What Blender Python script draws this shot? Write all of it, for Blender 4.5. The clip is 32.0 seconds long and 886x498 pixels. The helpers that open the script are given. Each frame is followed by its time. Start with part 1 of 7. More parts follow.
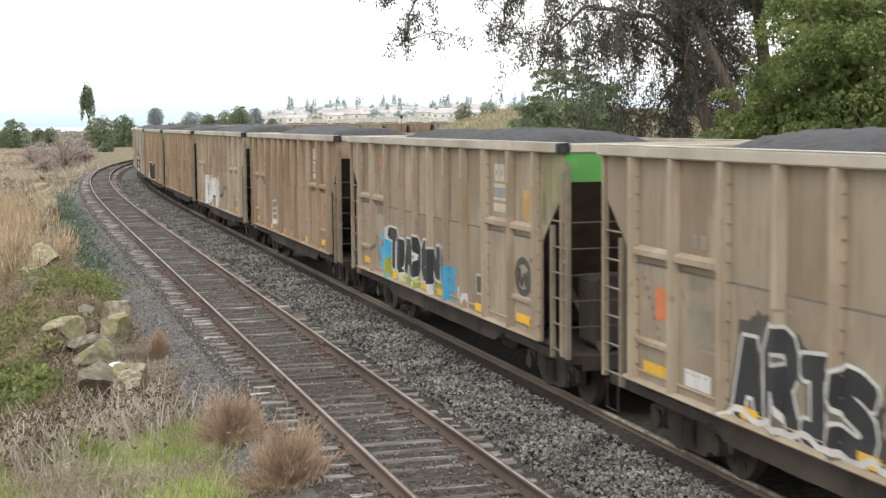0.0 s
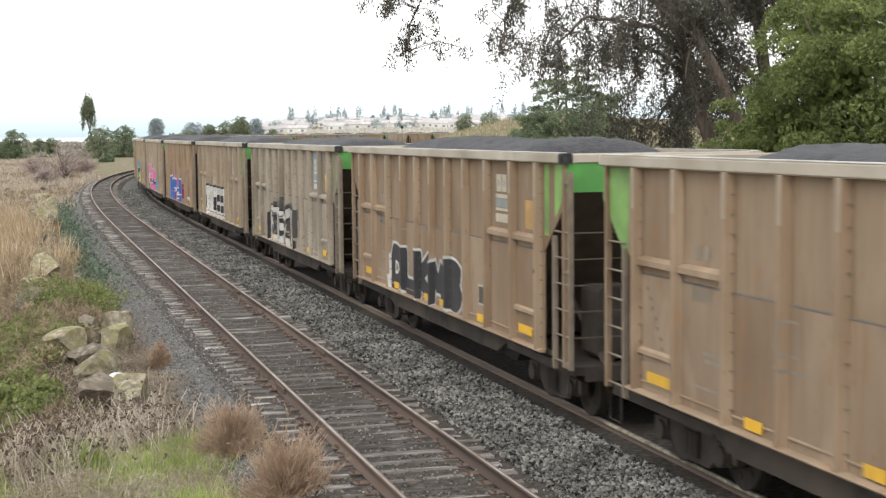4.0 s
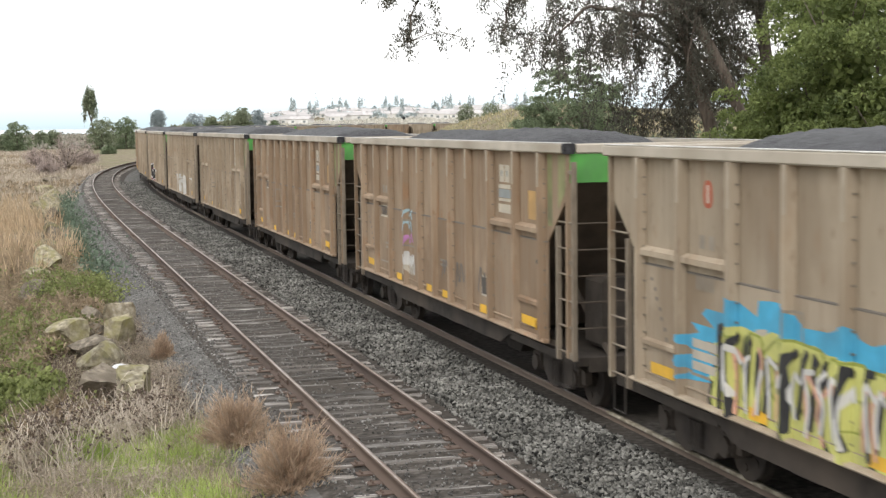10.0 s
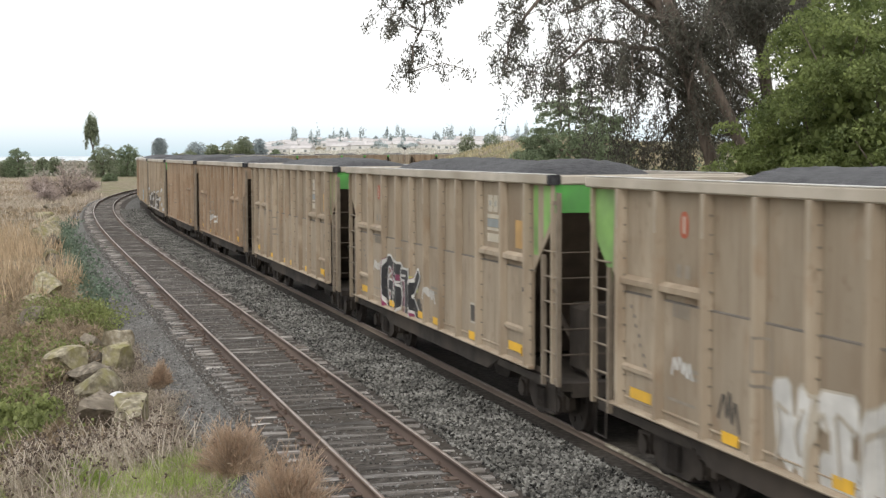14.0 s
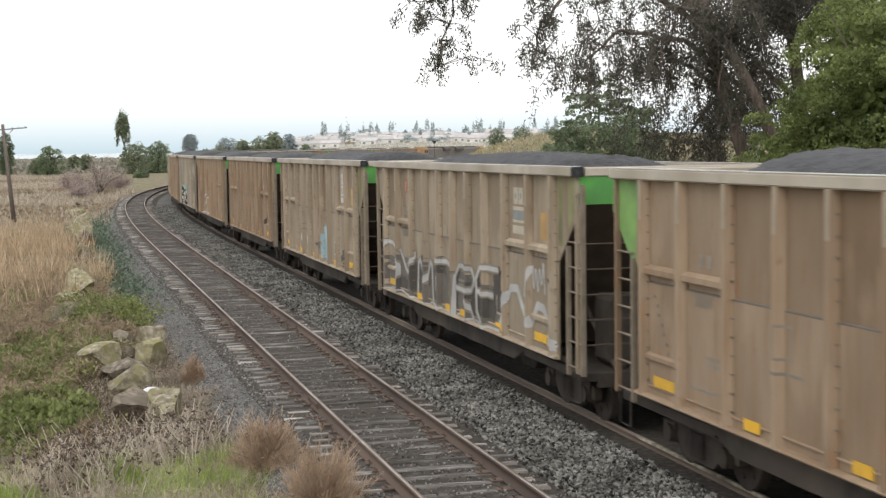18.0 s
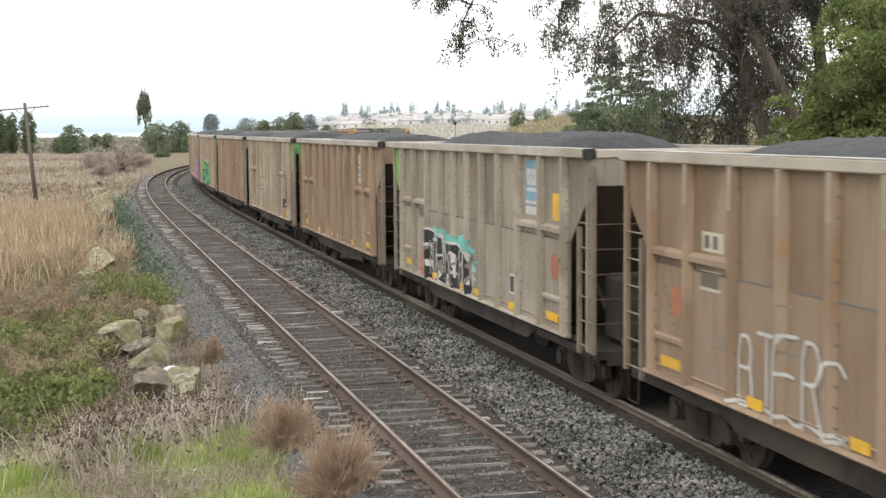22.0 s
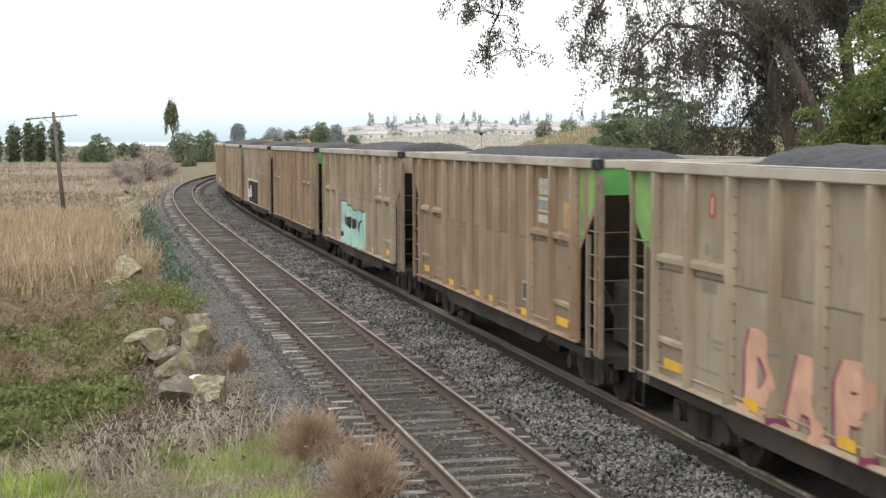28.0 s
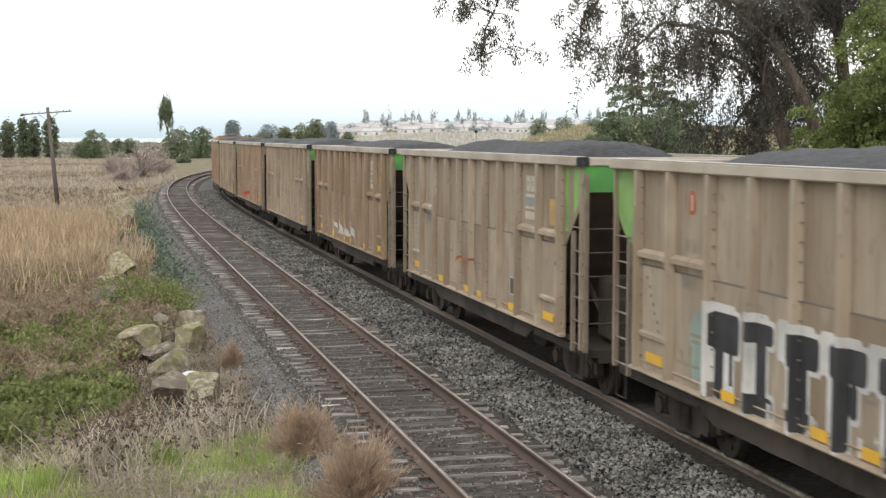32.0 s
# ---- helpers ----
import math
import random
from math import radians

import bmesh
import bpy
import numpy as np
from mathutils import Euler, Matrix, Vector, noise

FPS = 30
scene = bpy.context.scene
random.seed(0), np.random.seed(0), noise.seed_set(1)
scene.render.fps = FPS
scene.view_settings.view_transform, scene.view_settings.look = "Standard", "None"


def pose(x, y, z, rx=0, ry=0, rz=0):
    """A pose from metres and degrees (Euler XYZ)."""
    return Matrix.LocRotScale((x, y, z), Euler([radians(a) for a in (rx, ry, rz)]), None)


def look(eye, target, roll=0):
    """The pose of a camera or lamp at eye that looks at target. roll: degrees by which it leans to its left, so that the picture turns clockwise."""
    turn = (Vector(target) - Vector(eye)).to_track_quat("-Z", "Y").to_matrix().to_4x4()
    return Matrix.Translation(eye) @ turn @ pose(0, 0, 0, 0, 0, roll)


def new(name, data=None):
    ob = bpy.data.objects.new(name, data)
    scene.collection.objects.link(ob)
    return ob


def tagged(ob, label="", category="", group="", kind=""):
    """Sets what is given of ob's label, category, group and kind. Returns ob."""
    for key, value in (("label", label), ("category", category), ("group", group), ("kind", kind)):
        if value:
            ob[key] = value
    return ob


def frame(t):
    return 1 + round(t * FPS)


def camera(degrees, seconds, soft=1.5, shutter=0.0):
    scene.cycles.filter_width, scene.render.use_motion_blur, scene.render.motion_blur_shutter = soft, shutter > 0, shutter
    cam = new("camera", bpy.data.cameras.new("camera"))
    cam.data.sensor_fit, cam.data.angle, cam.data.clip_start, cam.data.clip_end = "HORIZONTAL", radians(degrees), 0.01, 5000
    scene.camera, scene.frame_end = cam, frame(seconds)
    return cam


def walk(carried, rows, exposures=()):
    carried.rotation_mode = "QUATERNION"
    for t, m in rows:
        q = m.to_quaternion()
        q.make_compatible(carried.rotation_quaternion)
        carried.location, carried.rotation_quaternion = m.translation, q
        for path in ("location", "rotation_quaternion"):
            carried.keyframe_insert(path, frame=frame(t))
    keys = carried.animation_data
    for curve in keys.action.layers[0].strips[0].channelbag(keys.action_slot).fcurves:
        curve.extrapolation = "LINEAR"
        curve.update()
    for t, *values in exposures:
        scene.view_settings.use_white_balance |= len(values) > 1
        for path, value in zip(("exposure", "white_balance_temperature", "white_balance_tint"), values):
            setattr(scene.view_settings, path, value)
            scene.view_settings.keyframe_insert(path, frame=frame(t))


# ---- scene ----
# ---- camera ----
EYE = (0.0, 0.0, 4.39)
AIM = [  # seconds, turn to the right of the straight track, tilt, lean
    (0, 16.312, -5.058, -0.533), (0.5, 16.320, -4.998, -0.388), (1, 16.309, -4.909, -0.340), (1.5, 16.239, -4.839, -0.357),
    (2, 16.188, -4.729, -0.468), (2.5, 16.164, -4.653, -0.537), (3, 16.183, -4.651, -0.445), (3.5, 16.231, -4.655, -0.543),
    (5.5, 16.424, -4.656, -0.503), (6, 16.414, -4.775, -0.528), (6.5, 16.337, -4.899, -0.559), (7, 16.271, -5.043, -0.674),
    (7.5, 16.183, -5.098, -0.830), (8, 16.113, -5.155, -0.859), (8.5, 16.031, -5.193, -1.110), (9, 16.022, -5.202, -1.148),
    (9.5, 16.114, -5.102, -0.888), (10, 16.198, -5.026, -0.766), (10.5, 16.305, -4.953, -0.722), (11, 16.333, -4.835, -0.827),
    (11.5, 16.292, -4.716, -0.925), (12, 16.288, -4.580, -0.962), (12.5, 16.245, -4.454, -1.055), (13, 16.313, -4.272, -0.873),
    (13.5, 16.341, -4.019, -0.462), (14, 16.213, -3.814, -0.210), (14.5, 16.039, -3.599, -0.239), (16.5, 15.401, -3.836, -0.679),
    (17, 15.246, -3.897, -0.656), (17.5, 15.112, -3.981, -0.789), (18, 14.999, -4.060, -0.780), (18.5, 14.833, -4.212, -0.789),
    (19, 14.704, -4.357, -0.716), (19.5, 14.572, -4.500, -0.530), (20, 14.461, -4.654, -0.470), (20.5, 14.338, -4.828, -0.446),
    (21, 14.304, -4.885, -0.438), (21.5, 14.309, -4.848, -0.344), (22, 14.199, -4.791, -0.421), (22.5, 13.902, -4.787, -0.585),
    (23, 13.751, -4.833, -0.577), (23.5, 13.609, -4.889, -0.759), (24, 13.558, -4.985, -0.849), (24.5, 13.524, -4.957, -0.858),
    (25, 13.514, -4.864, -0.783), (25.5, 13.522, -4.722, -0.731), (27.5, 13.292, -4.407, -0.167), (28, 13.191, -4.372, -0.171),
    (28.5, 13.123, -4.395, -0.136), (29, 13.037, -4.516, -0.259), (29.5, 13.029, -4.542, -0.049), (30, 13.059, -4.557, -0.115),
    (30.5, 13.154, -4.453, -0.087), (31, 13.325, -4.381, -0.060), (31.5, 13.396, -4.362, 0.077), (32, 13.418, -4.471, 0.095),
]
TRAVEL = [(0, -20.59), (1, -4.36), (2, 11.78), (3, 28.06), (6, 76.78), (7, 93.08), (8, 109.25), (9, 125.36), (10, 141.57), (11, 157.20), (12, 173.40), (13, 189.58), (14, 205.73), (17, 254.13), (18, 270.26), (19, 286.30), (20, 302.47), (21, 318.54), (22, 334.64), (23, 350.72), (24, 366.80), (25, 382.83), (28, 431.02), (29, 447.17), (30, 463.22), (31, 479.27), (32, 495.35)]

def aim(turn, tilt, lean):
    """The camera's pose from its turn to the right of +y, its tilt and its lean, in degrees."""
    a, b = radians(turn), radians(tilt)
    ahead = Vector((math.sin(a) * math.cos(b), math.cos(a) * math.cos(b), math.sin(b)))
    side = Vector((math.cos(a), -math.sin(a), 0))
    up = side.cross(ahead)
    c, s = math.cos(radians(lean)), math.sin(radians(lean))
    m = Matrix((side * c + up * s, up * c - side * s, -ahead)).transposed().to_4x4()
    return Matrix.Translation(EYE) @ m


cam = camera(34.09, 32.0, soft=1.36, shutter=0.2)
walk(cam, [(t, aim(a, b, c)) for t, a, b, c in AIM], exposures=[(0, 0.17), (6, 0.16), (11, 0.19), (13, 0.05), (17, -0.11), (19, -0.04), (21, 0.11), (23, 0.14), (25, 0.12), (28, 0.01), (32, -0.03)])

# ---- light: a bright overcast day ----
world = bpy.data.worlds.new("overcast_sky")
scene.world = world
world.use_nodes = True
wn, wl = world.node_tree.nodes, world.node_tree.links
wn.clear()
sky = wn.new("ShaderNodeTexSky")
sky.sky_type, sky.sun_disc = "NISHITA", False
sky.sun_elevation, sky.sun_rotation = radians(48), radians(200)
sky.air_density, sky.dust_density = 1.0, 4.0
dim = wn.new("ShaderNodeMix")
dim.data_type, dim.blend_type = "RGBA", "MULTIPLY"
dim.inputs["Factor"].default_value = 1.0
dim.inputs["B"].default_value = (0.12, 0.12, 0.12, 1)
cloud = wn.new("ShaderNodeMix")
cloud.data_type = "RGBA"
cloud.inputs["Factor"].default_value = 0.82
cloud.inputs["B"].default_value = (1.50, 1.50, 1.49, 1)
bg = wn.new("ShaderNodeBackground")
bg.inputs["Strength"].default_value = 1.0
wo = wn.new("ShaderNodeOutputWorld")
wl.new(sky.outputs[0], dim.inputs["A"])
wl.new(dim.outputs["Result"], cloud.inputs["A"])
wl.new(cloud.outputs["Result"], bg.inputs["Color"])
wl.new(bg.outputs[0], wo.inputs[0])
sun = new("sun", bpy.data.lights.new("sun", "SUN"))
sun.data.energy, sun.data.angle, sun.data.color = 0.9, radians(25), (1.0, 0.96, 0.9)
sun.matrix_world = look((0, 0, 60), (35, 45, 0))


# ---- materials ----
def surface(name, colours, scale=4.0, rough=0.85, metal=0.0, bump=0.3, bump_scale=None, detail=6.0, grime=None, grime_scale=0.5,
            stretch=(1, 1, 1), per_object=0.0, per_island=0.0, sheen=0.0, coords="Object", translucent=0.0):
    """Noise between colours, a second, larger stain, and a fine relief."""
    m = bpy.data.materials.new(name)
    m.use_nodes = True
    n, l = m.node_tree.nodes, m.node_tree.links
    b = n["Principled BSDF"]
    tc = n.new("ShaderNodeTexCoord")
    mp = n.new("ShaderNodeMapping")
    mp.inputs["Scale"].default_value = stretch
    l.new(tc.outputs[coords], mp.inputs["Vector"])
    if per_object:
        # no two pieces share the same stains
        oi, sh = n.new("ShaderNodeObjectInfo"), n.new("ShaderNodeVectorMath")
        sh.operation = "MULTIPLY_ADD"
        sh.inputs[1].default_value = (53.0, 71.0, 37.0)
        l.new(oi.outputs["Random"], sh.inputs[0])
        l.new(tc.outputs[coords], sh.inputs[2])
        l.new(sh.outputs[0], mp.inputs["Vector"])
    tex = n.new("ShaderNodeTexNoise")
    tex.inputs["Scale"].default_value, tex.inputs["Detail"].default_value = scale, detail
    l.new(mp.outputs[0], tex.inputs["Vector"])
    ramp = n.new("ShaderNodeValToRGB")
    els = ramp.color_ramp.elements
    while len(els) < len(colours):
        els.new(0.5)
    for i, c in enumerate(colours):
        els[i].position = 0.3 + 0.4 * i / max(1, len(colours) - 1)
        els[i].color = (*c, 1)
    l.new(tex.outputs["Fac"], ramp.inputs["Fac"])
    col = ramp.outputs["Color"]
    if grime:
        t2 = n.new("ShaderNodeTexNoise")
        t2.inputs["Scale"].default_value, t2.inputs["Detail"].default_value = grime_scale, 5
        l.new(mp.outputs[0], t2.inputs["Vector"])
        r2 = n.new("ShaderNodeValToRGB")
        r2.color_ramp.elements[0].position, r2.color_ramp.elements[1].position = 0.45, 0.68
        l.new(t2.outputs["Fac"], r2.inputs["Fac"])
        mx = n.new("ShaderNodeMix")
        mx.data_type = "RGBA"
        l.new(r2.outputs["Color"], mx.inputs["Factor"])
        l.new(col, mx.inputs["A"])
        mx.inputs["B"].default_value = (*grime, 1)
        col = mx.outputs["Result"]
    for amount, node, out in ((per_object, "ShaderNodeObjectInfo", "Random"), (per_island, "ShaderNodeNewGeometry", "Random Per Island")):
        if amount:
            inf = n.new(node)
            mr = n.new("ShaderNodeMapRange")
            mr.inputs["To Min"].default_value, mr.inputs["To Max"].default_value = 1 - amount, 1 + amount
            l.new(inf.outputs[out], mr.inputs["Value"])
            mul = n.new("ShaderNodeVectorMath")
            mul.operation = "SCALE"
            l.new(col, mul.inputs[0])
            l.new(mr.outputs["Result"], mul.inputs["Scale"])
            col = mul.outputs[0]
    l.new(col, b.inputs["Base Color"])
    b.inputs["Roughness"].default_value, b.inputs["Metallic"].default_value = rough, metal
    b.inputs["Specular IOR Level"].default_value = 0.3
    if bump:
        t3 = n.new("ShaderNodeTexNoise")
        t3.inputs["Scale"].default_value, t3.inputs["Detail"].default_value = bump_scale or scale * 4, 8
        l.new(mp.outputs[0], t3.inputs["Vector"])
        bp = n.new("ShaderNodeBump")
        bp.inputs["Strength"].default_value, bp.inputs["Distance"].default_value = bump, 0.02
        l.new(t3.outputs["Fac"], bp.inputs["Height"])
        l.new(bp.outputs[0], b.inputs["Normal"])
    if translucent:
        tr = n.new("ShaderNodeBsdfTranslucent")
        l.new(col, tr.inputs["Color"])
        ms = n.new("ShaderNodeMixShader")
        ms.inputs[0].default_value = translucent
        l.new(b.outputs[0], ms.inputs[1])
        l.new(tr.outputs[0], ms.inputs[2])
        l.new(ms.outputs[0], n["Material Output"].inputs["Surface"])
    return m


def paint(name, colour, rough=0.6, wear=0.25):
    lo = tuple(c * (1 - wear) for c in colour)
    return surface(name, [lo, colour], scale=3.0, rough=rough, bump=0.05, grime=tuple(c * 0.75 + 0.03 for c in lo), grime_scale=1.1)


def body_paint(name, base, dust, rust):
    """Weathered car paint: dust streaks running down, rust blooms and fine grain."""
    m = surface(name, [tuple(c * 0.88 for c in base), base, tuple(min(1, c * 1.12) for c in base)], scale=1.3, rough=0.75, bump=0.12, bump_scale=30,
                grime=dust, grime_scale=0.45, stretch=(1, 1, 0.35), per_object=0.06)
    n, l = m.node_tree.nodes, m.node_tree.links
    b = n["Principled BSDF"]
    src = b.inputs["Base Color"].links[0].from_socket
    tc = n.new("ShaderNodeTexCoord")
    mp = n.new("ShaderNodeMapping")
    mp.inputs["Scale"].default_value = (4.5, 4.5, 0.35)
    oi, sh = n.new("ShaderNodeObjectInfo"), n.new("ShaderNodeVectorMath")
    sh.operation = "MULTIPLY_ADD"
    sh.inputs[1].default_value = (31.0, 47.0, 19.0)
    l.new(oi.outputs["Random"], sh.inputs[0])
    l.new(tc.outputs["Object"], sh.inputs[2])
    l.new(sh.outputs[0], mp.inputs["Vector"])
    t = n.new("ShaderNodeTexNoise")
    t.inputs["Scale"].default_value, t.inputs["Detail"].default_value = 2.2, 8
    l.new(mp.outputs[0], t.inputs["Vector"])
    r = n.new("ShaderNodeValToRGB")
    r.color_ramp.elements[0].position, r.color_ramp.elements[1].position = 0.5, 0.78
    r.color_ramp.elements[1].color = (0.62, 0.62, 0.62, 1)
    l.new(t.outputs["Fac"], r.inputs["Fac"])
    mx = n.new("ShaderNodeMix")
    mx.data_type = "RGBA"
    l.new(r.outputs["Color"], mx.inputs["Factor"])
    l.new(src, mx.inputs["A"])
    mx.inputs["B"].default_value = (*rust, 1)
    col = mx.outputs["Result"]
    # soot that has settled in patches, then pale scuffs where it has worn off
    for scale, lo, hi, most, tint in ((0.55, 0.47, 0.70, 0.85, tuple(c * k for c, k in zip(dust, (0.76, 0.70, 0.64)))), (2.6, 0.60, 0.78, 0.55, tuple(c * k for c, k in zip(rust, (1.35, 1.15, 0.95)))), (1.15, 0.57, 0.70, 0.70, tuple(min(1, c * 1.20) for c in base)), (7.0, 0.62, 0.74, 0.6, rust)):
        t2, m2, r2 = n.new("ShaderNodeTexNoise"), n.new("ShaderNodeMapping"), n.new("ShaderNodeValToRGB")
        m2.inputs["Scale"].default_value, m2.inputs["Location"].default_value = (1, 1, 0.55), (scale * 7, 3, 1)
        t2.inputs["Scale"].default_value, t2.inputs["Detail"].default_value = scale, 6
        l.new(sh.outputs[0], m2.inputs["Vector"])
        l.new(m2.outputs[0], t2.inputs["Vector"])
        r2.color_ramp.elements[0].position, r2.color_ramp.elements[1].position = lo, hi
        r2.color_ramp.elements[1].color = (most, most, most, 1)
        l.new(t2.outputs["Fac"], r2.inputs["Fac"])
        m3 = n.new("ShaderNodeMix")
        m3.data_type = "RGBA"
        l.new(r2.outputs["Color"], m3.inputs["Factor"])
        l.new(col, m3.inputs["A"])
        m3.inputs["B"].default_value = (*tint, 1)
        col = m3.outputs["Result"]
    l.new(col, b.inputs["Base Color"])
    return m


M = {}
for _n, _base, _dust, _rust in (("tan", (0.355, 0.295, 0.222), (0.275, 0.222, 0.162), (0.185, 0.13, 0.085)), ("brown", (0.315, 0.238, 0.167), (0.245, 0.178, 0.12), (0.225, 0.128, 0.068)),
                                ("grey", (0.36, 0.318, 0.255), (0.23, 0.203, 0.165), (0.165, 0.125, 0.09)), ("light", (0.39, 0.333, 0.257), (0.27, 0.222, 0.165), (0.195, 0.14, 0.095))):
    M[_n] = body_paint(_n + "_car_paint", tuple(c * 0.97 for c in _base), _dust, _rust)
    M[_n + "_post"] = body_paint(_n + "_post_paint", tuple(c * 1.08 for c in _base), tuple(c * 1.12 for c in _dust), tuple(c * 1.15 for c in _rust))
    # the upper sheets keep less pale dust
    M[_n + "_dark"] = body_paint(_n + "_upper_sheet_paint", tuple(c * k for c, k in zip(_base, (0.93, 0.93, 0.925))), tuple(c * 0.93 for c in _dust), tuple(c * 0.95 for c in _rust))
M["rim"] = surface("worn_rim_metal", [(0.38, 0.34, 0.28), (0.52, 0.47, 0.40)], scale=2.0, rough=0.6, bump=0.1, grime=(0.3, 0.26, 0.2))
# rim tops paled so that the colour carries the sky's reflection
M["rim_plate"] = surface("sky_sheen_rim_plate", [(0.60, 0.59, 0.56), (0.80, 0.79, 0.77)], scale=1.2, rough=0.38, metal=0.35, bump=0.05, grime=(0.42, 0.38, 0.32), grime_scale=0.8)
M["green"] = paint("bright_green_paint", (0.12, 0.44, 0.09))
M["cap"] = surface("pale_post_cap", [(0.35, 0.30, 0.235), (0.44, 0.385, 0.31)], scale=2.5, rough=0.7, bump=0.1, grime=(0.33, 0.28, 0.215), grime_scale=1.5)
M["rail_main"] = surface("brown_rail_steel", [(0.13, 0.095, 0.075), (0.21, 0.16, 0.128)], scale=2, rough=0.75, metal=0.1, bump=0.2, stretch=(1, 0.15, 1), grime=(0.27, 0.215, 0.165))
M["sandy"] = surface("sandy_fines", [(0.17, 0.14, 0.10), (0.30, 0.265, 0.20), (0.48, 0.44, 0.36)], scale=5, rough=0.95, bump=0.9, bump_scale=14, grime=(0.12, 0.10, 0.07), grime_scale=1.6)
M["lime"] = paint("faded_lime_paint", (0.24, 0.44, 0.13), wear=0.3)
M["dull_lime"] = paint("dull_lime_paint", (0.27, 0.275, 0.13), wear=0.4)
M["under"] = surface("grimy_black_steel", [(0.022, 0.019, 0.017), (0.058, 0.048, 0.041)], scale=3, rough=0.85, bump=0.2, grime=(0.085, 0.068, 0.054))
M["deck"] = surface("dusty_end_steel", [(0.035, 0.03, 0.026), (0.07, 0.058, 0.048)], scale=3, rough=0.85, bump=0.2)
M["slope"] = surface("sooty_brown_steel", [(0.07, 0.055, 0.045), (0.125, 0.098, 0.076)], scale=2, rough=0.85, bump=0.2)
M["coal"] = surface("coal", [(0.012, 0.012, 0.014), (0.05, 0.05, 0.055)], scale=9, rough=0.55, bump=1.0, bump_scale=14)
M["ladder"] = surface("tan_ladder_steel", [(0.15, 0.122, 0.092), (0.27, 0.225, 0.172)], scale=3, rough=0.75, bump=0.1)
M["rail"] = surface("rusty_rail", [(0.06, 0.044, 0.037), (0.12, 0.086, 0.070)], scale=2, rough=0.9, metal=0.0, bump=0.2, stretch=(1, 0.15, 1), grime=(0.15, 0.11, 0.088))
M["railtop"] = surface("worn_rail_head", [(0.30, 0.25, 0.22), (0.46, 0.41, 0.375)], scale=3, rough=0.42, metal=0.5, bump=0.05, grime=(0.24, 0.17, 0.13))
M["tie"] = surface("weathered_tie_wood", [(0.09, 0.08, 0.072), (0.21, 0.195, 0.18), (0.46, 0.44, 0.42)], scale=3, rough=0.95, bump=0.8, bump_scale=10,
                   stretch=(0.6, 7, 3), grime=(0.13, 0.11, 0.095), grime_scale=0.9, per_object=0.42)
def greased(m, lo, hi, amount):
    """Oil and brake dust soaked into the middle of each sleeper, between the rails."""
    n, l = m.node_tree.nodes, m.node_tree.links
    b = n["Principled BSDF"]
    src = b.inputs["Base Color"].links[0].from_socket
    tc, sp, ab, mr, mul = n.new("ShaderNodeTexCoord"), n.new("ShaderNodeSeparateXYZ"), n.new("ShaderNodeMath"), n.new("ShaderNodeMapRange"), n.new("ShaderNodeVectorMath")
    ab.operation, mul.operation = "ABSOLUTE", "SCALE"
    mr.inputs["From Min"].default_value, mr.inputs["From Max"].default_value = lo, hi
    mr.inputs["To Min"].default_value, mr.inputs["To Max"].default_value = 1 - amount, 1 + amount * 0.6
    l.new(tc.outputs["Object"], sp.inputs[0])
    l.new(sp.outputs["X"], ab.inputs[0])
    l.new(ab.outputs[0], mr.inputs["Value"])
    l.new(src, mul.inputs[0])
    l.new(mr.outputs["Result"], mul.inputs["Scale"])
    l.new(mul.outputs[0], b.inputs["Base Color"])


greased(M["tie"], 0.75, 1.05, 0.30)
M["gravel"] = surface("ballast_gravel", [(0.050, 0.048, 0.045), (0.120, 0.117, 0.110), (0.24, 0.236, 0.225)], scale=9, rough=0.95, bump=1.0, bump_scale=11,
                      grime=(0.10, 0.094, 0.086), grime_scale=0.3)
M["dirtgravel"] = surface("dirty_ballast", [(0.026, 0.022, 0.019), (0.062, 0.054, 0.046), (0.12, 0.107, 0.095)], scale=9, rough=0.95, bump=0.9, bump_scale=11,
                          grime=(0.06, 0.05, 0.04), grime_scale=0.35)
M["stone"] = surface("ballast_stone", [(0.078, 0.076, 0.069), (0.225, 0.221, 0.203)], scale=1.1, rough=0.9, bump=0.2, per_island=0.95)
M["stone_dirty"] = surface("siding_stone", [(0.11, 0.106, 0.10), (0.25, 0.243, 0.232)], scale=6, rough=0.9, bump=0.2, per_island=0.7)
M["earth"] = surface("dry_grass_ground", [(0.10, 0.082, 0.05), (0.20, 0.162, 0.108), (0.31, 0.255, 0.18)], scale=0.9, rough=0.95, bump=0.8, bump_scale=9, detail=10,
                     grime=(0.15, 0.155, 0.065), grime_scale=0.16)
M["water"] = surface("bay_water", [(0.40, 0.47, 0.50), (0.48, 0.54, 0.57)], scale=0.02, rough=0.25, bump=0.1, bump_scale=0.4)
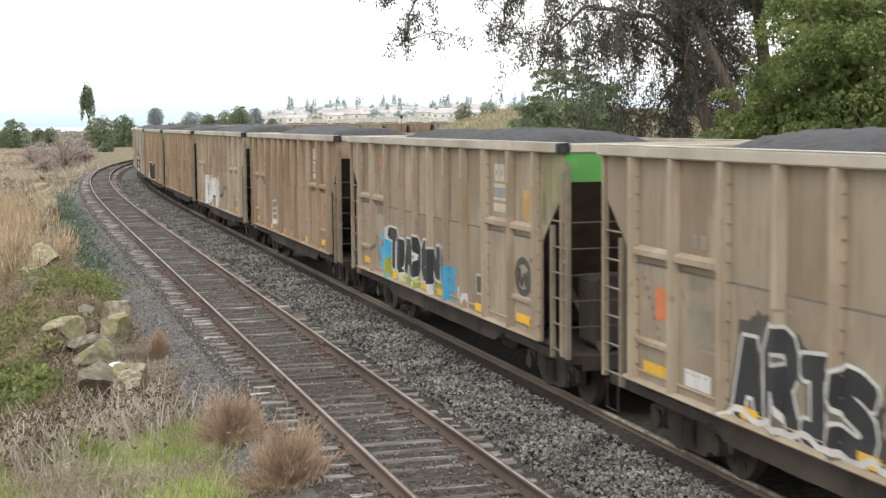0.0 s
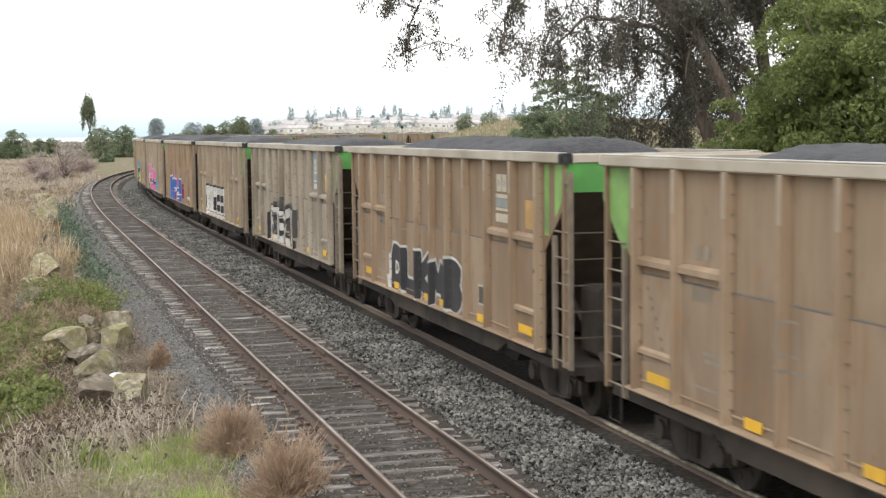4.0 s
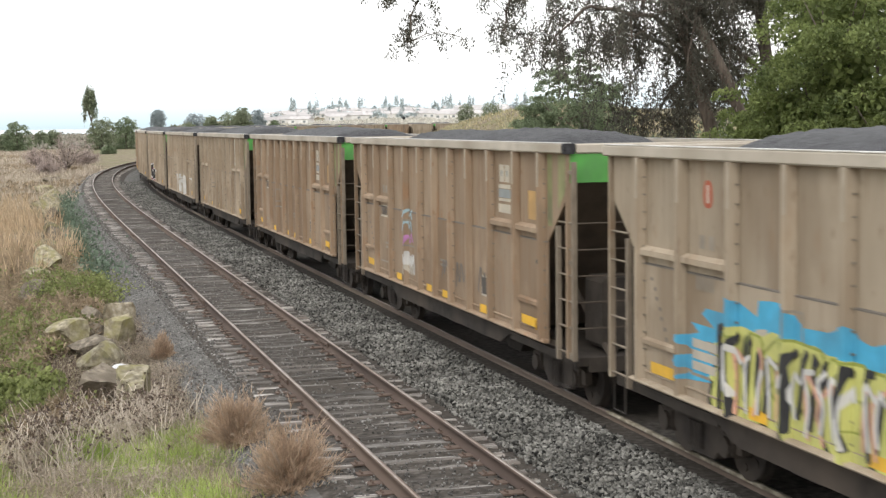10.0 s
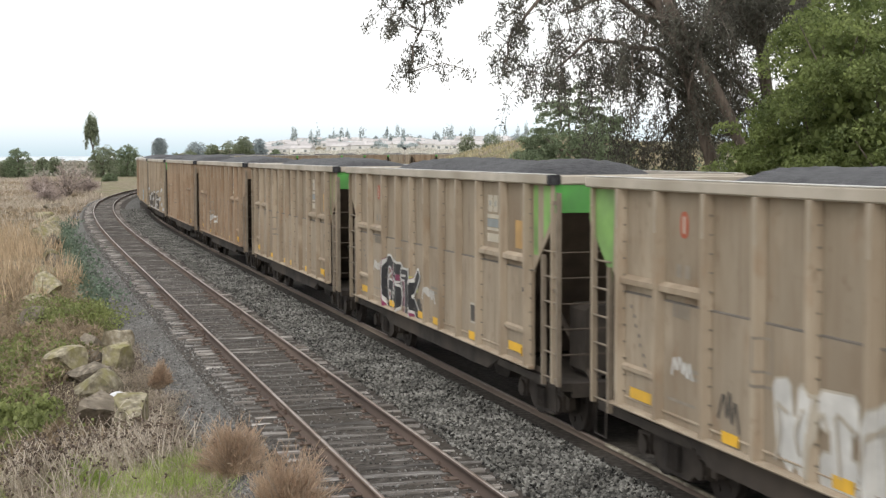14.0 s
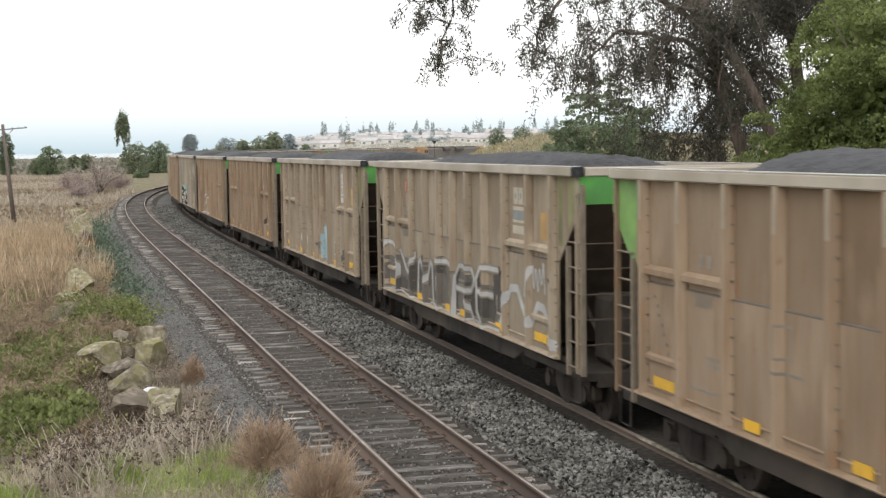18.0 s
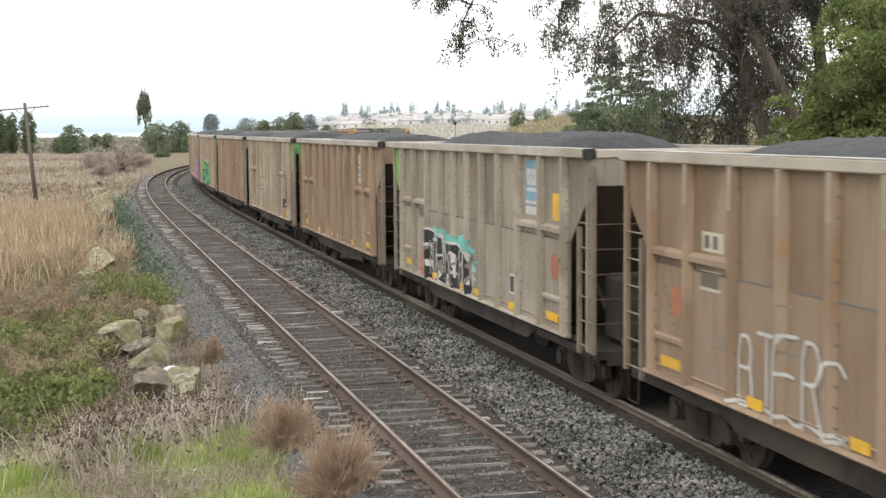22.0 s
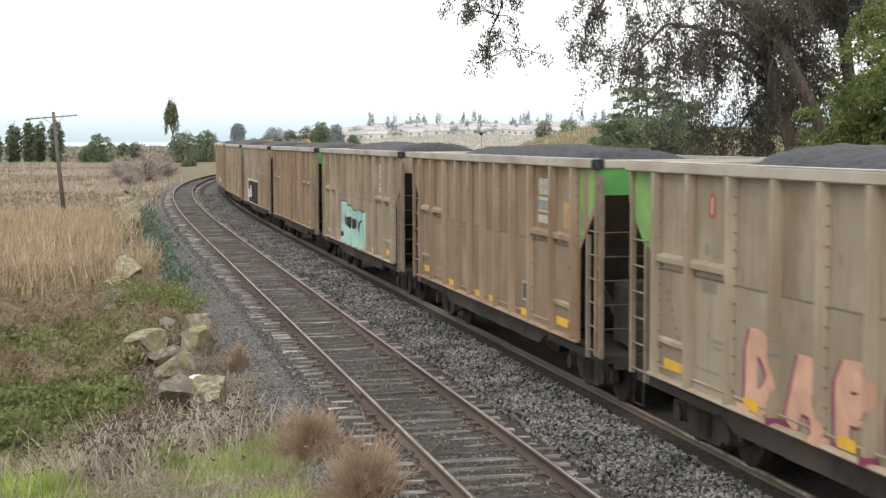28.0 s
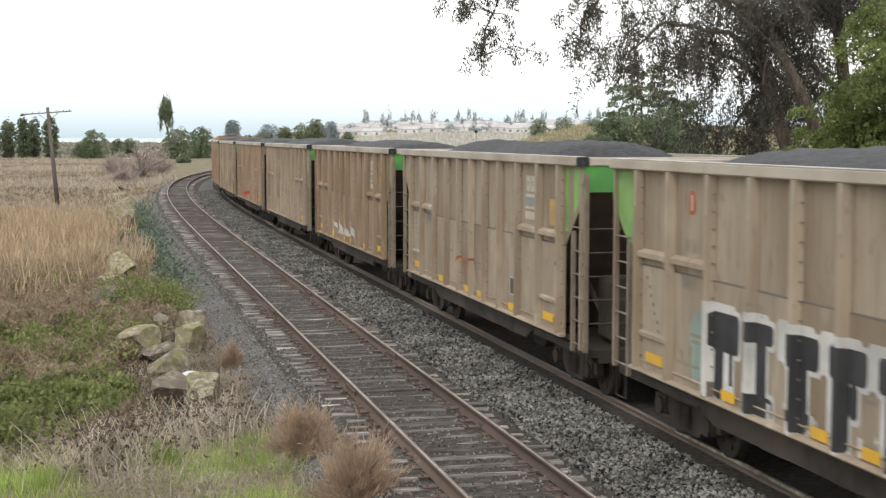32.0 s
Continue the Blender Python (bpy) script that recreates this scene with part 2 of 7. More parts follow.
COLOURS = {
    "white": (0.68, 0.67, 0.64), "black": (0.038, 0.038, 0.041), "sky_blue": (0.08, 0.42, 0.66), "blue": (0.06, 0.17, 0.52), "pink": (0.78, 0.28, 0.52),
    "teal": (0.22, 0.62, 0.55), "mint": (0.48, 0.75, 0.68), "lemon": (0.62, 0.62, 0.20), "olive": (0.34, 0.38, 0.08), "maroon": (0.28, 0.05, 0.12),
    "orange": (0.62, 0.20, 0.09), "amber": (0.85, 0.50, 0.05), "peach": (0.72, 0.42, 0.30), "purple": (0.42, 0.12, 0.42), "leaf_green": (0.08, 0.36, 0.16),
    "silver": (0.55, 0.55, 0.54), "red": (0.60, 0.07, 0.05), "faded_white": (0.52, 0.47, 0.39), "faded_orange": (0.52, 0.32, 0.12), "label_blue": (0.24, 0.43, 0.56),
    "faded_blue": (0.30, 0.33, 0.33), "soot": (0.09, 0.08, 0.07), "rust_red": (0.42, 0.11, 0.06), "grey_stencil": (0.30, 0.26, 0.21), "magenta": (0.62, 0.16, 0.45), "grey_soot": (0.17, 0.15, 0.13), "ice_blue": (0.42, 0.58, 0.64), "bright_green": (0.14, 0.48, 0.16),
    "orchid": (0.60, 0.26, 0.56), "faded_teal": (0.30, 0.38, 0.33), "engine_orange": (0.46, 0.29, 0.14), "engine_grey": (0.21, 0.185, 0.165), "engine_red": (0.30, 0.13, 0.08), "logo_cream": (0.60, 0.54, 0.43), "faded_red": (0.42, 0.17, 0.10), "deep_pink": (0.72, 0.19, 0.43),
}
for _n, _c in COLOURS.items():
    M[_n] = paint(_n + "_paint", _c)


def foliage(name, dark, light, translucent=0.35, rough=0.6):
    return surface(name, [dark, tuple((a + b) / 2 for a, b in zip(dark, light)), light], scale=1.2, rough=rough, bump=0, per_island=0.28, translucent=translucent)


M["euc_leaf"] = foliage("eucalyptus_leaf", (0.075, 0.072, 0.058), (0.17, 0.165, 0.135), 0.4)
M["acacia_leaf"] = foliage("bright_green_leaf", (0.075, 0.105, 0.036), (0.305, 0.36, 0.13), 0.42)
M["seed_head"] = foliage("dark_seed_head", (0.085, 0.063, 0.05), (0.20, 0.15, 0.12), 0.1)
M["bush_leaf"] = foliage("dark_bush_leaf", (0.15, 0.19, 0.115), (0.32, 0.38, 0.24), 0.6)
# distance haze is put into these leaf colours, paler with each step
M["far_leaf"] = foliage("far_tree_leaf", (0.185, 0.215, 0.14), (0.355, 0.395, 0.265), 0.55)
M["hazed_leaf"] = foliage("hazed_grey_green_leaf", (0.26, 0.31, 0.33), (0.40, 0.45, 0.46), 0.2)
M["hazed_town_leaf"] = foliage("hazed_town_tree_leaf", (0.38, 0.44, 0.45), (0.56, 0.62, 0.63), 0.2)
M["weed_leaf"] = foliage("green_weed_leaf", (0.125, 0.148, 0.052), (0.33, 0.37, 0.145), 0.4)
M["brown_weed"] = foliage("brown_weed", (0.21, 0.16, 0.105), (0.44, 0.35, 0.245), 0.3)
M["ivy_leaf"] = foliage("blue_green_weed_leaf", (0.08, 0.115, 0.08), (0.20, 0.26, 0.19), 0.3)
M["lime_grass"] = foliage("fresh_green_grass", (0.23, 0.31, 0.07), (0.50, 0.60, 0.20), 0.4)
M["reed"] = foliage("dry_reed", (0.31, 0.228, 0.142), (0.65, 0.51, 0.355), 0.25)
M["dry_grass"] = foliage("dry_grass_blade", (0.36, 0.31, 0.20), (0.68, 0.61, 0.45), 0.3)
M["field_grass"] = foliage("field_grass_blade", (0.35, 0.295, 0.235), (0.58, 0.50, 0.41), 0.25)
M["stalk"] = foliage("dead_stalk", (0.28, 0.23, 0.18), (0.68, 0.61, 0.52), 0.2)
M["russet"] = foliage("russet_twig", (0.36, 0.262, 0.185), (0.62, 0.48, 0.36), 0.3)
M["bare_twig"] = foliage("bare_grey_twig", (0.30, 0.24, 0.22), (0.46, 0.385, 0.35), 0.0)
M["bark"] = surface("grey_brown_bark", [(0.075, 0.06, 0.05), (0.19, 0.155, 0.128)], scale=3, rough=0.95, bump=0.7, stretch=(3, 3, 0.5))
M["pole_wood"] = surface("weathered_pole_wood", [(0.11, 0.09, 0.08), (0.20, 0.17, 0.15)], scale=4, rough=0.95, bump=0.5, stretch=(5, 5, 0.4))
M["cleat"] = surface("sooty_weld_cleat", [(0.13, 0.112, 0.088), (0.24, 0.21, 0.17)], scale=6, rough=0.9, bump=0.2)
M["rock_pale"] = surface("pale_sandstone", [(0.26, 0.225, 0.165), (0.48, 0.425, 0.32), (0.70, 0.65, 0.54)], scale=8, rough=0.9, bump=1.0, bump_scale=14, grime=(0.19, 0.155, 0.10), grime_scale=3.2, per_object=0.12)
M["rock_tan"] = surface("mossy_tan_boulder", [(0.13, 0.112, 0.08), (0.255, 0.225, 0.16), (0.45, 0.41, 0.31)], scale=8, rough=0.9, bump=1.0, bump_scale=14, grime=(0.24, 0.22, 0.10), grime_scale=3.2, per_object=0.2)
M["rock_white"] = surface("bleached_stone", [(0.55, 0.56, 0.58), (0.80, 0.81, 0.83)], scale=4, rough=0.85, bump=0.6)
M["rock_grey"] = surface("grey_boulder", [(0.10, 0.084, 0.066), (0.20, 0.172, 0.135), (0.36, 0.31, 0.24)], scale=8, rough=0.9, bump=1.0, bump_scale=14, grime=(0.125, 0.105, 0.08), grime_scale=2.0, per_object=0.25)
M["house_wall"] = surface("white_house_wall", [(0.70, 0.69, 0.67), (0.82, 0.81, 0.79)], scale=0.5, rough=0.9, bump=0, per_object=0.1)
M["house_roof"] = surface("pale_roof", [(0.42, 0.40, 0.40), (0.55, 0.53, 0.52)], scale=0.5, rough=0.9, bump=0, per_object=0.2)
M["brush"] = foliage("grey_brown_brush", (0.25, 0.205, 0.155), (0.52, 0.45, 0.37), 0.2)
M["scrub"] = foliage("dull_far_scrub", (0.22, 0.21, 0.17), (0.36, 0.345, 0.29), 0.2)
M["knoll_grass"] = foliage("knoll_grass_blade", (0.25, 0.225, 0.13), (0.52, 0.46, 0.29), 0.3)
# straw colour lifted towards white to hold the haze
M["pale_straw"] = foliage("hazed_straw_blade", (0.50, 0.48, 0.43), (0.74, 0.72, 0.66), 0.3)


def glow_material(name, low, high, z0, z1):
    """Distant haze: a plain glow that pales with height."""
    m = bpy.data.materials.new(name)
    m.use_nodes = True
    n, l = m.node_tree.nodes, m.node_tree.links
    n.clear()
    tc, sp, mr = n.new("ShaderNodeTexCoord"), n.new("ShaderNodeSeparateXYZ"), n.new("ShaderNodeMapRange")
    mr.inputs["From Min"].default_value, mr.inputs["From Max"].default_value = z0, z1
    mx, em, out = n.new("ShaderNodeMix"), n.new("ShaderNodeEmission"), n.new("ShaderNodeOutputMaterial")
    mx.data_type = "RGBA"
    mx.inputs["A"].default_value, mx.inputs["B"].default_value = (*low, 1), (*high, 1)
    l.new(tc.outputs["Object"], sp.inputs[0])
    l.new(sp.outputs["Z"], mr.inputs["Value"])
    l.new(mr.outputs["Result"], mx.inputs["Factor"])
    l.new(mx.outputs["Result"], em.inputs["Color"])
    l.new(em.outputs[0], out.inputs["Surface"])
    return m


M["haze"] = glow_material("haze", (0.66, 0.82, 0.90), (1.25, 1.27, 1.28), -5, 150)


# ---- mesh helpers ----
class Shape:
    """Collects vertices and faces for one mesh."""

    def __init__(self):
        self.v, self.f = [], []

    def add(self, verts, faces):
        k = len(self.v)
        self.v += [tuple(p) for p in verts]
        self.f += [tuple(i + k for i in q) for q in faces]
        return self

    def box(self, a, b, c=0.0):
        """An upright box from corner a to corner b, its long edges chamfered by c."""
        (x0, y0, z0), (x1, y1, z1) = a, b
        if c <= 0:
            v = [(x, y, z) for x in (x0, x1) for y in (y0, y1) for z in (z0, z1)]
            return self.add(v, [(0, 1, 3, 2), (4, 6, 7, 5), (0, 4, 5, 1), (2, 3, 7, 6), (0, 2, 6, 4), (1, 5, 7, 3)])
        ring = [(x0 + c, z0), (x1 - c, z0), (x1, z0 + c), (x1, z1 - c), (x1 - c, z1), (x0 + c, z1), (x0, z1 - c), (x0, z0 + c)]
        return self.prism([(x, z) for x, z in ring], y0, y1, axis="y")

    def prism(self, ring, lo, hi, axis="y"):
        """A flat outline drawn out along an axis: for y the outline is (x, z), for x (y, z), for z (x, y)."""
        n = len(ring)
        put = {"y": lambda p, q: (p[0], q, p[1]), "x": lambda p, q: (q, p[0], p[1]), "z": lambda p, q: (p[0], p[1], q)}[axis]
        v = [put(p, lo) for p in ring] + [put(p, hi) for p in ring]
        f = [(i, (i + 1) % n, (i + 1) % n + n, i + n) for i in range(n)] + [tuple(range(n - 1, -1, -1)), tuple(range(n, 2 * n))]
        return self.add(v, f)

    def tube(self, pts, radii, n=8, caps=True):
        """A round tapering tube through points."""
        pts = [Vector(p) for p in pts]
        k, v = len(pts), []
        for i, p in enumerate(pts):
            d = (pts[min(i + 1, k - 1)] - pts[max(i - 1, 0)]).normalized()
            u = d.cross(Vector((0.13, 0.31, 0.94)) if abs(d.z) < 0.9 else Vector((1, 0.1, 0))).normalized()
            w = d.cross(u)
            r = radii[i] if not isinstance(radii, (int, float)) else radii
            v += [p + (u * math.cos(2 * math.pi * j / n) + w * math.sin(2 * math.pi * j / n)) * r for j in range(n)]
        f = [(i * n + j, i * n + (j + 1) % n, (i + 1) * n + (j + 1) % n, (i + 1) * n + j) for i in range(k - 1) for j in range(n)]
        if caps:
            f += [tuple(range(n - 1, -1, -1)), tuple(range((k - 1) * n, k * n))]
        return self.add(v, f)

    def disc(self, c, r, w, n=16, axis="x"):
        """A short cylinder centred at c, across an axis."""
        e = {"x": Vector((w / 2, 0, 0)), "y": Vector((0, w / 2, 0)), "z": Vector((0, 0, w / 2))}[axis]
        return self.tube([Vector(c) - e, Vector(c) + e], r, n)

    def mesh(self, name, mat, smooth=False):
        me = bpy.data.meshes.new(name)
        me.from_pydata(self.v, [], self.f)
        for m in (mat if isinstance(mat, (list, tuple)) else [mat]):
            me.materials.append(m)
        if smooth:
            me.shade_smooth()
        bm = bmesh.new()
        bm.from_mesh(me)
        bmesh.ops.recalc_face_normals(bm, faces=bm.faces)
        bm.to_mesh(me)
        bm.free()
        return me


def raw_mesh(name, verts, quads, mat, smooth=False):
    """A mesh straight from arrays of vertices and of faces with equal corner counts."""
    me = bpy.data.meshes.new(name)
    verts, quads = np.asarray(verts, np.float32), np.asarray(quads, np.int32)
    k = quads.shape[1]
    me.vertices.add(len(verts))
    me.vertices.foreach_set("co", verts.ravel())
    me.loops.add(quads.size)
    me.loops.foreach_set("vertex_index", quads.ravel())
    me.polygons.add(len(quads))
    me.polygons.foreach_set("loop_start", np.arange(0, quads.size, k, dtype=np.int32))
    me.materials.append(mat)
    me.update(calc_edges=True)
    me.validate()
    if smooth:
        me.shade_smooth()
    return me


def part(name, me, parent=None, label="", m=None):
    ob = new(name, me)
    if parent is not None:
        ob.parent = parent
    if m is not None:
        ob.matrix_basis = m
    if label:
        ob["label"] = label
    return ob


def thing(name, label, category, group="", m=None, me=None, kind=""):
    ob = new(name, me)
    if m is not None:
        ob.matrix_basis = m
    return tagged(ob, label, category, group, kind)


# ---- the line of the two tracks ----
XA, OFF_B, Z_B = 5.086, 4.471, -0.217
S0, LS, RAD = 56.47, 86.2, 415.3
_g = np.arange(-700.0, 1000.0, 0.25)
_k = np.clip((_g - S0) / LS, 0, 1) / RAD
_th = np.concatenate([[0], np.cumsum((_k[1:] + _k[:-1]) / 2 * 0.25)])
_mid = (_th[1:] + _th[:-1]) / 2
_px = XA + np.concatenate([[0], np.cumsum(np.sin(_mid) * 0.25)])
_py = -700.0 + np.concatenate([[0], np.cumsum(np.cos(_mid) * 0.25)])
_sb = _g - OFF_B * _th


def line(s, off=0.0):
    """Points (x, y) and headings at distances s along the siding, off metres to its right."""
    th = np.interp(s, _g, _th)
    return np.interp(s, _g, _px) + off * np.cos(th), np.interp(s, _g, _py) - off * np.sin(th), th


def main_line(n):
    """The same for the train's track, by its own length."""
    return line(np.interp(n, _sb, _g), OFF_B)


def track_coords(x, y):
    """Distance along and to the right of the siding for arrays of ground points."""
    k = np.arange(0, len(_g), 16)
    gx, gy = _px[k], _py[k]
    out_s, out_o = np.zeros(len(x)), np.zeros(len(x))
    for a in range(0, len(x), 2000):
        d = (x[a:a + 2000, None] - gx) ** 2 + (y[a:a + 2000, None] - gy) ** 2
        i = k[d.argmin(1)]
        dx, dy = x[a:a + 2000] - _px[i], y[a:a + 2000] - _py[i]
        out_s[a:a + 2000] = _g[i] + dx * np.sin(_th[i]) + dy * np.cos(_th[i])
        out_o[a:a + 2000] = dx * np.cos(_th[i]) - dy * np.sin(_th[i])
    return out_s, out_o


def swept(name, ring, s_values, off, z, mat, closed=True, smooth=False):
    """An outline (offset, height) swept along the line."""
    s_values = np.asarray(s_values, float)
    n = len(ring)
    v = np.zeros((len(s_values), n, 3))
    for j, (o, h) in enumerate(ring):
        x, y, _ = line(s_values, off + o)
        v[:, j, 0], v[:, j, 1], v[:, j, 2] = x, y, z + h
    i, j = np.meshgrid(np.arange(len(s_values) - 1), np.arange(n if closed else n - 1), indexing="ij")
    j2 = (j + 1) % n
    q = np.stack([i * n + j, i * n + j2, (i + 1) * n + j2, (i + 1) * n + j], -1).reshape(-1, 4)
    return raw_mesh(name, v.reshape(-1, 3), q, mat, smooth)


S_TRACK = np.concatenate([np.arange(-640, 0, 16.0), np.arange(0, 60, 4.0), np.arange(60, 560, 3.0)])
rng = np.random.default_rng(7)


def smooth_noise(x, y, scale, seed=0):
    """Cheap soft bumps between -1 and 1."""
    a = np.sin(x / scale * 1.7 + seed) * np.cos(y / scale * 1.3 + seed * 2.1)
    b = np.sin((x + y) / scale * 2.9 + seed * 3.7) * 0.5 + np.cos((x - 0.6 * y) / scale * 4.3 + seed) * 0.35
    return (a + b) / 1.85


def ground_height(x, y):
    x, y = np.asarray(x, float), np.asarray(y, float)
    s, o = track_coords(x.ravel(), y.ravel())
    s, o = s.reshape(x.shape), o.reshape(x.shape)
    left = -0.62 - 0.25 * np.clip((-o - 2.6) / 3.0, 0, 1)
    z = np.where(o < 0, left, -0.75)
    # the near bank, where tufts of grass stand above the siding
    near = np.exp(-((x - 1.0) / 4.5) ** 2 - ((y - 12.0) / 9.0) ** 2)
    z = z + 0.45 * near * np.clip((-o - 1.6) / 2.0, 0, 1)
    z = z + 0.07 * smooth_noise(x, y, 3.0) * np.clip((np.abs(o - 2.2) - 5.0) / 3.0, 0, 1)
    # the knoll inside the curve and the rise behind the trees
    far = np.clip((o - 9.0) / 30.0, 0, 1)
    z = z + far * 7.5 * np.exp(-((x - 82.0) / 20.0) ** 2 - ((y - 215.0) / 45.0) ** 2)
    z = z + far * 3.4 * np.exp(-((x - 80.0) / 30.0) ** 2 - ((y - 120.0) / 50.0) ** 2)
    # down to the bay
    shore = np.clip((y - 1000.0 - 0.9 * x) / 80.0, 0, 1) * np.clip((30.0 - o) / 40.0, 0, 1)
    z = z - 2.2 * shore
    # the town's hillside
    rise = np.clip((np.hypot(x, y) - 620.0) / 700.0, 0, 1) * np.clip((x - 0.09 * y) / 120.0, 0, 1)
    return z + rise * 15.0


def build_ground():
    def axis(marks):
        out = []
        for (a, b, n) in marks:
            out += list(np.linspace(a, b, n, endpoint=False))
        return np.array(out + [marks[-1][1]])
    xs = axis([(-4000, -400, 8), (-400, -60, 10), (-60, -12, 16), (-12, 18, 60), (18, 60, 28), (60, 160, 34), (160, 500, 24), (500, 4000, 12)])
    ys = axis([(-1500, -60, 8), (-60, 8, 14), (8, 70, 124), (70, 140, 70), (140, 330, 60), (330, 700, 40), (700, 1600, 24), (1600, 4600, 8)])
    X, Y = np.meshgrid(xs, ys, indexing="ij")
    Z = ground_height(X, Y)
    i, j = np.meshgrid(np.arange(len(xs) - 1), np.arange(len(ys) - 1), indexing="ij")
    n = len(ys)
    q = np.stack([i * n + j, (i + 1) * n + j, (i + 1) * n + j + 1, i * n + j + 1], -1).reshape(-1, 4)
    me = raw_mesh("ground", np.stack([X, Y, Z], -1).reshape(-1, 3), q, M["earth"], True)
    thing("ground", "dry winter grassland with brown and green patches", "ground", me=me, kind="structure")
    me = Shape().box((-4500, 900, -2.6), (900, 4900, -2.0)).mesh("water", M["water"])
    thing("water", "pale still water of a bay", "water", me=me, kind="structure")


# ---- tracks ----
RAIL_RING = [(-0.07, -0.18), (0.07, -0.18), (0.07, -0.165), (0.012, -0.14), (0.012, -0.05), (0.036, -0.035), (0.036, -0.006), (0.028, 0.0),
             (-0.028, 0.0), (-0.036, -0.006), (-0.036, -0.035), (-0.012, -0.05), (-0.012, -0.14), (-0.07, -0.165)]


def build_track(off, z, name, bed_mat, bed_ring, proud):
    cut = [i for i, (o, h) in enumerate(bed_ring) if o == proud][0]
    pieces = ((bed_ring[:cut + 1], M["gravel"], "loose grey crushed stone beside the " + name + " track"), (bed_ring[cut:], bed_mat, "dark stained stone under the " + name + " track"))
    for ring, mat, label in pieces:
        bed = thing("ballast_" + name, label, "ballast", me=swept("ballast", ring, S_TRACK, off, z, mat, closed=False), kind="structure")
    for side in (-0.755, 0.755):
        rail = thing("rail", "rusty steel rail with a worn brown head", "rail", "rails", me=swept("rail", RAIL_RING, S_TRACK, off + side, z, M["rail" if off == 0 else "rail_main"]))
        head = [(-0.026, 0.0005), (0.026, 0.0005), (0.026, 0.003), (-0.026, 0.003)]
        part("rail_head", swept("rail_head", head, S_TRACK, off + side, z, M["railtop"]), rail, "polished, lightly rusted running surface")
    return bed


def rail_pose(s, off, z, turn=0.0):
    x, y, th = line(s, off)
    return pose(float(x), float(y), z, 0, 0, -math.degrees(float(th)) + turn)


def build_ties():
    """Wooden sleepers: the siding's stand out of the stones; the main line's show only at their ends."""
    variants = []
    r = random.Random(3)
    for i in range(6):
        half, w = 1.29 + r.uniform(-0.14, 0.10), 0.092 + r.uniform(-0.014, 0.014)
        sh = Shape()
        n = 7
        ring_v, faces = [], []
        for k in range(n):
            x = -half + 2 * half * k / (n - 1)
            e = 0.012 if 0 < k < n - 1 else 0.03
            a, b, h = w + r.uniform(-e, e / 2), w + r.uniform(-e, e / 2), -0.165 + r.uniform(-0.012, 0.006)
            ring_v += [(x, -a, -0.36), (x, -a, h - 0.02), (x, -a + 0.02, h), (x, b - 0.02, h + r.uniform(-0.008, 0.004)), (x, b, h - 0.02), (x, b, -0.36)]
        for k in range(n - 1):
            faces += [(k * 6 + j, k * 6 + (j + 1) % 6, (k + 1) * 6 + (j + 1) % 6, (k + 1) * 6 + j) for j in range(6)]
        faces += [tuple(range(6)), tuple(range((n - 1) * 6 + 5, (n - 1) * 6 - 1, -1))]
        variants.append(sh.add(ring_v, faces).mesh("tie", M["tie"]))
    plate = Shape().box((-0.17, -0.09, -0.178), (0.17, 0.09, -0.158), 0.006)
    for dx in (-0.11, 0.11):
        plate.box((dx - 0.014, -0.06, -0.16), (dx + 0.014, -0.03, -0.128)).box((dx - 0.014, 0.03, -0.16), (dx + 0.014, 0.06, -0.128))
    plate_me = plate.mesh("tie_plate", M["rail"])
    siding = thing("siding_ties", "row of weathered grey-brown wooden sleepers of the siding", "sleepers", kind="structure")
    s, count = 13.0, 0
    while s < 166:
        t = part("tie", r.choice(variants), siding, m=rail_pose(s, r.uniform(-0.16, 0.05), r.uniform(-0.035, 0.004), r.uniform(-1.6, 1.6)))
        if s < 48:
            for side in (-0.755, 0.755):
                part("tie_plate", plate_me, t, m=pose(side, 0, 0.012))
        s += 0.515 + r.uniform(-0.03, 0.03)
        count += 1
    main = thing("main_ties", "dark wooden sleepers of the main line, half buried in stones", "sleepers", kind="structure")
    s = 10.0
    while s < 60:
        part("tie", r.choice(variants), main, m=rail_pose(s, OFF_B + r.uniform(-0.03, 0.03), Z_B + r.uniform(-0.02, 0.0), r.uniform(-1, 1)))
        s += 0.53
    bar = Shape().box((-0.05, -0.45, -0.13), (-0.012, 0.45, -0.04), 0.01)
    for k in range(4):
        bar.disc((-0.055, -0.33 + 0.22 * k, -0.085), 0.02, 0.03, 6)
    bar_me = bar.mesh("joint_bar", M["rail"])
    for side, first in ((-0.755, 25.05), (0.755, 28.9)):
        for k in range(10):
            ob = thing("joint_bar", "bolted rusty joint bar on the rail", "joint bar", "joint bars", me=bar_me)
            ob.matrix_basis = rail_pose(first + 11.9 * k, side, 0.0)


BED_A = [(-3.0, -0.85), (-2.25, -0.46), (-1.62, -0.275), (-1.3, -0.212), (-0.88, -0.195), (0, -0.195), (0.8, -0.195), (1.40, -0.225), (1.66, -0.36), (2.05, -0.50)]
BED_B = [(-2.75, -0.12), (-2.3, -0.10), (-1.7, -0.075), (-1.45, -0.085), (-1.0, -0.11), (0, -0.16), (1.0, -0.12), (1.7, -0.09), (2.4, -0.2), (3.4, -0.62)]


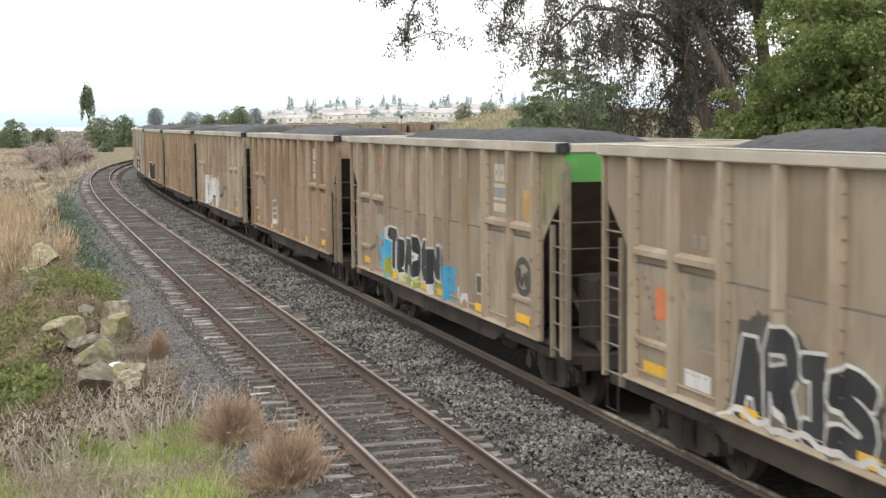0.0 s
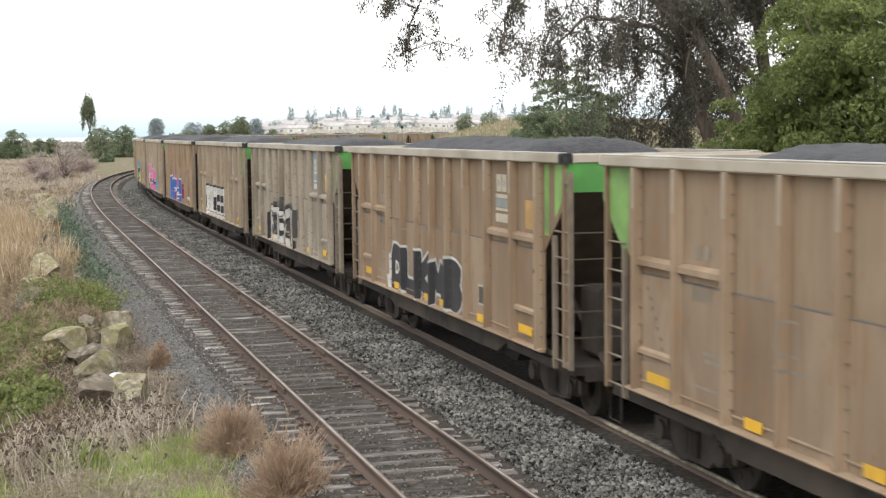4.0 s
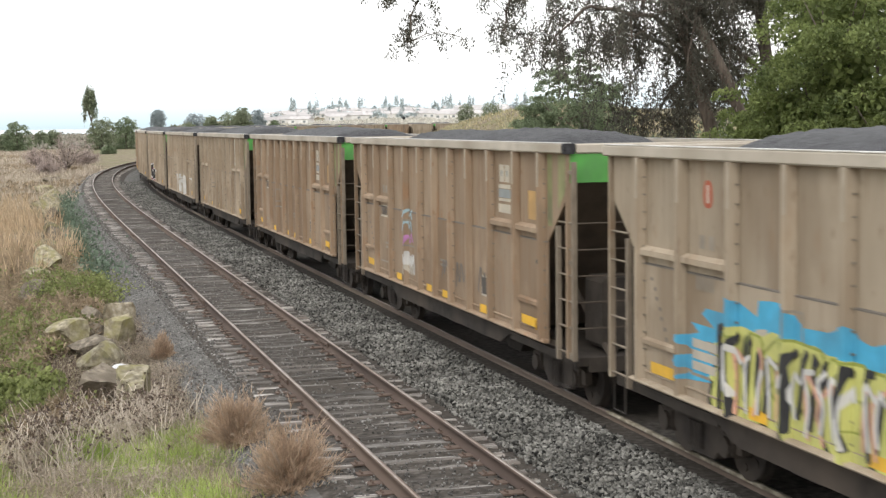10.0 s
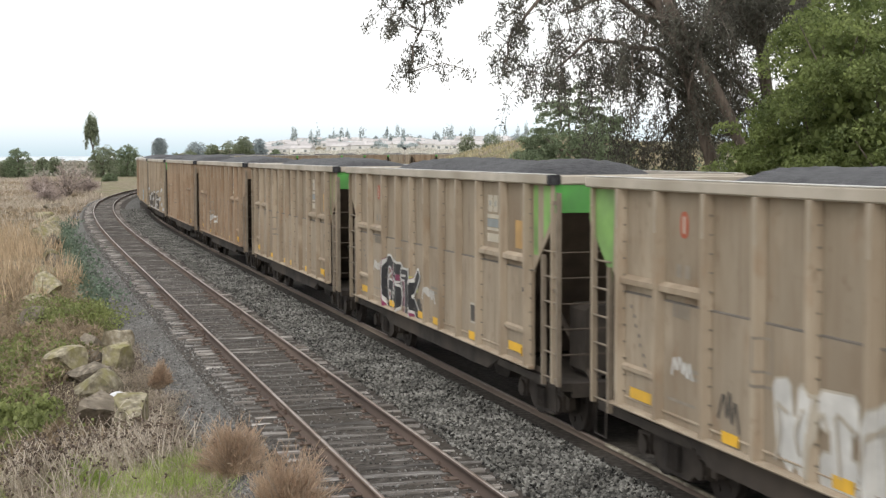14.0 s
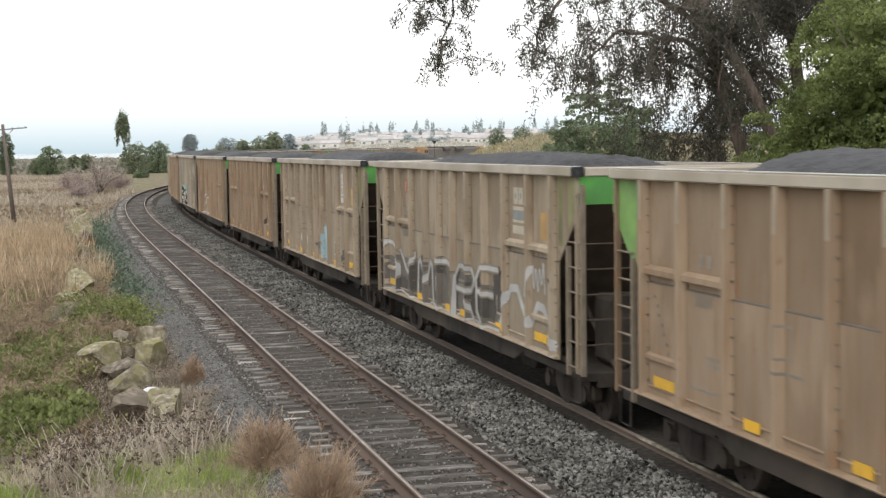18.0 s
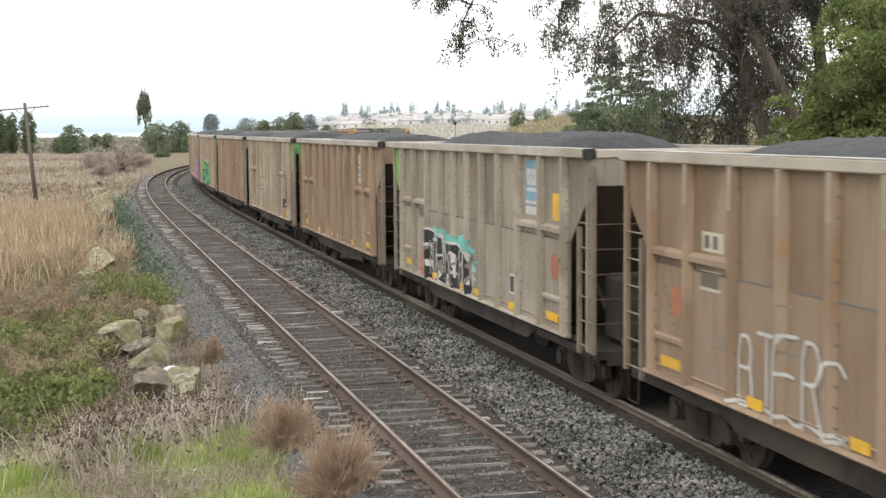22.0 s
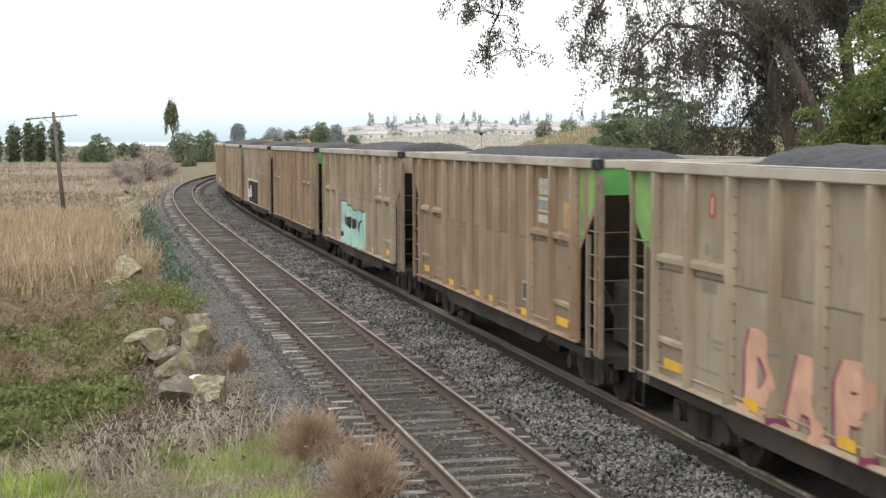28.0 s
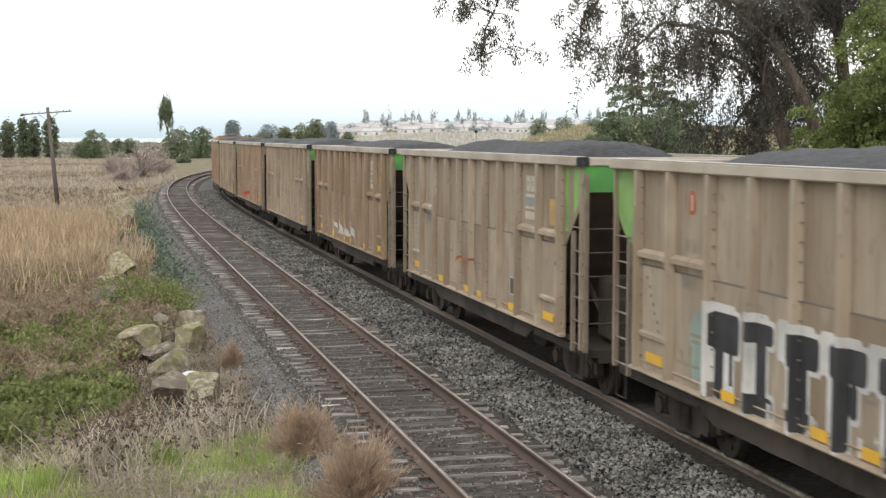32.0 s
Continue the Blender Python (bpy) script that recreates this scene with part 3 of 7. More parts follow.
def scatter_stones(name, label, s_range, o_range, count, size, mat, seed, height):
    """Loose stones as small broken octahedra."""
    r = np.random.default_rng(seed)
    s = s_range[0] + (s_range[1] - s_range[0]) * r.random(count) ** 1.6
    o = r.uniform(*o_range, count)
    x, y, _ = line(s, 0)
    th = np.interp(s, _g, _th)
    x, y = x + o * np.cos(th), y - o * np.sin(th)
    z = height(o)
    base = np.array([(1, 0, 0), (-1, 0, 0), (0, 1, 0), (0, -1, 0), (0, 0, 1), (0, 0, -1)], float)
    tri = np.array([(0, 2, 4), (2, 1, 4), (1, 3, 4), (3, 0, 4), (2, 0, 5), (1, 2, 5), (3, 1, 5), (0, 3, 5)])
    v = base[None] * r.uniform(0.55, 1.15, (count, 6, 1)) + r.normal(0, 0.16, (count, 6, 3))
    q = r.normal(size=(count, 4))
    q /= np.linalg.norm(q, axis=1, keepdims=True)
    w, a, b, c = q.T
    rot = np.stack([np.stack([1 - 2 * (b * b + c * c), 2 * (a * b - c * w), 2 * (a * c + b * w)], -1),
                    np.stack([2 * (a * b + c * w), 1 - 2 * (a * a + c * c), 2 * (b * c - a * w)], -1),
                    np.stack([2 * (a * c - b * w), 2 * (b * c + a * w), 1 - 2 * (a * a + b * b)], -1)], 1)
    v = np.einsum("nij,nkj->nki", rot, v) * (size * r.uniform(0.5, 1.3, count))[:, None, None]
    v += np.stack([x, y, z], -1)[:, None]
    f = (tri[None] + 6 * np.arange(count)[:, None, None]).reshape(-1, 3)
    thing(name, label, "stones", me=raw_mesh(name, v.reshape(-1, 3), f, mat), kind="stuff")


def build_tracks():
    build_track(0, 0, "siding", M["dirtgravel"], BED_A, -1.62)
    build_track(OFF_B, Z_B, "main", M["dirtgravel"], BED_B, -1.45)
    build_ties()
    thing("sand_film", "tan sand caked on the main line rail", "sand", me=swept("sand_film", [(-0.794, -0.034), (-0.794, 0.005), (-0.718, 0.005), (-0.718, -0.034)], np.arange(2, 21.6, 1.0), OFF_B, Z_B, M["sandy"], closed=False), kind="structure")
    ob, hb = zip(*BED_B)
    oa, ha = zip(*BED_A)
    scatter_stones("ballast_stones", "coarse pale grey crushed stone between the tracks", (15, 125), (1.34, 3.30), 46000, 0.043, M["stone"], 1,
                   lambda o: np.where(o < OFF_B - 2.75, np.interp(o, oa, ha), Z_B + np.interp(o - OFF_B, ob, hb)) + 0.012)
    scatter_stones("siding_stones", "small dirty stones among the sleepers", (15, 60), (-1.5, 1.6), 5500, 0.024, M["stone_dirty"], 2, lambda o: np.interp(o, oa, ha) + 0.01)
    scatter_stones("shoulder_stones", "fine dark gravel beside the siding", (18, 90), (-3.3, -1.3), 16000, 0.024, M["stone_dirty"], 4, lambda o: np.interp(o, oa, ha) + 0.008)
    scatter_stones("verge_stones", "grey crushed stone beyond the main line", (14, 40), (OFF_B + 1.2, OFF_B + 3.0), 3000, 0.034, M["stone"], 5, lambda o: Z_B + np.interp(o - OFF_B, ob, hb) + 0.01)


# ---- the train ----
PITCH, HW = 16.203, 1.586
HL = 7.43          # half the length over the top rims
SHORT = 0.19       # the far end stands that much further back
POSTS = [-6.27, -5.03, -3.66, -2.37, -1.20, -0.08, 1.03, 2.20, 3.49, 4.85, 6.09]
CUT = 6.42         # where the side sheet ends, beside the ladder bay
SILL, TOP, RIB = 1.10, 4.12, 0.105
RW, RB = 0.052, 0.095     # half width of a rib's face and of its foot


def rib_depth(y):
    """How far the outer skin stands proud of the side sheet at y: ribs are trapezoid pressings."""
    d = 0.0
    for p in POSTS:
        a = abs(y - p)
        d = max(d, RIB if a <= RW else RIB * (RB - a) / (RB - RW) if a < RB else 0.0)
    return d


def side_outline():
    e = HL - 0.03
    return [(-e, TOP), (-e, 3.56), (-CUT, 2.69), (-CUT, 2.66), (CUT - SHORT, 2.66), (CUT - SHORT, 2.69), (e - SHORT, 3.56), (e - SHORT, TOP)]


def car_meshes():
    k = {}
    for tone in ("tan", "brown", "grey", "light"):
        mat = M[tone]
        k["wall", tone] = Shape().prism(side_outline(), 0.004, 0.03, axis="x").mesh("upper_sheet", M[tone + "_dark"])
        # the lower sheet overlaps the upper one by a lip
        k["low_wall", tone] = Shape().prism([(-CUT, SILL), (CUT - SHORT, SILL), (CUT - SHORT, 2.68), (-CUT, 2.68)], -0.02, 0.02, axis="x").mesh("lower_sheet", mat)
        ring = [(0.024, -RB), (0, -RB), (-RIB, -RW), (-RIB, RW), (0, RB), (0.024, RB)]
        p = Shape().prism(ring, SILL + 0.0, TOP - 0.02, axis="z")
        q = Shape().prism(ring, SILL + 0.0, TOP - 0.02, axis="z")
        for z in np.arange(SILL + 0.2, TOP - 0.1, 0.23):
            q.box((-0.035, -RB - 0.018, z), (-0.005, -RB + 0.025, z + 0.022))
        # the far side is one corrugated pressing
        wave = [(0.0, -CUT)]
        for y in POSTS:
            wave += [(0.0, y - RB), (-RIB, y - RW), (-RIB, y + RW), (0.0, y + RB)]
        wave += [(0.0, CUT - SHORT), (0.02, CUT - SHORT), (0.02, -CUT)]
        k["ribs", tone] = Shape().prism([(a, -b) for a, b in wave], SILL, TOP - 0.02, axis="z").mesh("ribbed_side", M[tone + "_post"])
        k["post", tone], k["cleat_post", tone] = p.mesh("post", M[tone + "_post"]), q.mesh("post", M[tone + "_post"])
        # the weld cleats along the post have gone dark with soot
        k["cleat_post", tone].materials.append(M["cleat"])
        for f in list(k["cleat_post", tone].polygons)[len(k["post", tone].polygons):]:
            f.material_index = 1
        lo = Shape().prism([(0.024, 0.07), (0, 0.07), (-0.075, 0.025), (-0.075, -0.05), (0, -0.05), (0.024, -0.05)], -0.60, 0.60, axis="y")
        k["ledge", tone] = lo.mesh("ledge", M[tone + "_post"])
        sm = Shape().prism([(0, 0.05), (-0.05, 0.02), (-0.05, -0.035), (0, -0.035)], -0.55, 0.55, axis="y")
        k["low_ledge", tone] = sm.mesh("ledge", M[tone + "_post"])
        k["lip", tone] = Shape().prism([(0.0, 0.02), (-0.022, 0.006), (-0.022, -0.008), (0.0, -0.02)], -CUT, CUT - SHORT, axis="y").mesh("lower_lip", mat)
        sill = Shape().prism([(0.0, -0.02), (-0.10, -0.02), (-0.112, 0.0), (-0.10, 0.02), (-0.05, 0.035), (0.0, 0.035)], -6.5, 6.5 - SHORT, axis="y")
        k["sill", tone] = sill.mesh("side_sill", M[tone + "_post"])
        e = Shape().box((-HW, -0.02, 3.66), (HW, 0.02, TOP))
        k["end", tone] = e.mesh("end_panel", mat)
        c = Shape().box((-0.05, -0.035, 0.97), (0.03, 0.035, TOP))
        for z in np.arange(3.3, 4.05, 0.13):
            c.disc((-0.055, 0.0, z), 0.016, 0.02, 6)
        k["corner", tone] = c.mesh("corner_post", mat)
        # the near end's ladder stands out past the end sheet on brackets
        c = Shape().box((-0.05, -0.032, 0.96), (0.02, 0.032, 3.98))
        for z in (1.0, 2.45, 3.82):
            c.box((-0.03, 0.03, z - 0.03), (0.0, 0.26, z + 0.03))
        k["outrigger", tone] = c.mesh("ladder_post", M["ladder"])
        c = Shape().box((-0.05, -0.035, 0.90), (0.02, 0.035, 2.98))
        k["stile", tone] = c.mesh("ladder_stile", M["ladder"])
    k["seam"] = Shape().prism([(0.022, -0.012), (0.0, -0.012), (0.0, 0.004), (0.022, 0.016)], -CUT, CUT - SHORT, axis="y").mesh("sheet_seam", M["grey_soot"])
    # paler strip along the top half metre of a post
    k["cap"] = Shape().box((-RIB - 0.008, -0.034, TOP - 0.56), (-RIB + 0.01, 0.034, TOP - 0.02), 0.004).mesh("post_cap", M["cap"])
    k["rim"] = Shape().box((-0.09, -HL, TOP - 0.02), (0.09, HL - SHORT, TOP + 0.135), 0.02).mesh("top_rim", M["rim"])
    k["rim_end"] = Shape().box((-0.09, -HW + 0.095, TOP - 0.02), (0.09, HW - 0.095, TOP + 0.13), 0.02).mesh("end_rim", M["rim"])
    k["slope"] = Shape().add([(-1.54, -7.36, 3.66), (1.54, -7.36, 3.66), (1.54, -4.4, 1.05), (-1.54, -4.4, 1.05),
                              (-1.54, -7.34, 3.72), (1.54, -7.34, 3.72), (1.54, -4.35, 1.11), (-1.54, -4.35, 1.11)],
                             [(0, 1, 2, 3), (7, 6, 5, 4), (0, 4, 5, 1), (1, 5, 6, 2), (2, 6, 7, 3), (3, 7, 4, 0)]).mesh("slope_sheet", M["slope"])
    deck = Shape().box((-1.5, -7.42, 0.84), (1.5, -4.3, 0.97)).box((-1.3, -7.44, 0.74), (1.3, -7.40, 0.97))
    k["deck"] = deck.mesh("end_platform", M["deck"])
    k["tank"] = Shape().box((-0.95, -7.1, 1.02), (-0.25, -6.4, 2.15), 0.08).box((-0.8, -7.15, 0.97), (-0.7, -6.9, 1.05)).mesh("air_tank", M["deck"])
    k["brace"] = Shape().tube([(0, -7.3, 0.97), (0, -5.6, 2.0)], 0.05, 6).mesh("end_brace", M["under"])
    k["end_rung"] = Shape().tube([(-0.72, 0, 0), (0.72, 0, 0)], 0.013, 6).mesh("end_rung", M["slope"])
    k["rung"] = Shape().tube([(0, -0.31, 0), (0, 0.31, 0)], 0.017, 6).mesh("rung", M["ladder"])
    k["rim_plate"] = Shape().box((-0.085, -HL + 0.11, 0.1355), (0.085, HL - SHORT - 0.03, 0.145)).mesh("rim_plate", M["rim_plate"])
    # solid black block that stands for the shade inside the rim's end
    k["rim_mouth"] = Shape().box((-0.094, -HL - 0.03, -0.024), (0.094, -HL + 0.08, 0.139), 0.02).mesh("rim_mouth", M["coal"])
    fl = Shape().box((-0.03, -0.03, 0.90), (0.02, 0.03, 3.12))
    for z in (1.05, 1.45, 1.85, 2.25, 2.65, 3.02):
        fl.tube([(0, -0.03, z), (0, 0.29, z)], 0.014, 5)
    k["far_ladder"] = fl.mesh("ladder", M["ladder"])
    k["centre"] = Shape().box((-0.22, -7.6, 0.62), (0.22, 7.6, 0.98), 0.03).mesh("centre_sill", M["under"])
    ch = Shape()
    ring = [(-0.95, 1.0), (0.95, 1.0), (0.34, 0.42), (-0.34, 0.42)]
    ch.prism(ring, -0.95, 0.95, axis="x")
    k["chute"] = ch.mesh("hopper_chute", M["under"])
    k["rod"] = Shape().tube([(-1.1, -4.5, 0.72), (-1.1, 4.5, 0.72)], 0.03, 6).mesh("brake_rod", M["under"])
    k["skirt"] = Shape().prism([(-6.5, 1.11), (-6.5, 1.02), (-4.5, 1.00), (-3.7, 0.70), (3.6, 0.70), (4.4, 1.00), (6.3, 1.02), (6.3, 1.11)], -0.015, 0.015, axis="x").mesh("sill_web", M["under"])
    cp = Shape().box((-0.11, -0.2, -0.12), (0.11, 0.25, 0.12), 0.03).box((-0.07, 0.2, -0.07), (0.07, 0.45, 0.07))
    k["coupler"] = cp.mesh("coupler", M["under"])
    k["step"] = Shape().tube([(0, -0.2, 0.95), (0, -0.2, 0.5), (0, 0.2, 0.5), (0, 0.2, 0.95)], 0.018, 5).mesh("stirrup_step", M["under"])
    wheel = Shape().disc((0, 0, 0), 0.07, 2.2, 10)
    for x in (-0.755, 0.755):
        wheel.disc((x, 0, 0), 0.46, 0.12, 24).disc((x * 0.93, 0, 0), 0.485, 0.03, 24).disc((x * 1.09, 0, 0), 0.16, 0.06, 12)
        for a in range(6):
            t = a * math.pi / 3
            wheel.disc((x * 1.085, 0.3 * math.cos(t), 0.3 * math.sin(t)), 0.05, 0.02, 6)
    k["wheelset"] = wheel.mesh("wheelset", M["under"])
    ring = [(-1.22, 0.40), (-1.22, 0.60), (-0.95, 0.66), (-0.5, 0.78), (0.5, 0.78), (0.95, 0.66), (1.22, 0.60), (1.22, 0.40), (0.7, 0.40), (0.45, 0.20), (-0.45, 0.20), (-0.7, 0.40)]
    sf = Shape().prism(ring, -0.06, 0.06, axis="x")
    for y in (-0.89, 0.89):
        sf.disc((-0.09, y, 0.46), 0.14, 0.12, 10).box((-0.1, y - 0.17, 0.34), (0.06, y + 0.17, 0.64), 0.03)
    for y in (-0.14, 0.0, 0.14):
        sf.tube([(-0.075, y, 0.28), (-0.075, y, 0.62)], 0.055, 8)
    k["side_frame"] = sf.mesh("side_frame", M["under"])
    k["bolster"] = Shape().box((-1.1, -0.18, 0.5), (1.1, 0.18, 0.8), 0.04).mesh("bolster", M["under"])
    return k


def coal_mesh(seed):
    """A smooth low heap of coal that falls away to the ends."""
    r = np.random.default_rng(seed)
    xs, ys = np.linspace(-1.5, 1.5, 25), np.linspace(-7.32, 7.32 - SHORT, 100)
    X, Y = np.meshgrid(xs, ys, indexing="ij")
    peak = 0.30 + 0.07 * r.random()
    lo, hi = -6.9 + r.uniform(0, 0.5), 6.6 - r.uniform(0, 0.6)
    along = np.clip(np.minimum((Y - lo) / 2.5, (hi - Y) / 2.5), 0, 1)
    along = along * along * (3 - 2 * along)
    Z = TOP - 0.10 + (peak + 0.10) * along * (1 - (np.abs(X) / 1.62) ** 2.4) - 0.35 * (1 - along)
    Z += 0.03 * along * np.sin(Y * 0.9 + seed) + 0.012 * r.normal(size=X.shape)
    n = len(ys)
    i, j = np.meshgrid(np.arange(len(xs) - 1), np.arange(n - 1), indexing="ij")
    q = np.stack([i * n + j, (i + 1) * n + j, (i + 1) * n + j + 1, i * n + j + 1], -1).reshape(-1, 4)
    return raw_mesh("coal_load", np.stack([X, Y, Z], -1).reshape(-1, 3), q, M["coal"])


def skin(sh_verts, sh_faces, lift, mat, name):
    """Flat artwork, given as (along, up) outlines, laid on the ribbed side of a car. Along runs from far to near, as one reads it."""
    bm = bmesh.new()
    vs = [bm.verts.new((q[2] if len(q) > 2 else 0.0, -q[0], q[1])) for q in sh_verts]
    for f in sh_faces:
        try:
            bm.faces.new([vs[i] for i in f])
        except ValueError:
            pass
    bmesh.ops.remove_doubles(bm, verts=bm.verts, dist=1e-4)
    ys = [v.co.y for v in bm.verts]
    for p in POSTS:
        for e in (-RB, -RW, RW, RB):
            if min(ys) < p + e < max(ys):
                bmesh.ops.bisect_plane(bm, geom=bm.verts[:] + bm.edges[:] + bm.faces[:], plane_co=(0, p + e, 0), plane_no=(0, 1, 0), dist=1e-5)
    for v in bm.verts:
        v.co.z = max(v.co.z, SILL)
        sheet = 0.02 if v.co.z < 2.7 or rib_depth(v.co.y) > 0 else -0.004
        v.co.x = -HW - sheet - lift - v.co.x - rib_depth(v.co.y)
    me = bpy.data.meshes.new(name)
    bm.to_mesh(me)
    bm.free()
    me.materials.append(mat)
    return me


_letters = {}


def letters(body, height, width, swell, bold=0.0, lean=0.0):
    """Outlines of lettering in the built-in font, scaled to a height and a total width, swollen by some metres."""
    key = (body, round(height, 3), round(width, 3), round(swell, 4), bold, lean)
    if key not in _letters:
        cu = bpy.data.curves.new("lettering", "FONT")
        cu.body, cu.size, cu.fill_mode, cu.resolution_u = body, 1.0, "FRONT", 2
        cu.offset = 0.02 + bold
        cu.space_character = 1.0 + bold
        ob = bpy.data.objects.new("lettering", cu)
        me = bpy.data.meshes.new_from_object(ob)
        v = np.array([p.co for p in me.vertices])[:, :2]
        lo, hi = v.min(0), v.max(0)
        k = np.array([width, height]) / (hi - lo)
        bpy.data.meshes.remove(me)
        cu.offset = 0.02 + bold + swell / k[1]
        me = bpy.data.meshes.new_from_object(ob)
        v = (np.array([p.co for p in me.vertices])[:, :2] - lo) * k
        v[:, 0] += lean * v[:, 1]
        f = [tuple(p.vertices) for p in me.polygons]
        bpy.data.meshes.remove(me)
        bpy.data.objects.remove(ob)
        bpy.data.curves.remove(cu)
        _letters[key] = (v, f)
    return _letters[key]


def blob(w, h, seed, n=40, rough=0.13):
    """A ragged sprayed cloud as one outline."""
    r = random.Random(seed)
    pts = []
    for i in range(n):
        t = 2 * math.pi * i / n
        c, s = math.cos(t), math.sin(t)
        k = (abs(c) ** 4 + abs(s) ** 4) ** -0.25 * (1 + r.uniform(-rough, rough))
        pts.append((w / 2 + w / 2 * c * k, h / 2 + h / 2 * s * k))
    c = (w / 2, h / 2)
    return [c] + pts, [(0, 1 + i, 1 + (i + 1) % n) for i in range(n)]


def rect(w, h):
    return [(0, 0), (w, 0), (w, h), (0, h)], [(0, 1, 2, 3)]


def art(car, name, shape, far, up, mat, lift, label=""):
    """Lay a shape on a car: far is the distance of its first edge from the car's far end (gap to gap)."""
    v, f = shape
    base = far - (PITCH - HL)
    return part(name, skin([(q[0] + base, q[1] + up, *q[2:]) for q in v], f, lift, mat, name), car, label)


def truck(k, parent, y):
    b = new("bogie", k["bolster"])
    b.parent = parent
    b.matrix_basis = pose(0, y, 0)
    part("side_frame", k["side_frame"], b, m=pose(-1.02, 0, 0))
    part("side_frame", k["side_frame"], b, m=pose(1.02, 0, 0, 0, 0, 180))
    for d in (-0.89, 0.89):
        WHEELS.append((part("wheelset", k["wheelset"], b, m=pose(0, d, 0.46)), d))
    return b


WHEELS, CARS = [], []


def plain_car(k, tone, coal):
    """One hopper car with all its parts; y runs away from the near end."""
    car = thing("hopper_car", "", "rail car", "hopper cars of the coal train")
    for sx in (-1, 1):
        part("upper_sheet", k["wall", tone], car, m=pose(sx * HW, 0, 0, 0, 0, 0 if sx < 0 else 180))
        part("lower_sheet", k["low_wall", tone], car, m=pose(sx * HW, 0, 0, 0, 0, 0 if sx < 0 else 180))
        turn = 0 if sx < 0 else 180
        for i, p in enumerate(POSTS):
            if sx < 0:
                part("side_post", k["cleat_post" if tone in ("grey", "light") or i % 2 == 0 else "post", tone], car, m=pose(-HW - 0.02, p, 0))
        for y, z, key in () if sx > 0 else ((-5.65, 2.86, "ledge"), (-4.345, 2.86, "ledge"), (5.47, 2.86, "ledge"), (4.17, 2.86, "ledge"), (-5.65, 1.66, "low_ledge"), (5.47, 1.66, "low_ledge")):
            part("panel_ledge", k[key, tone], car, m=pose(sx * (HW + 0.02), y, z, 0, 0, turn))
        if sx < 0:
            part("lower_lip", k["lip", tone], car, m=pose(-HW - 0.02, 0, SILL + 0.14))
            part("sheet_seam", k["seam"], car, "sooty joint between the upper and lower sheets", m=pose(-HW - 0.021, 0, 2.69))
            for p in POSTS:
                part("post_cap", k["cap"], car, "pale strip at the top of the post", m=pose(-HW - 0.02, p - 0.02, 0))
        if sx > 0:
            part("ribbed_side", k["ribs", tone], car, m=pose(HW + 0.02, 0, 0, 0, 0, 180))
        part("side_sill", k["sill", tone], car, m=pose(sx * (HW + 0.02), 0, SILL, 0, 0, turn))
        part("sill_web", k["skirt"], car, m=pose(sx * (HW - 0.10), 0, 0))
        rim = part("top_rim", k["rim"], car, "pale worn metal rim", m=pose(sx * (HW + 0.03), 0, 0))
        part("rim_plate", k["rim_plate"], rim, "rim top with the sky sheen put into its colour", m=pose(0, 0, TOP))
        if sx < 0:
            part("rim_mouth", k["rim_mouth"], rim, "black block painted as the shade in the open rim end", m=pose(0, 0, TOP))
        for sy in (-1, 1):
            back = SHORT if sy > 0 else 0.0
            part("corner_post", k["corner", tone], car, m=pose(sx * HW, sy * (HL - 0.07) - back, 0, 0, 0, turn))
            if sx > 0:
                part("ladder", k["far_ladder"], car, m=pose(sx * HW, sy * (HL - 0.33) - back, 0, 0, 0, 0 if sy > 0 else 180))
                continue
            inner, outer = (-6.93, -7.60) if sy < 0 else (6.56, HL - 0.07 - back)
            lad = part("ladder", k["stile", tone], car, "steel ladder at the car's end", m=pose(-HW, inner, 0))
            if sy < 0:
                part("ladder_post", k["outrigger", tone], lad, m=pose(0, outer - inner, 0))
            for z in (1.05, 1.45, 1.85, 2.25, 2.65, 3.05):
                part("rung", k["rung"], lad, m=pose(-0.015, (outer - inner) / 2, z))
            part("stirrup_step", k["step"], car, m=pose(sx * (HW - 0.03), sy * (HL - 0.25) - back, 0))
    for sy, turn in ((-1, 0), (1, 180)):
        back = SHORT if sy > 0 else 0.0
        END[car.name, sy] = part("end_panel", k["end", tone], car, m=pose(0, sy * (HL - 0.05) - back, 0, 0, 0, turn))
        part("end_rim", k["rim_end"], car, m=pose(0, sy * (HL - 0.09) - back, 0, 0, 0, 90))
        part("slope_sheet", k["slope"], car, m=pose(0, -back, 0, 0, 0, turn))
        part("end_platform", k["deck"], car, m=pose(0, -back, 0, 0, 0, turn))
        part("air_tank", k["tank"], car, m=pose(0, -back, 0, 0, 0, turn))
        for x in (-0.9, 0.9):
            part("end_brace", k["brace"], car, m=pose(x, 0, 0, 0, 0, 0) if sy < 0 else pose(x, -back, 0, 0, 0, 180))
        for z in (1.45, 1.85, 2.25, 2.65, 3.05) if sy < 0 else ():
            part("end_rung", k["end_rung"], car, m=pose(-0.84, -7.60, z))
        part("coupler", k["coupler"], car, m=pose(0, sy * 7.62, 0.84, 0, 0, 180 if sy < 0 else 0))
        truck(k, car, sy * 5.5)
    part("centre_sill", k["centre"], car)
    for y in (-2.9, -0.95, 1.0, 2.95):
        part("hopper_chute", k["chute"], car, m=pose(0, y, 0))
    part("brake_rod", k["rod"], car)
    part("coal_load", coal, car, "heap of black coal")
    return car


END = {}
TONES = {"t": "tan", "b": "brown", "g": "grey", "l": "light"}
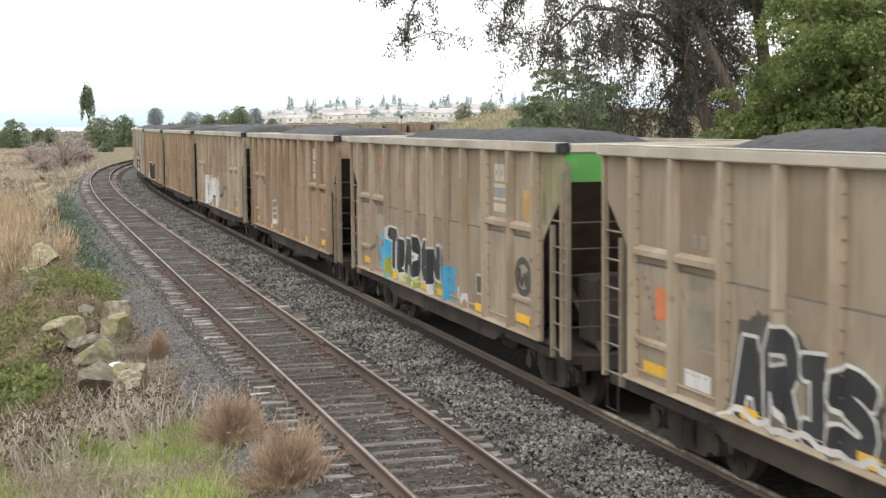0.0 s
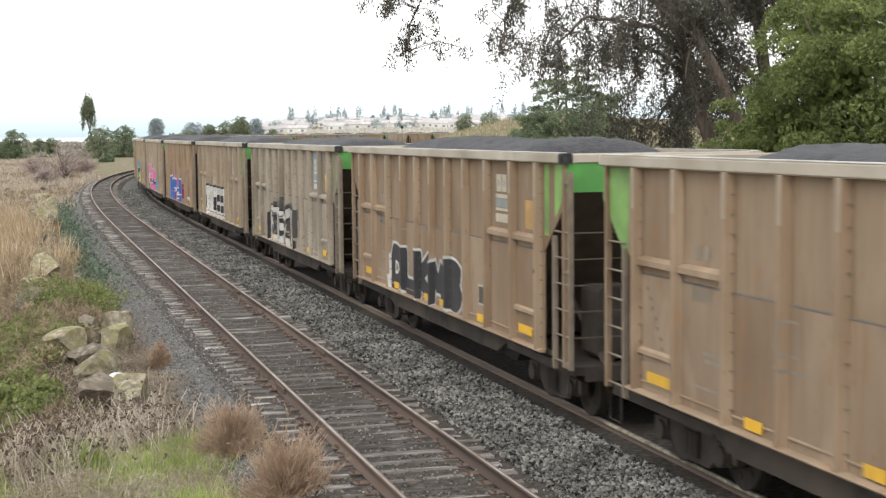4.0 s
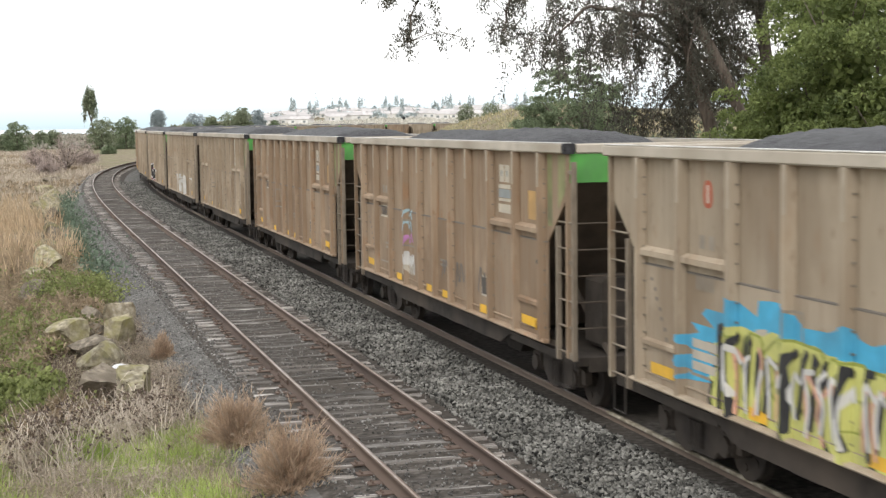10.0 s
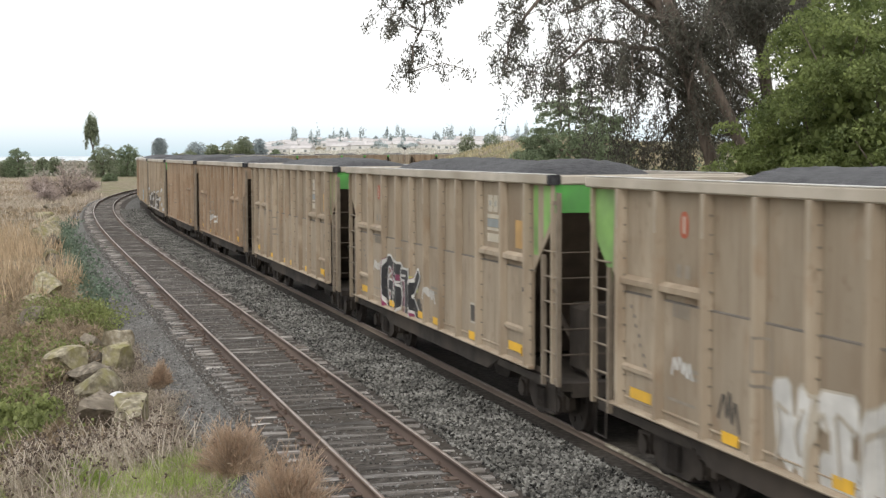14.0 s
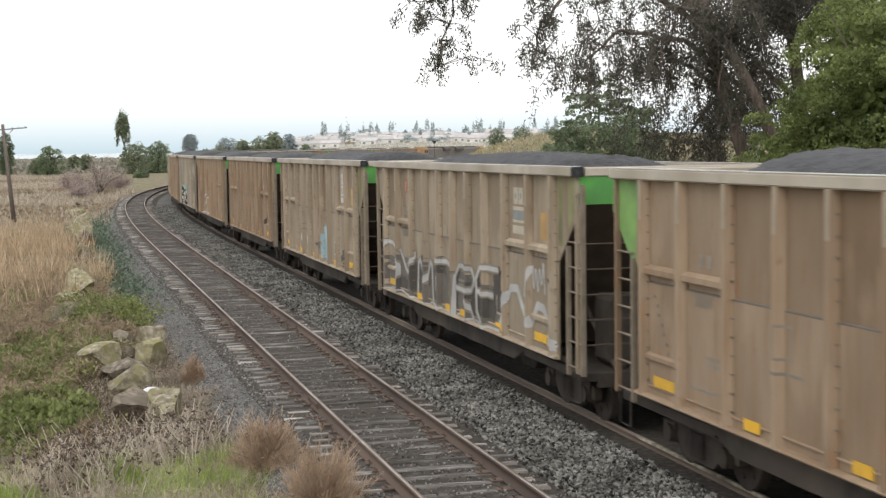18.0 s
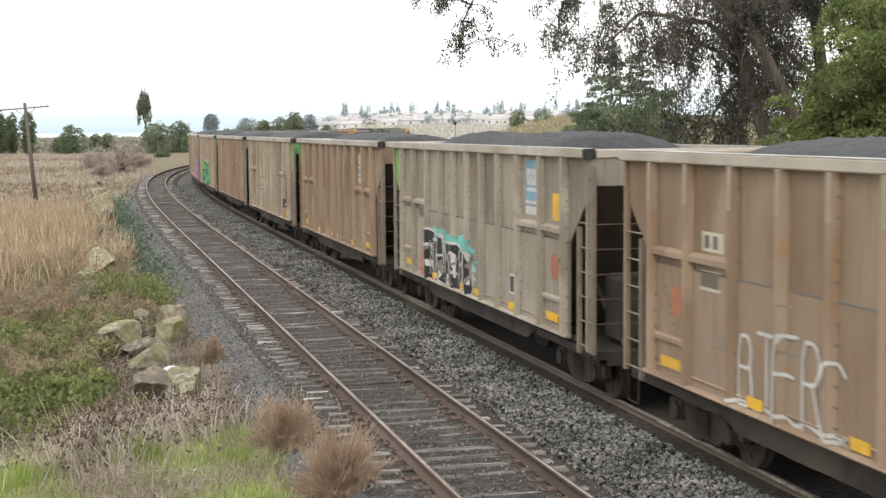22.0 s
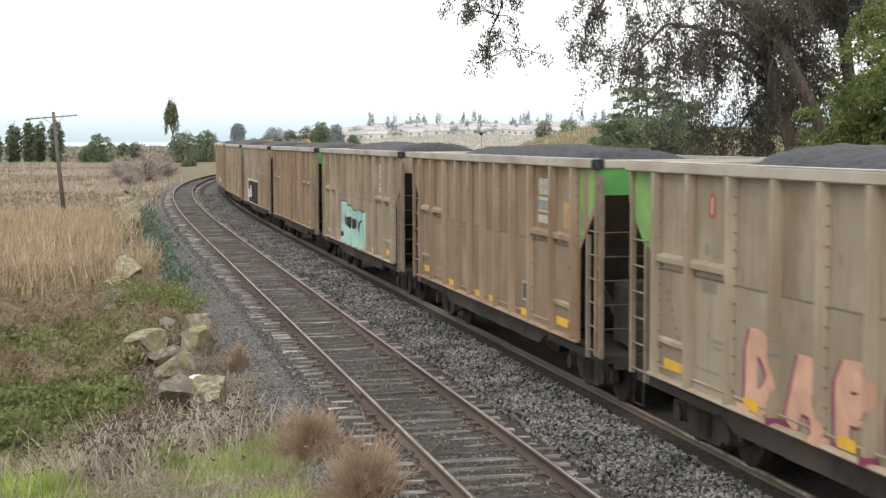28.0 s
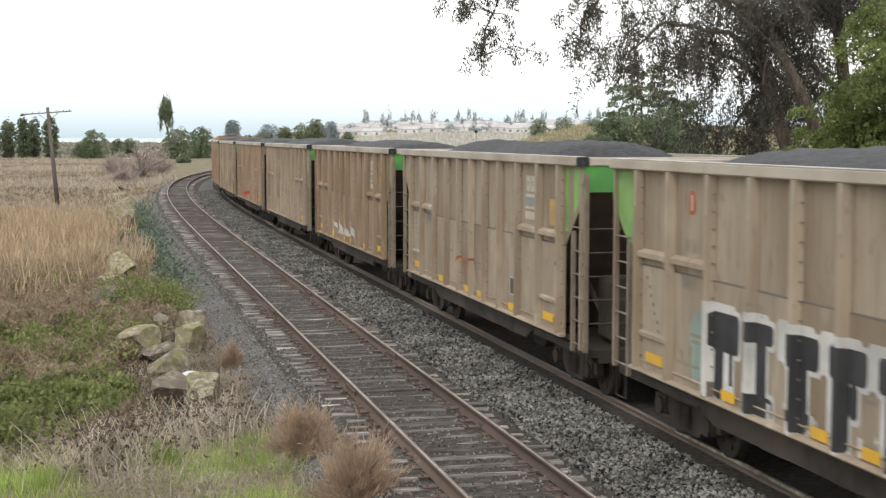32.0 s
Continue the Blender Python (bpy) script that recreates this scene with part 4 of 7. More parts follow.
# for cars from the first seen to the last: paint, which end is green (n near, f far), how bright the panel by the near end is
LOOKS = ("tnd tnd bfd tfb bfd bnd gnb tnb bfd tnd tnd bnd bnd tnw tfd tnd tnd bfd bfd tnd tnw bnd bnd gfb bfd lnb bfd tnd tfd bnd tfd bnd tfd tnd bnd tnd bfd tnd bfd").split()


NEAR_SPOTS, FAR_SPOTS = (1, 2, 3, 6, 7, 13, 22, 23, 25, 26), (-1, 5, 6, 11, 12, 19, 21, 24, 29)


def markings(car, bright, patch):
    """The small panels, stencils and reflectors that every car bears near its ends."""
    blue, white, yellow = {"b": ("label_blue", "white", "amber"), "w": ("faded_white", "white", "amber"), "d": ("faded_blue", "logo_cream", "faded_orange")}[bright]
    for i, (w, h) in enumerate(((0.26, 0.30), (0.24, 0.30), (0.14, 0.30))):
        art(car, "logo_letter", rect(w, h), 12.80 + 0.30 * i, 3.56, M[white], 0.006)
        art(car, "logo_letter", rect(0.07, 0.10), 12.80 + 0.30 * i + w * 0.38, 3.66, M[blue], 0.009)
    for z, h, mat in ((3.45, 0.07, white), (3.29, 0.15, blue), (3.23, 0.05, white), (3.03, 0.15, white)):
        art(car, "logo_bar", rect(0.96, h), 12.76, z, M[mat], 0.006)
    if bright != "d":
        art(car, "logo_panel", rect(1.0, 0.82), 12.74, 3.0 + 0.2, M[blue], 0.003, "pale blue panel with white bars")
    art(car, "notice", rect(0.60, 0.47), 14.28, 3.0, M[yellow], 0.004, "yellow notice sticker")
    for far, up, w, h in ((3.0, 1.26, 0.72, 0.15), (5.7, 1.16, 0.42, 0.14), (8.15, 1.16, 0.42, 0.14), (9.3, 1.16, 0.40, 0.14), (11.75, 1.16, 0.5, 0.15), (14.05, 1.26, 0.95, 0.15)):
        art(car, "reflector", rect(w, h), far, up, M["amber"], 0.026, "yellow reflector strip")
    art(car, "stencil_box", rect(0.50, 0.38), 11.78, 1.46, M["white" if bright != "d" else "faded_white"], 0.004)
    art(car, "stencil_box", rect(0.42, 0.30), 11.82, 1.50, M["soot"], 0.008)
    for far, cars in ((14.25, NEAR_SPOTS), (3.30, FAR_SPOTS)):
        if patch in cars:
            art(car, "spot_mark", blob(0.42, 0.42, patch + 5, 24, 0.12), far, 2.0, M["orange" if patch in (-1, 2, 6, 12, 19, 25) else "faded_red"], 0.004, "orange paint square")
    if patch in (0, 8, 9, 13, 14, 18, 24, 27, 30, 31):
        art(car, "badge", bubble(0.24, 0.34), 4.44, 3.52, M["rust_red"], 0.004, "small faded red badge")
        art(car, "badge_bar", rect(0.06, 0.22), 4.53, 3.58, M["faded_white"], 0.007)
    # the initials and the number by the far end: pale plates with dark bars on some, worn dark bars on others
    for far, z, n in ((4.25, 2.97, 2), (4.22, 2.46, 5)):
        plate = patch in (1, 21) or n == 5 and patch in (7, 10, 11)
        if plate:
            art(car, "number_plate", rect(0.66, 0.26), far, z, M["logo_cream"], 0.004, "pale stencil plate")
        for i in range(n):
            art(car, "number_bar", rect(0.5 / n * 0.6, 0.17), far + 0.09 + 0.5 / n * i, z + 0.045, M["grey_soot" if plate else "grey_stencil"], 0.008)
    for i in range(7):
        art(car, "stencil", rect(0.07, 0.05), 2.95 + 0.075 * i + 0.03 * (i % 2), 2.48 - 0.125 * i, M["grey_soot"], 0.004)
    for dx, dz, w, h in ((0, 0, 0.30, 0.035), (0, 0.38, 0.30, 0.035), (0, 0.035, 0.035, 0.345), (0.265, 0.035, 0.035, 0.345)):
        art(car, "stencil_ring", rect(w, h), 6.55 + dx, 2.12 + dz, M["grey_stencil"], 0.004)
    art(car, "stencil", rect(0.8, 0.04), 6.3, 1.95, M["grey_stencil"], 0.004)
    art(car, "stencil", rect(0.8, 0.04), 4.15, 1.42, M["grey_stencil"], 0.004)
    for far in (4.6, 9.1):
        art(car, "stencil", rect(0.5, 0.05), far, 1.85, M["grey_stencil"], 0.004)
        art(car, "stencil", rect(0.4, 0.05), far + 0.04, 1.76, M["grey_stencil"], 0.004)
    for i in range(4):
        art(car, "stencil", rect(0.07, 0.07), 14.75 + 0.08 * i, 1.82 + 0.17 * i, M["soot"], 0.004)
    art(car, "stencil", rect(0.16, 0.22), 13.55, 1.62, M["faded_white"], 0.004)


def build_train():
    k = car_meshes()
    coals = [coal_mesh(i) for i in range(5)]
    for i, look_ in enumerate(LOOKS):
        index = i - 1
        tone = TONES[look_[0]]
        car = plain_car(k, tone, coals[(i * 3) % 5])
        if look_[1] == "n":
            END[car.name, -1].data = green_end(k, tone)
            art(car, "end_patch", ([(15.20, 2.95), (15.40, 2.95), (15.40, 4.08), (15.20, 4.08)], [(0, 1, 2, 3)]), 0, 0, M["lime" if index in (1, 4, 6, 14, 24, 28, 30, 32) else "dull_lime"], 0.003, "faded green end stripe")
            art(car, "end_patch", ([(15.66, 3.22), (16.10, 3.66), (16.10, 4.08), (15.66, 4.08)], [(0, 1, 2, 3)]), 0, 0, M["lime" if index in (1, 4, 6, 14, 24, 28, 30, 32) else "dull_lime"], 0.003, "faded green end stripe")
        else:
            art(car, "end_patch", ([(1.40, 4.08), (1.40, 3.62), (2.26, 2.78), (2.34, 4.08)], [(0, 1, 2, 3)]), 0, 0, M["lime"], 0.003, "faded green end patch")
        markings(car, look_[2], index)
        word = {"tan": "tan", "brown": "rust-brown", "grey": "grey", "light": "pale tan"}[tone]
        car["label"] = f"dusty {word} ribbed steel hopper car heaped with coal"
        spray(car, index)
        CARS.append((car, index))


_green = {}


def green_end(k, tone):
    if tone not in _green:
        me = k["end", tone].copy()
        me.materials.clear()
        me.materials.append(M["green"])
        _green[tone] = me
    return _green[tone]


# ---- what moves ----
def travel(t):
    a, b = zip(*TRAVEL)
    return np.interp(t, a, b)


def on_line(n0, span):
    """The pose of a vehicle whose middle is n0 along the main line, resting on bogies span apart."""
    xa, ya, _ = main_line(n0 - span / 2)
    xb, yb, _ = main_line(n0 + span / 2)
    return pose(float(xa + xb) / 2, float(ya + yb) / 2, Z_B, 0, 0, -math.degrees(math.atan2(xb - xa, yb - ya)))


def motions():
    """The whole train rolls along the main line; its wheels turn."""
    steps = np.arange(0, 32.01, 0.5)
    for car, index in CARS:
        walk(car, [(t, on_line(PITCH * index + HL - float(travel(t)), 11.0)) for t in steps])
    for engine, n in ENGINES:
        walk(engine, [(t, on_line(n - float(travel(t)), 14.0)) for t in steps])
    start = float(travel(0))
    spin = {}
    for wheel, d in WHEELS:
        if d not in spin:
            walk(wheel, [(f / FPS, pose(0, d, 0.46, math.degrees((float(travel(f / FPS)) - start) / 0.46))) for f in range(0, 32 * FPS + 1)])
            spin[d] = wheel.animation_data
        else:
            data = wheel.animation_data_create()
            wheel.rotation_mode = "QUATERNION"
            data.action = spin[d].action
            data.action_slot = spin[d].action_slot


ENGINES = []


# ---- sprayed pieces on the cars ----
GLYPHS = {  # strokes of hand-drawn block letters in a unit cell
    "A": ["00 49 90", "23 73"], "B": ["00 09 69 87 75 15", "75 92 70 00"], "C": ["98 69 29 06 03 20 60 91"], "D": ["00 09 59 96 93 50 00"], "E": ["99 09 00 90", "05 75"],
    "F": ["99 09 00", "05 75"], "G": ["98 69 29 06 03 20 70 94 54"], "H": ["00 09", "05 95", "90 99"], "I": ["50 59", "19 89", "10 80"], "K": ["00 09", "99 04 90"], "L": ["09 00 90"],
    "M": ["00 19 53 89 90"], "N": ["00 09 90 99"], "O": ["29 06 03 20 70 93 96 79 29"], "P": ["00 09 79 97 64 04"], "R": ["00 09 79 97 75 05", "55 90"], "S": ["98 69 19 06 84 92 60 01"],
    "T": ["50 59", "09 99"], "U": ["09 02 30 70 92 99"], "W": ["09 20 55 80 99"], "Y": ["09 54 99", "54 50"],
}


def soften(pts):
    """Cut the corners of an open line."""
    out = [pts[0]]
    for a, b in zip(pts[:-1], pts[1:]):
        out += [a.lerp(b, 0.22), a.lerp(b, 0.78)]
    return out + [pts[-1]]


def ribbon(pts, w, lift, soft=True):
    """A sprayed stroke of even width with rounded bends and ends."""
    pts = [Vector(q) for q in pts]
    if soft and len(pts) > 2:
        pts = soften(pts)
    d0, d1 = (pts[1] - pts[0]).normalized(), (pts[-1] - pts[-2]).normalized()
    pts = [pts[0] - d0 * w * 0.46, pts[0] - d0 * w * 0.26] + pts + [pts[-1] + d1 * w * 0.26, pts[-1] + d1 * w * 0.46]
    n, v = len(pts), []
    for i, q in enumerate(pts):
        a = (q - pts[i - 1]).normalized() if i else d0
        b = (pts[i + 1] - q).normalized() if i < n - 1 else d1
        d = (a + b)
        d = d.normalized() if d.length > 0.2 else a
        nrm = Vector((-d.y, d.x))
        k = min(1.5, 1.0 / max(0.45, nrm.dot(Vector((-a.y, a.x))))) * (0.62 if i in (0, n - 1) else 1.0)
        v += [(q.x + nrm.x * w / 2 * k, q.y + nrm.y * w / 2 * k, lift + 0.0001 * i), (q.x - nrm.x * w / 2 * k, q.y - nrm.y * w / 2 * k, lift + 0.0001 * i)]
    return v, [(2 * i, 2 * i + 1, 2 * i + 3, 2 * i + 2) for i in range(n - 1)]


def glyph(ch, w, h, thick, wide, seed):
    """One sprayed letter, each a little crooked; wide is the breadth of the stroke that is laid."""
    r = random.Random(seed)
    v, f = [], []
    tw, th = r.uniform(-0.07, 0.07), r.uniform(0.90, 1.08)
    for i, stroke in enumerate(GLYPHS[ch]):
        pts = []
        for m in stroke.split():
            a, b = int(m[0]) / 9, int(m[1]) / 9
            pts.append((thick / 2 + (w - thick) * (a + tw * b + r.uniform(-0.03, 0.03)), thick / 2 + (h - thick) * (b * th + r.uniform(-0.03, 0.03))))
        rv, rf = ribbon(pts, wide, 0.0005 * i)
        k = len(v)
        v += rv
        f += [tuple(j + k for j in q) for q in rf]
    return v, f


def layered(car, label, far, up, word, w, h, fill, edge, by=0.05, drop=None, thick=0.27, gap=0.10, tall=0.0, shift=-0.10):
    """A word as separate letters, each lapping the one before: shade, outline and fill. tall makes the first letters higher."""
    cell = w / len(word)
    first = True
    for i, ch in enumerate(word):
        x, lw, t = far + cell * i, cell * (1 - gap), thick * min(1.0, cell)
        seed, hi = ord(ch) * 7 + i, h * (1 + tall * (1 - i / max(1, len(word) - 1)))
        for name, dx, dz, wide, mat, lift in (("graffiti_shade", shift, -0.035, t + by, drop, 0.004), ("graffiti_edge", 0, 0, t + 2 * by, edge, 0.006), ("graffiti_letter", 0, 0, t, fill, 0.0085)):
            if mat:
                art(car, name, glyph(ch, lw, hi, t, wide, seed), x + dx, up + dz, M[mat], lift + 0.004 * i, label if first else "")
                first = False


SLABS = {"D": "0699 1149 6189 0092", "L": "1659 2158 0082", "B": "0799 1149 6188 4465 0092", "I": "1789 3168 1082", "T": "0699 3068 2281", "P": "0599 1047 6177", "F": "0699 2058 5376"}


def slab(car, label, far, up, word, w, h, fill, edge, by, drop, dx, dz=0.0):
    """Heavy block letters with feet and caps, thrown into relief by a shade to one side."""
    cell = w / len(word)
    for i, ch in enumerate(word):
        for name, ox, oz, grow, mat, lift in (("graffiti_shade", dx, dz, by, drop, 0.004), ("graffiti_edge", 0, 0, by, edge, 0.0065), ("graffiti_letter", 0, 0, 0.0, fill, 0.009)):
            v, f = [], []
            for j, q in enumerate(SLABS[ch].split()):
                a, b, c, d = (int(x) / 9 for x in q)
                x0, x1, z0, z1 = a * cell * 0.78 - grow, c * cell * 0.78 + grow, b * h - grow, d * h + grow
                k, e, o = len(v), 0.0004 * j, 0.05
                v += [(x0 + o, z0, e), (x1 - o, z0, e), (x1, z0 + o, e), (x1, z1 - o, e), (x1 - o, z1, e), (x0 + o, z1, e), (x0, z1 - o, e), (x0, z0 + o, e)]
                f.append(tuple(range(k, k + 8)))
            art(car, name, (v, f), far + cell * i + ox, up + oz, M[mat], lift, label if i == 0 and name == "graffiti_shade" else "")


def ring_stroke(w, h, thick, lean=0.0, n=14):
    """A thin sprayed loop."""
    pts = [(w / 2 * (1 + math.cos(2 * math.pi * i / n)) + lean * h * (0.5 + 0.5 * math.sin(2 * math.pi * i / n)), h / 2 * (1 + math.sin(2 * math.pi * i / n))) for i in range(n + 1)]
    return ribbon(pts, thick, 0.0, False)


def scrawl(w, h, n, seed, thick):
    """One looping handwritten line."""
    r = random.Random(seed)
    pts = [(w * i / (2 * n) + r.uniform(-0.2, 0.2) * w / n, h * (0.1 + 0.8 * (i % 2)) + r.uniform(-0.15, 0.15) * h) for i in range(2 * n + 1)]
    return ribbon(pts, thick, 0.0)


def lettered(car, label, far, up, text, w, h, fill, edge, by=0.06, bold=0.04, drop=None):
    if drop:
        art(car, "graffiti_shadow", letters(text, h, w, by, bold), far - 0.10, up - 0.04, M[drop], 0.005, label)
    if edge:
        art(car, "graffiti_outline", letters(text, h, w, by, bold), far, up, M[edge], 0.007, label)
    return art(car, "graffiti_fill", letters(text, h, w, 0.0, bold), far, up, M[fill], 0.010)


def bubble(w, h, grow=0.0, lean=0.0, n=28):
    """A rounded, leaning balloon shape."""
    pts = []
    for i in range(n):
        t = 2 * math.pi * i / n
        c, k = math.cos(t), math.sin(t)
        q = (abs(c) ** 2.8 + abs(k) ** 2.8) ** (-1 / 2.8)
        z = h / 2 + (h / 2 + grow) * k * q
        pts.append((w / 2 + (w / 2 + grow) * c * q * (1.0 - 0.18 * (z / h - 0.5)) + lean * (z - h / 2), z))
    return [(w / 2, h / 2)] + pts, [(0, 1 + i, 1 + (i + 1) % n) for i in range(n)]


def crack(car, far, up, w, h, n, seed, mat, thick, lift, label=""):
    """Separate crooked strokes across a sprayed piece."""
    r = random.Random(seed)
    for i in range(n):
        x = w * (i + r.uniform(0.2, 0.8)) / n
        pts = [(x, h * r.uniform(0.05, 0.3)), (x + r.uniform(-0.3, 0.3) * w / n, h * 0.5), (x + r.uniform(-0.5, 0.5) * w / n, h * r.uniform(0.7, 0.95)), (x + r.uniform(0.2, 0.7) * w / n, h * r.uniform(0.6, 1.0))]
        art(car, "graffiti_stroke", ribbon(pts, thick, 0.0), far, up, M[mat], lift + 0.0002 * i, label if i == 0 else "")


def smudges(car, far, up, w, h, n, seed, mat, size=0.35):
    """Ragged blots of overspray."""
    r = random.Random(seed)
    for i in range(n):
        k = size * r.uniform(0.5, 1.2)
        art(car, "graffiti_smear", blob(k * 1.3, k * 0.8, seed + i, 14, 0.35), far + r.uniform(0, w), up + r.uniform(0, h), M[mat], 0.0030 + 0.0002 * i)


def flower(car, far, up, mat):
    """A small bud drawn in white loops."""
    for i, (x, z, w, h, lean) in enumerate(((-0.06, 0.12, 0.40, 0.54, -0.15), (0.46, 0.10, 0.40, 0.54, 0.15), (0.18, 0.10, 0.46, 0.70, 0.0), (0.02, 0.05, 0.78, 0.32, 0.0), (0.26, 0.14, 0.30, 0.42, 0.0))):
        art(car, "graffiti_loop", ring_stroke(w, h, 0.045, lean), far + x, up + z, M[mat], 0.005 + 0.001 * i, "small white sprayed flower" if i == 0 else "")
    art(car, "graffiti_tag", scrawl(0.7, 0.16, 3, 4, 0.05), far + 0.02, up - 0.02, M[mat], 0.011)


def spray(car, index):
    c = car
    if index == -1:
        smudges(c, 5.5, 1.15, 3.2, 0.9, 12, 40, "soot", 0.5)
        layered(c, "black sprayed letters edged in white", 5.5, 1.12, "ARIS", 2.95, 1.02, "black", "white", 0.045, "grey_soot", 0.36, -0.05, 0.16)
        art(c, "graffiti_line", scrawl(4.0, 0.16, 6, 41, 0.08), 5.4, 1.12, M["white"], 0.026)
        art(c, "graffiti_smear", rect(0.72, 0.22), 4.2, 1.27, M["white"], 0.004)
        art(c, "graffiti_smear", blob(0.6, 0.5, 3), 4.3, 1.85, M["grey_stencil"], 0.004)
    elif index == 0:
        art(c, "graffiti_cloud", blob(1.7, 0.98, 5, 40, 0.2), 4.45, 1.12, M["sky_blue"], 0.003, "sky-blue sprayed cloud")
        art(c, "graffiti_cloud", blob(1.9, 0.75, 55, 40, 0.2), 8.55, 1.10, M["sky_blue"], 0.003, "sky-blue sprayed cloud")
        art(c, "graffiti_cloud", blob(4.5, 0.62, 6), 5.1, 1.04, M["olive"], 0.004, "yellow-green sprayed cloud")
        smudges(c, 5.3, 1.1, 4.0, 0.2, 10, 60, "lemon", 0.35)
        for i in range(5):
            art(c, "graffiti_glint", ([(0, 0), (0.16, 0.34), (0.30, 0.02)], [(0, 1, 2)]), 5.6 + 0.78 * i, 1.10 + 0.05 * (i % 2), M["white"], 0.008)
        layered(c, "black letters with a white edge", 5.35, 1.34, "TMADEN", 4.1, 0.80, "black", "white", 0.05, None, 0.40, -0.06, 0.10)
        art(c, "graffiti_tag", scrawl(0.5, 0.35, 4, 3, 0.05), 9.2, 1.9, M["white"], 0.006)
        art(c, "graffiti_tag", scrawl(0.7, 0.4, 4, 9, 0.06), 10.6, 1.12, M["white"], 0.006)
        art(c, "graffiti_tag", ring_stroke(0.7, 0.55, 0.12), 14.0, 1.75, M["soot"], 0.006)
        art(c, "graffiti_tag", scrawl(0.6, 0.4, 3, 9, 0.09), 14.1, 1.8, M["soot"], 0.008)
        art(c, "graffiti_tag", scrawl(1.2, 0.8, 2, 13, 0.05), 3.9, 1.3, M["grey_soot"], 0.006)
    elif index in (1, 10):
        if index == 1:
            flower(c, 6.3, 1.32, "white")
        if index == 10:
            art(c, "graffiti_tag", scrawl(0.8, 0.5, 5, 78, 0.09), 6.3, 1.40, M["white"], 0.006, "small white sprayed scrawl")
            art(c, "graffiti_tag", scrawl(0.7, 0.3, 4, 79, 0.07), 6.35, 1.32, M["faded_white"], 0.009)
            for i in range(3):
                art(c, "graffiti_tag", scrawl(0.42, 0.28, 2, 15 + i, 0.05), 6.55, 2.0 + 0.27 * i, M["ice_blue" if i else "orchid"], 0.006)
            for far in (9.2, 10.2, 11.6):
                art(c, "graffiti_tag", scrawl(0.7, 0.6, 3, int(far * 3), 0.06), far, 1.45, M["grey_soot"], 0.006)
    elif index == 2:
        smudges(c, 5.2, 1.9, 4.0, 0.35, 12, 80, "faded_white", 0.4)
        layered(c, "fat white letters with black shade", 5.15, 1.08, "DAFR", 4.6, 1.16, "white", None, 0.06, "black", 0.36, 0.16, 0.08, -0.15)
        art(c, "graffiti_tag", scrawl(0.9, 0.4, 4, 8, 0.07), 9.8, 1.55, M["soot"], 0.006)
        art(c, "graffiti_tag", scrawl(0.9, 0.35, 4, 18, 0.08), 10.9, 1.8, M["grey_soot"], 0.006)
        art(c, "graffiti_smear", blob(0.12, 0.45, 3, 12, 0.3), 13.45, 1.85, M["rust_red"], 0.006)
    elif index == 4:
        layered(c, "black sprayed letters edged in white", 5.4, 1.12, "DLKMS", 5.4, 1.0, "black", "white", 0.06, None, 0.36, -0.04)
    elif index == 5:
        smudges(c, 5.4, 1.3, 4.6, 0.95, 22, 90, "soot", 0.5)
        layered(c, "white sprayed letters with black edges", 5.45, 1.12, "RISKL", 4.6, 1.12, "white", "black", 0.075, "black", 0.24, 0.06)
        crack(c, 5.5, 1.15, 4.4, 1.0, 9, 91, "grey_soot", 0.05, 0.034)
        for i in range(4):
            art(c, "stencil", rect(0.62, 0.05), 4.3, 1.5 + 0.09 * i, M["grey_stencil"], 0.005)
    elif index == 6:
        slab(c, "heavy white block letters with black shade", 5.25, 1.10, "DLDBB", 5.4, 1.25, "white", "black", 0.035, "black", -0.16, 0.05)
        for i in range(5):
            art(c, "graffiti_line", rect(0.92, 0.03), 5.22 + 1.08 * i, 1.25, M["grey_soot"], 0.013)
        art(c, "graffiti_smear", blob(0.14, 0.3, 3, 12, 0.3), 13.4, 2.0, M["orange"], 0.006)
    elif index == 7:
        art(c, "graffiti_cloud", blob(6.8, 1.15, 8, 60, 0.12), 4.75, 1.06, M["maroon"], 0.003, "maroon sprayed cloud")
        smudges(c, 4.8, 1.2, 6.4, 1.2, 16, 95, "magenta", 0.32)
        layered(c, "blue sprayed letters edged in white", 5.1, 1.08, "MPNB", 5.6, 1.22, "blue", "white", 0.075, None, 0.38, -0.04, 0.14)
        for i in range(3):
            art(c, "graffiti_gap", bubble(0.30, 0.22, 0.02, 0.3), 6.2 + 1.35 * i, 1.42 + 0.15 * (i % 2), M["white"], 0.030)
            art(c, "graffiti_gap", bubble(0.22, 0.13, 0.0, 0.3), 6.25 + 1.35 * i, 1.45 + 0.15 * (i % 2), M["maroon"], 0.032)
        # a column of pale pasted notices with dark bars
        for i in range(6):
            art(c, "paper_notice", rect(0.62, 0.15), 4.25 + 0.04 * (i % 2), 1.62 + 0.17 * i, M["white"], 0.005, "white pasted notice")
            art(c, "paper_bar", rect(0.4, 0.04), 4.33 + 0.04 * (i % 3), 1.67 + 0.17 * i, M["grey_soot"], 0.008)
        art(c, "graffiti_tag", scrawl(1.2, 0.32, 5, 36, 0.07), 13.0, 1.22, M["white"], 0.006)
        art(c, "graffiti_tag", ring_stroke(0.22, 0.16, 0.05), 13.3, 1.66, M["white"], 0.006)
    elif index == 8:
        art(c, "graffiti_cloud", blob(5.6, 1.25, 12, 60, 0.16), 4.75, 1.15, M["teal"], 0.003, "teal sprayed cloud")
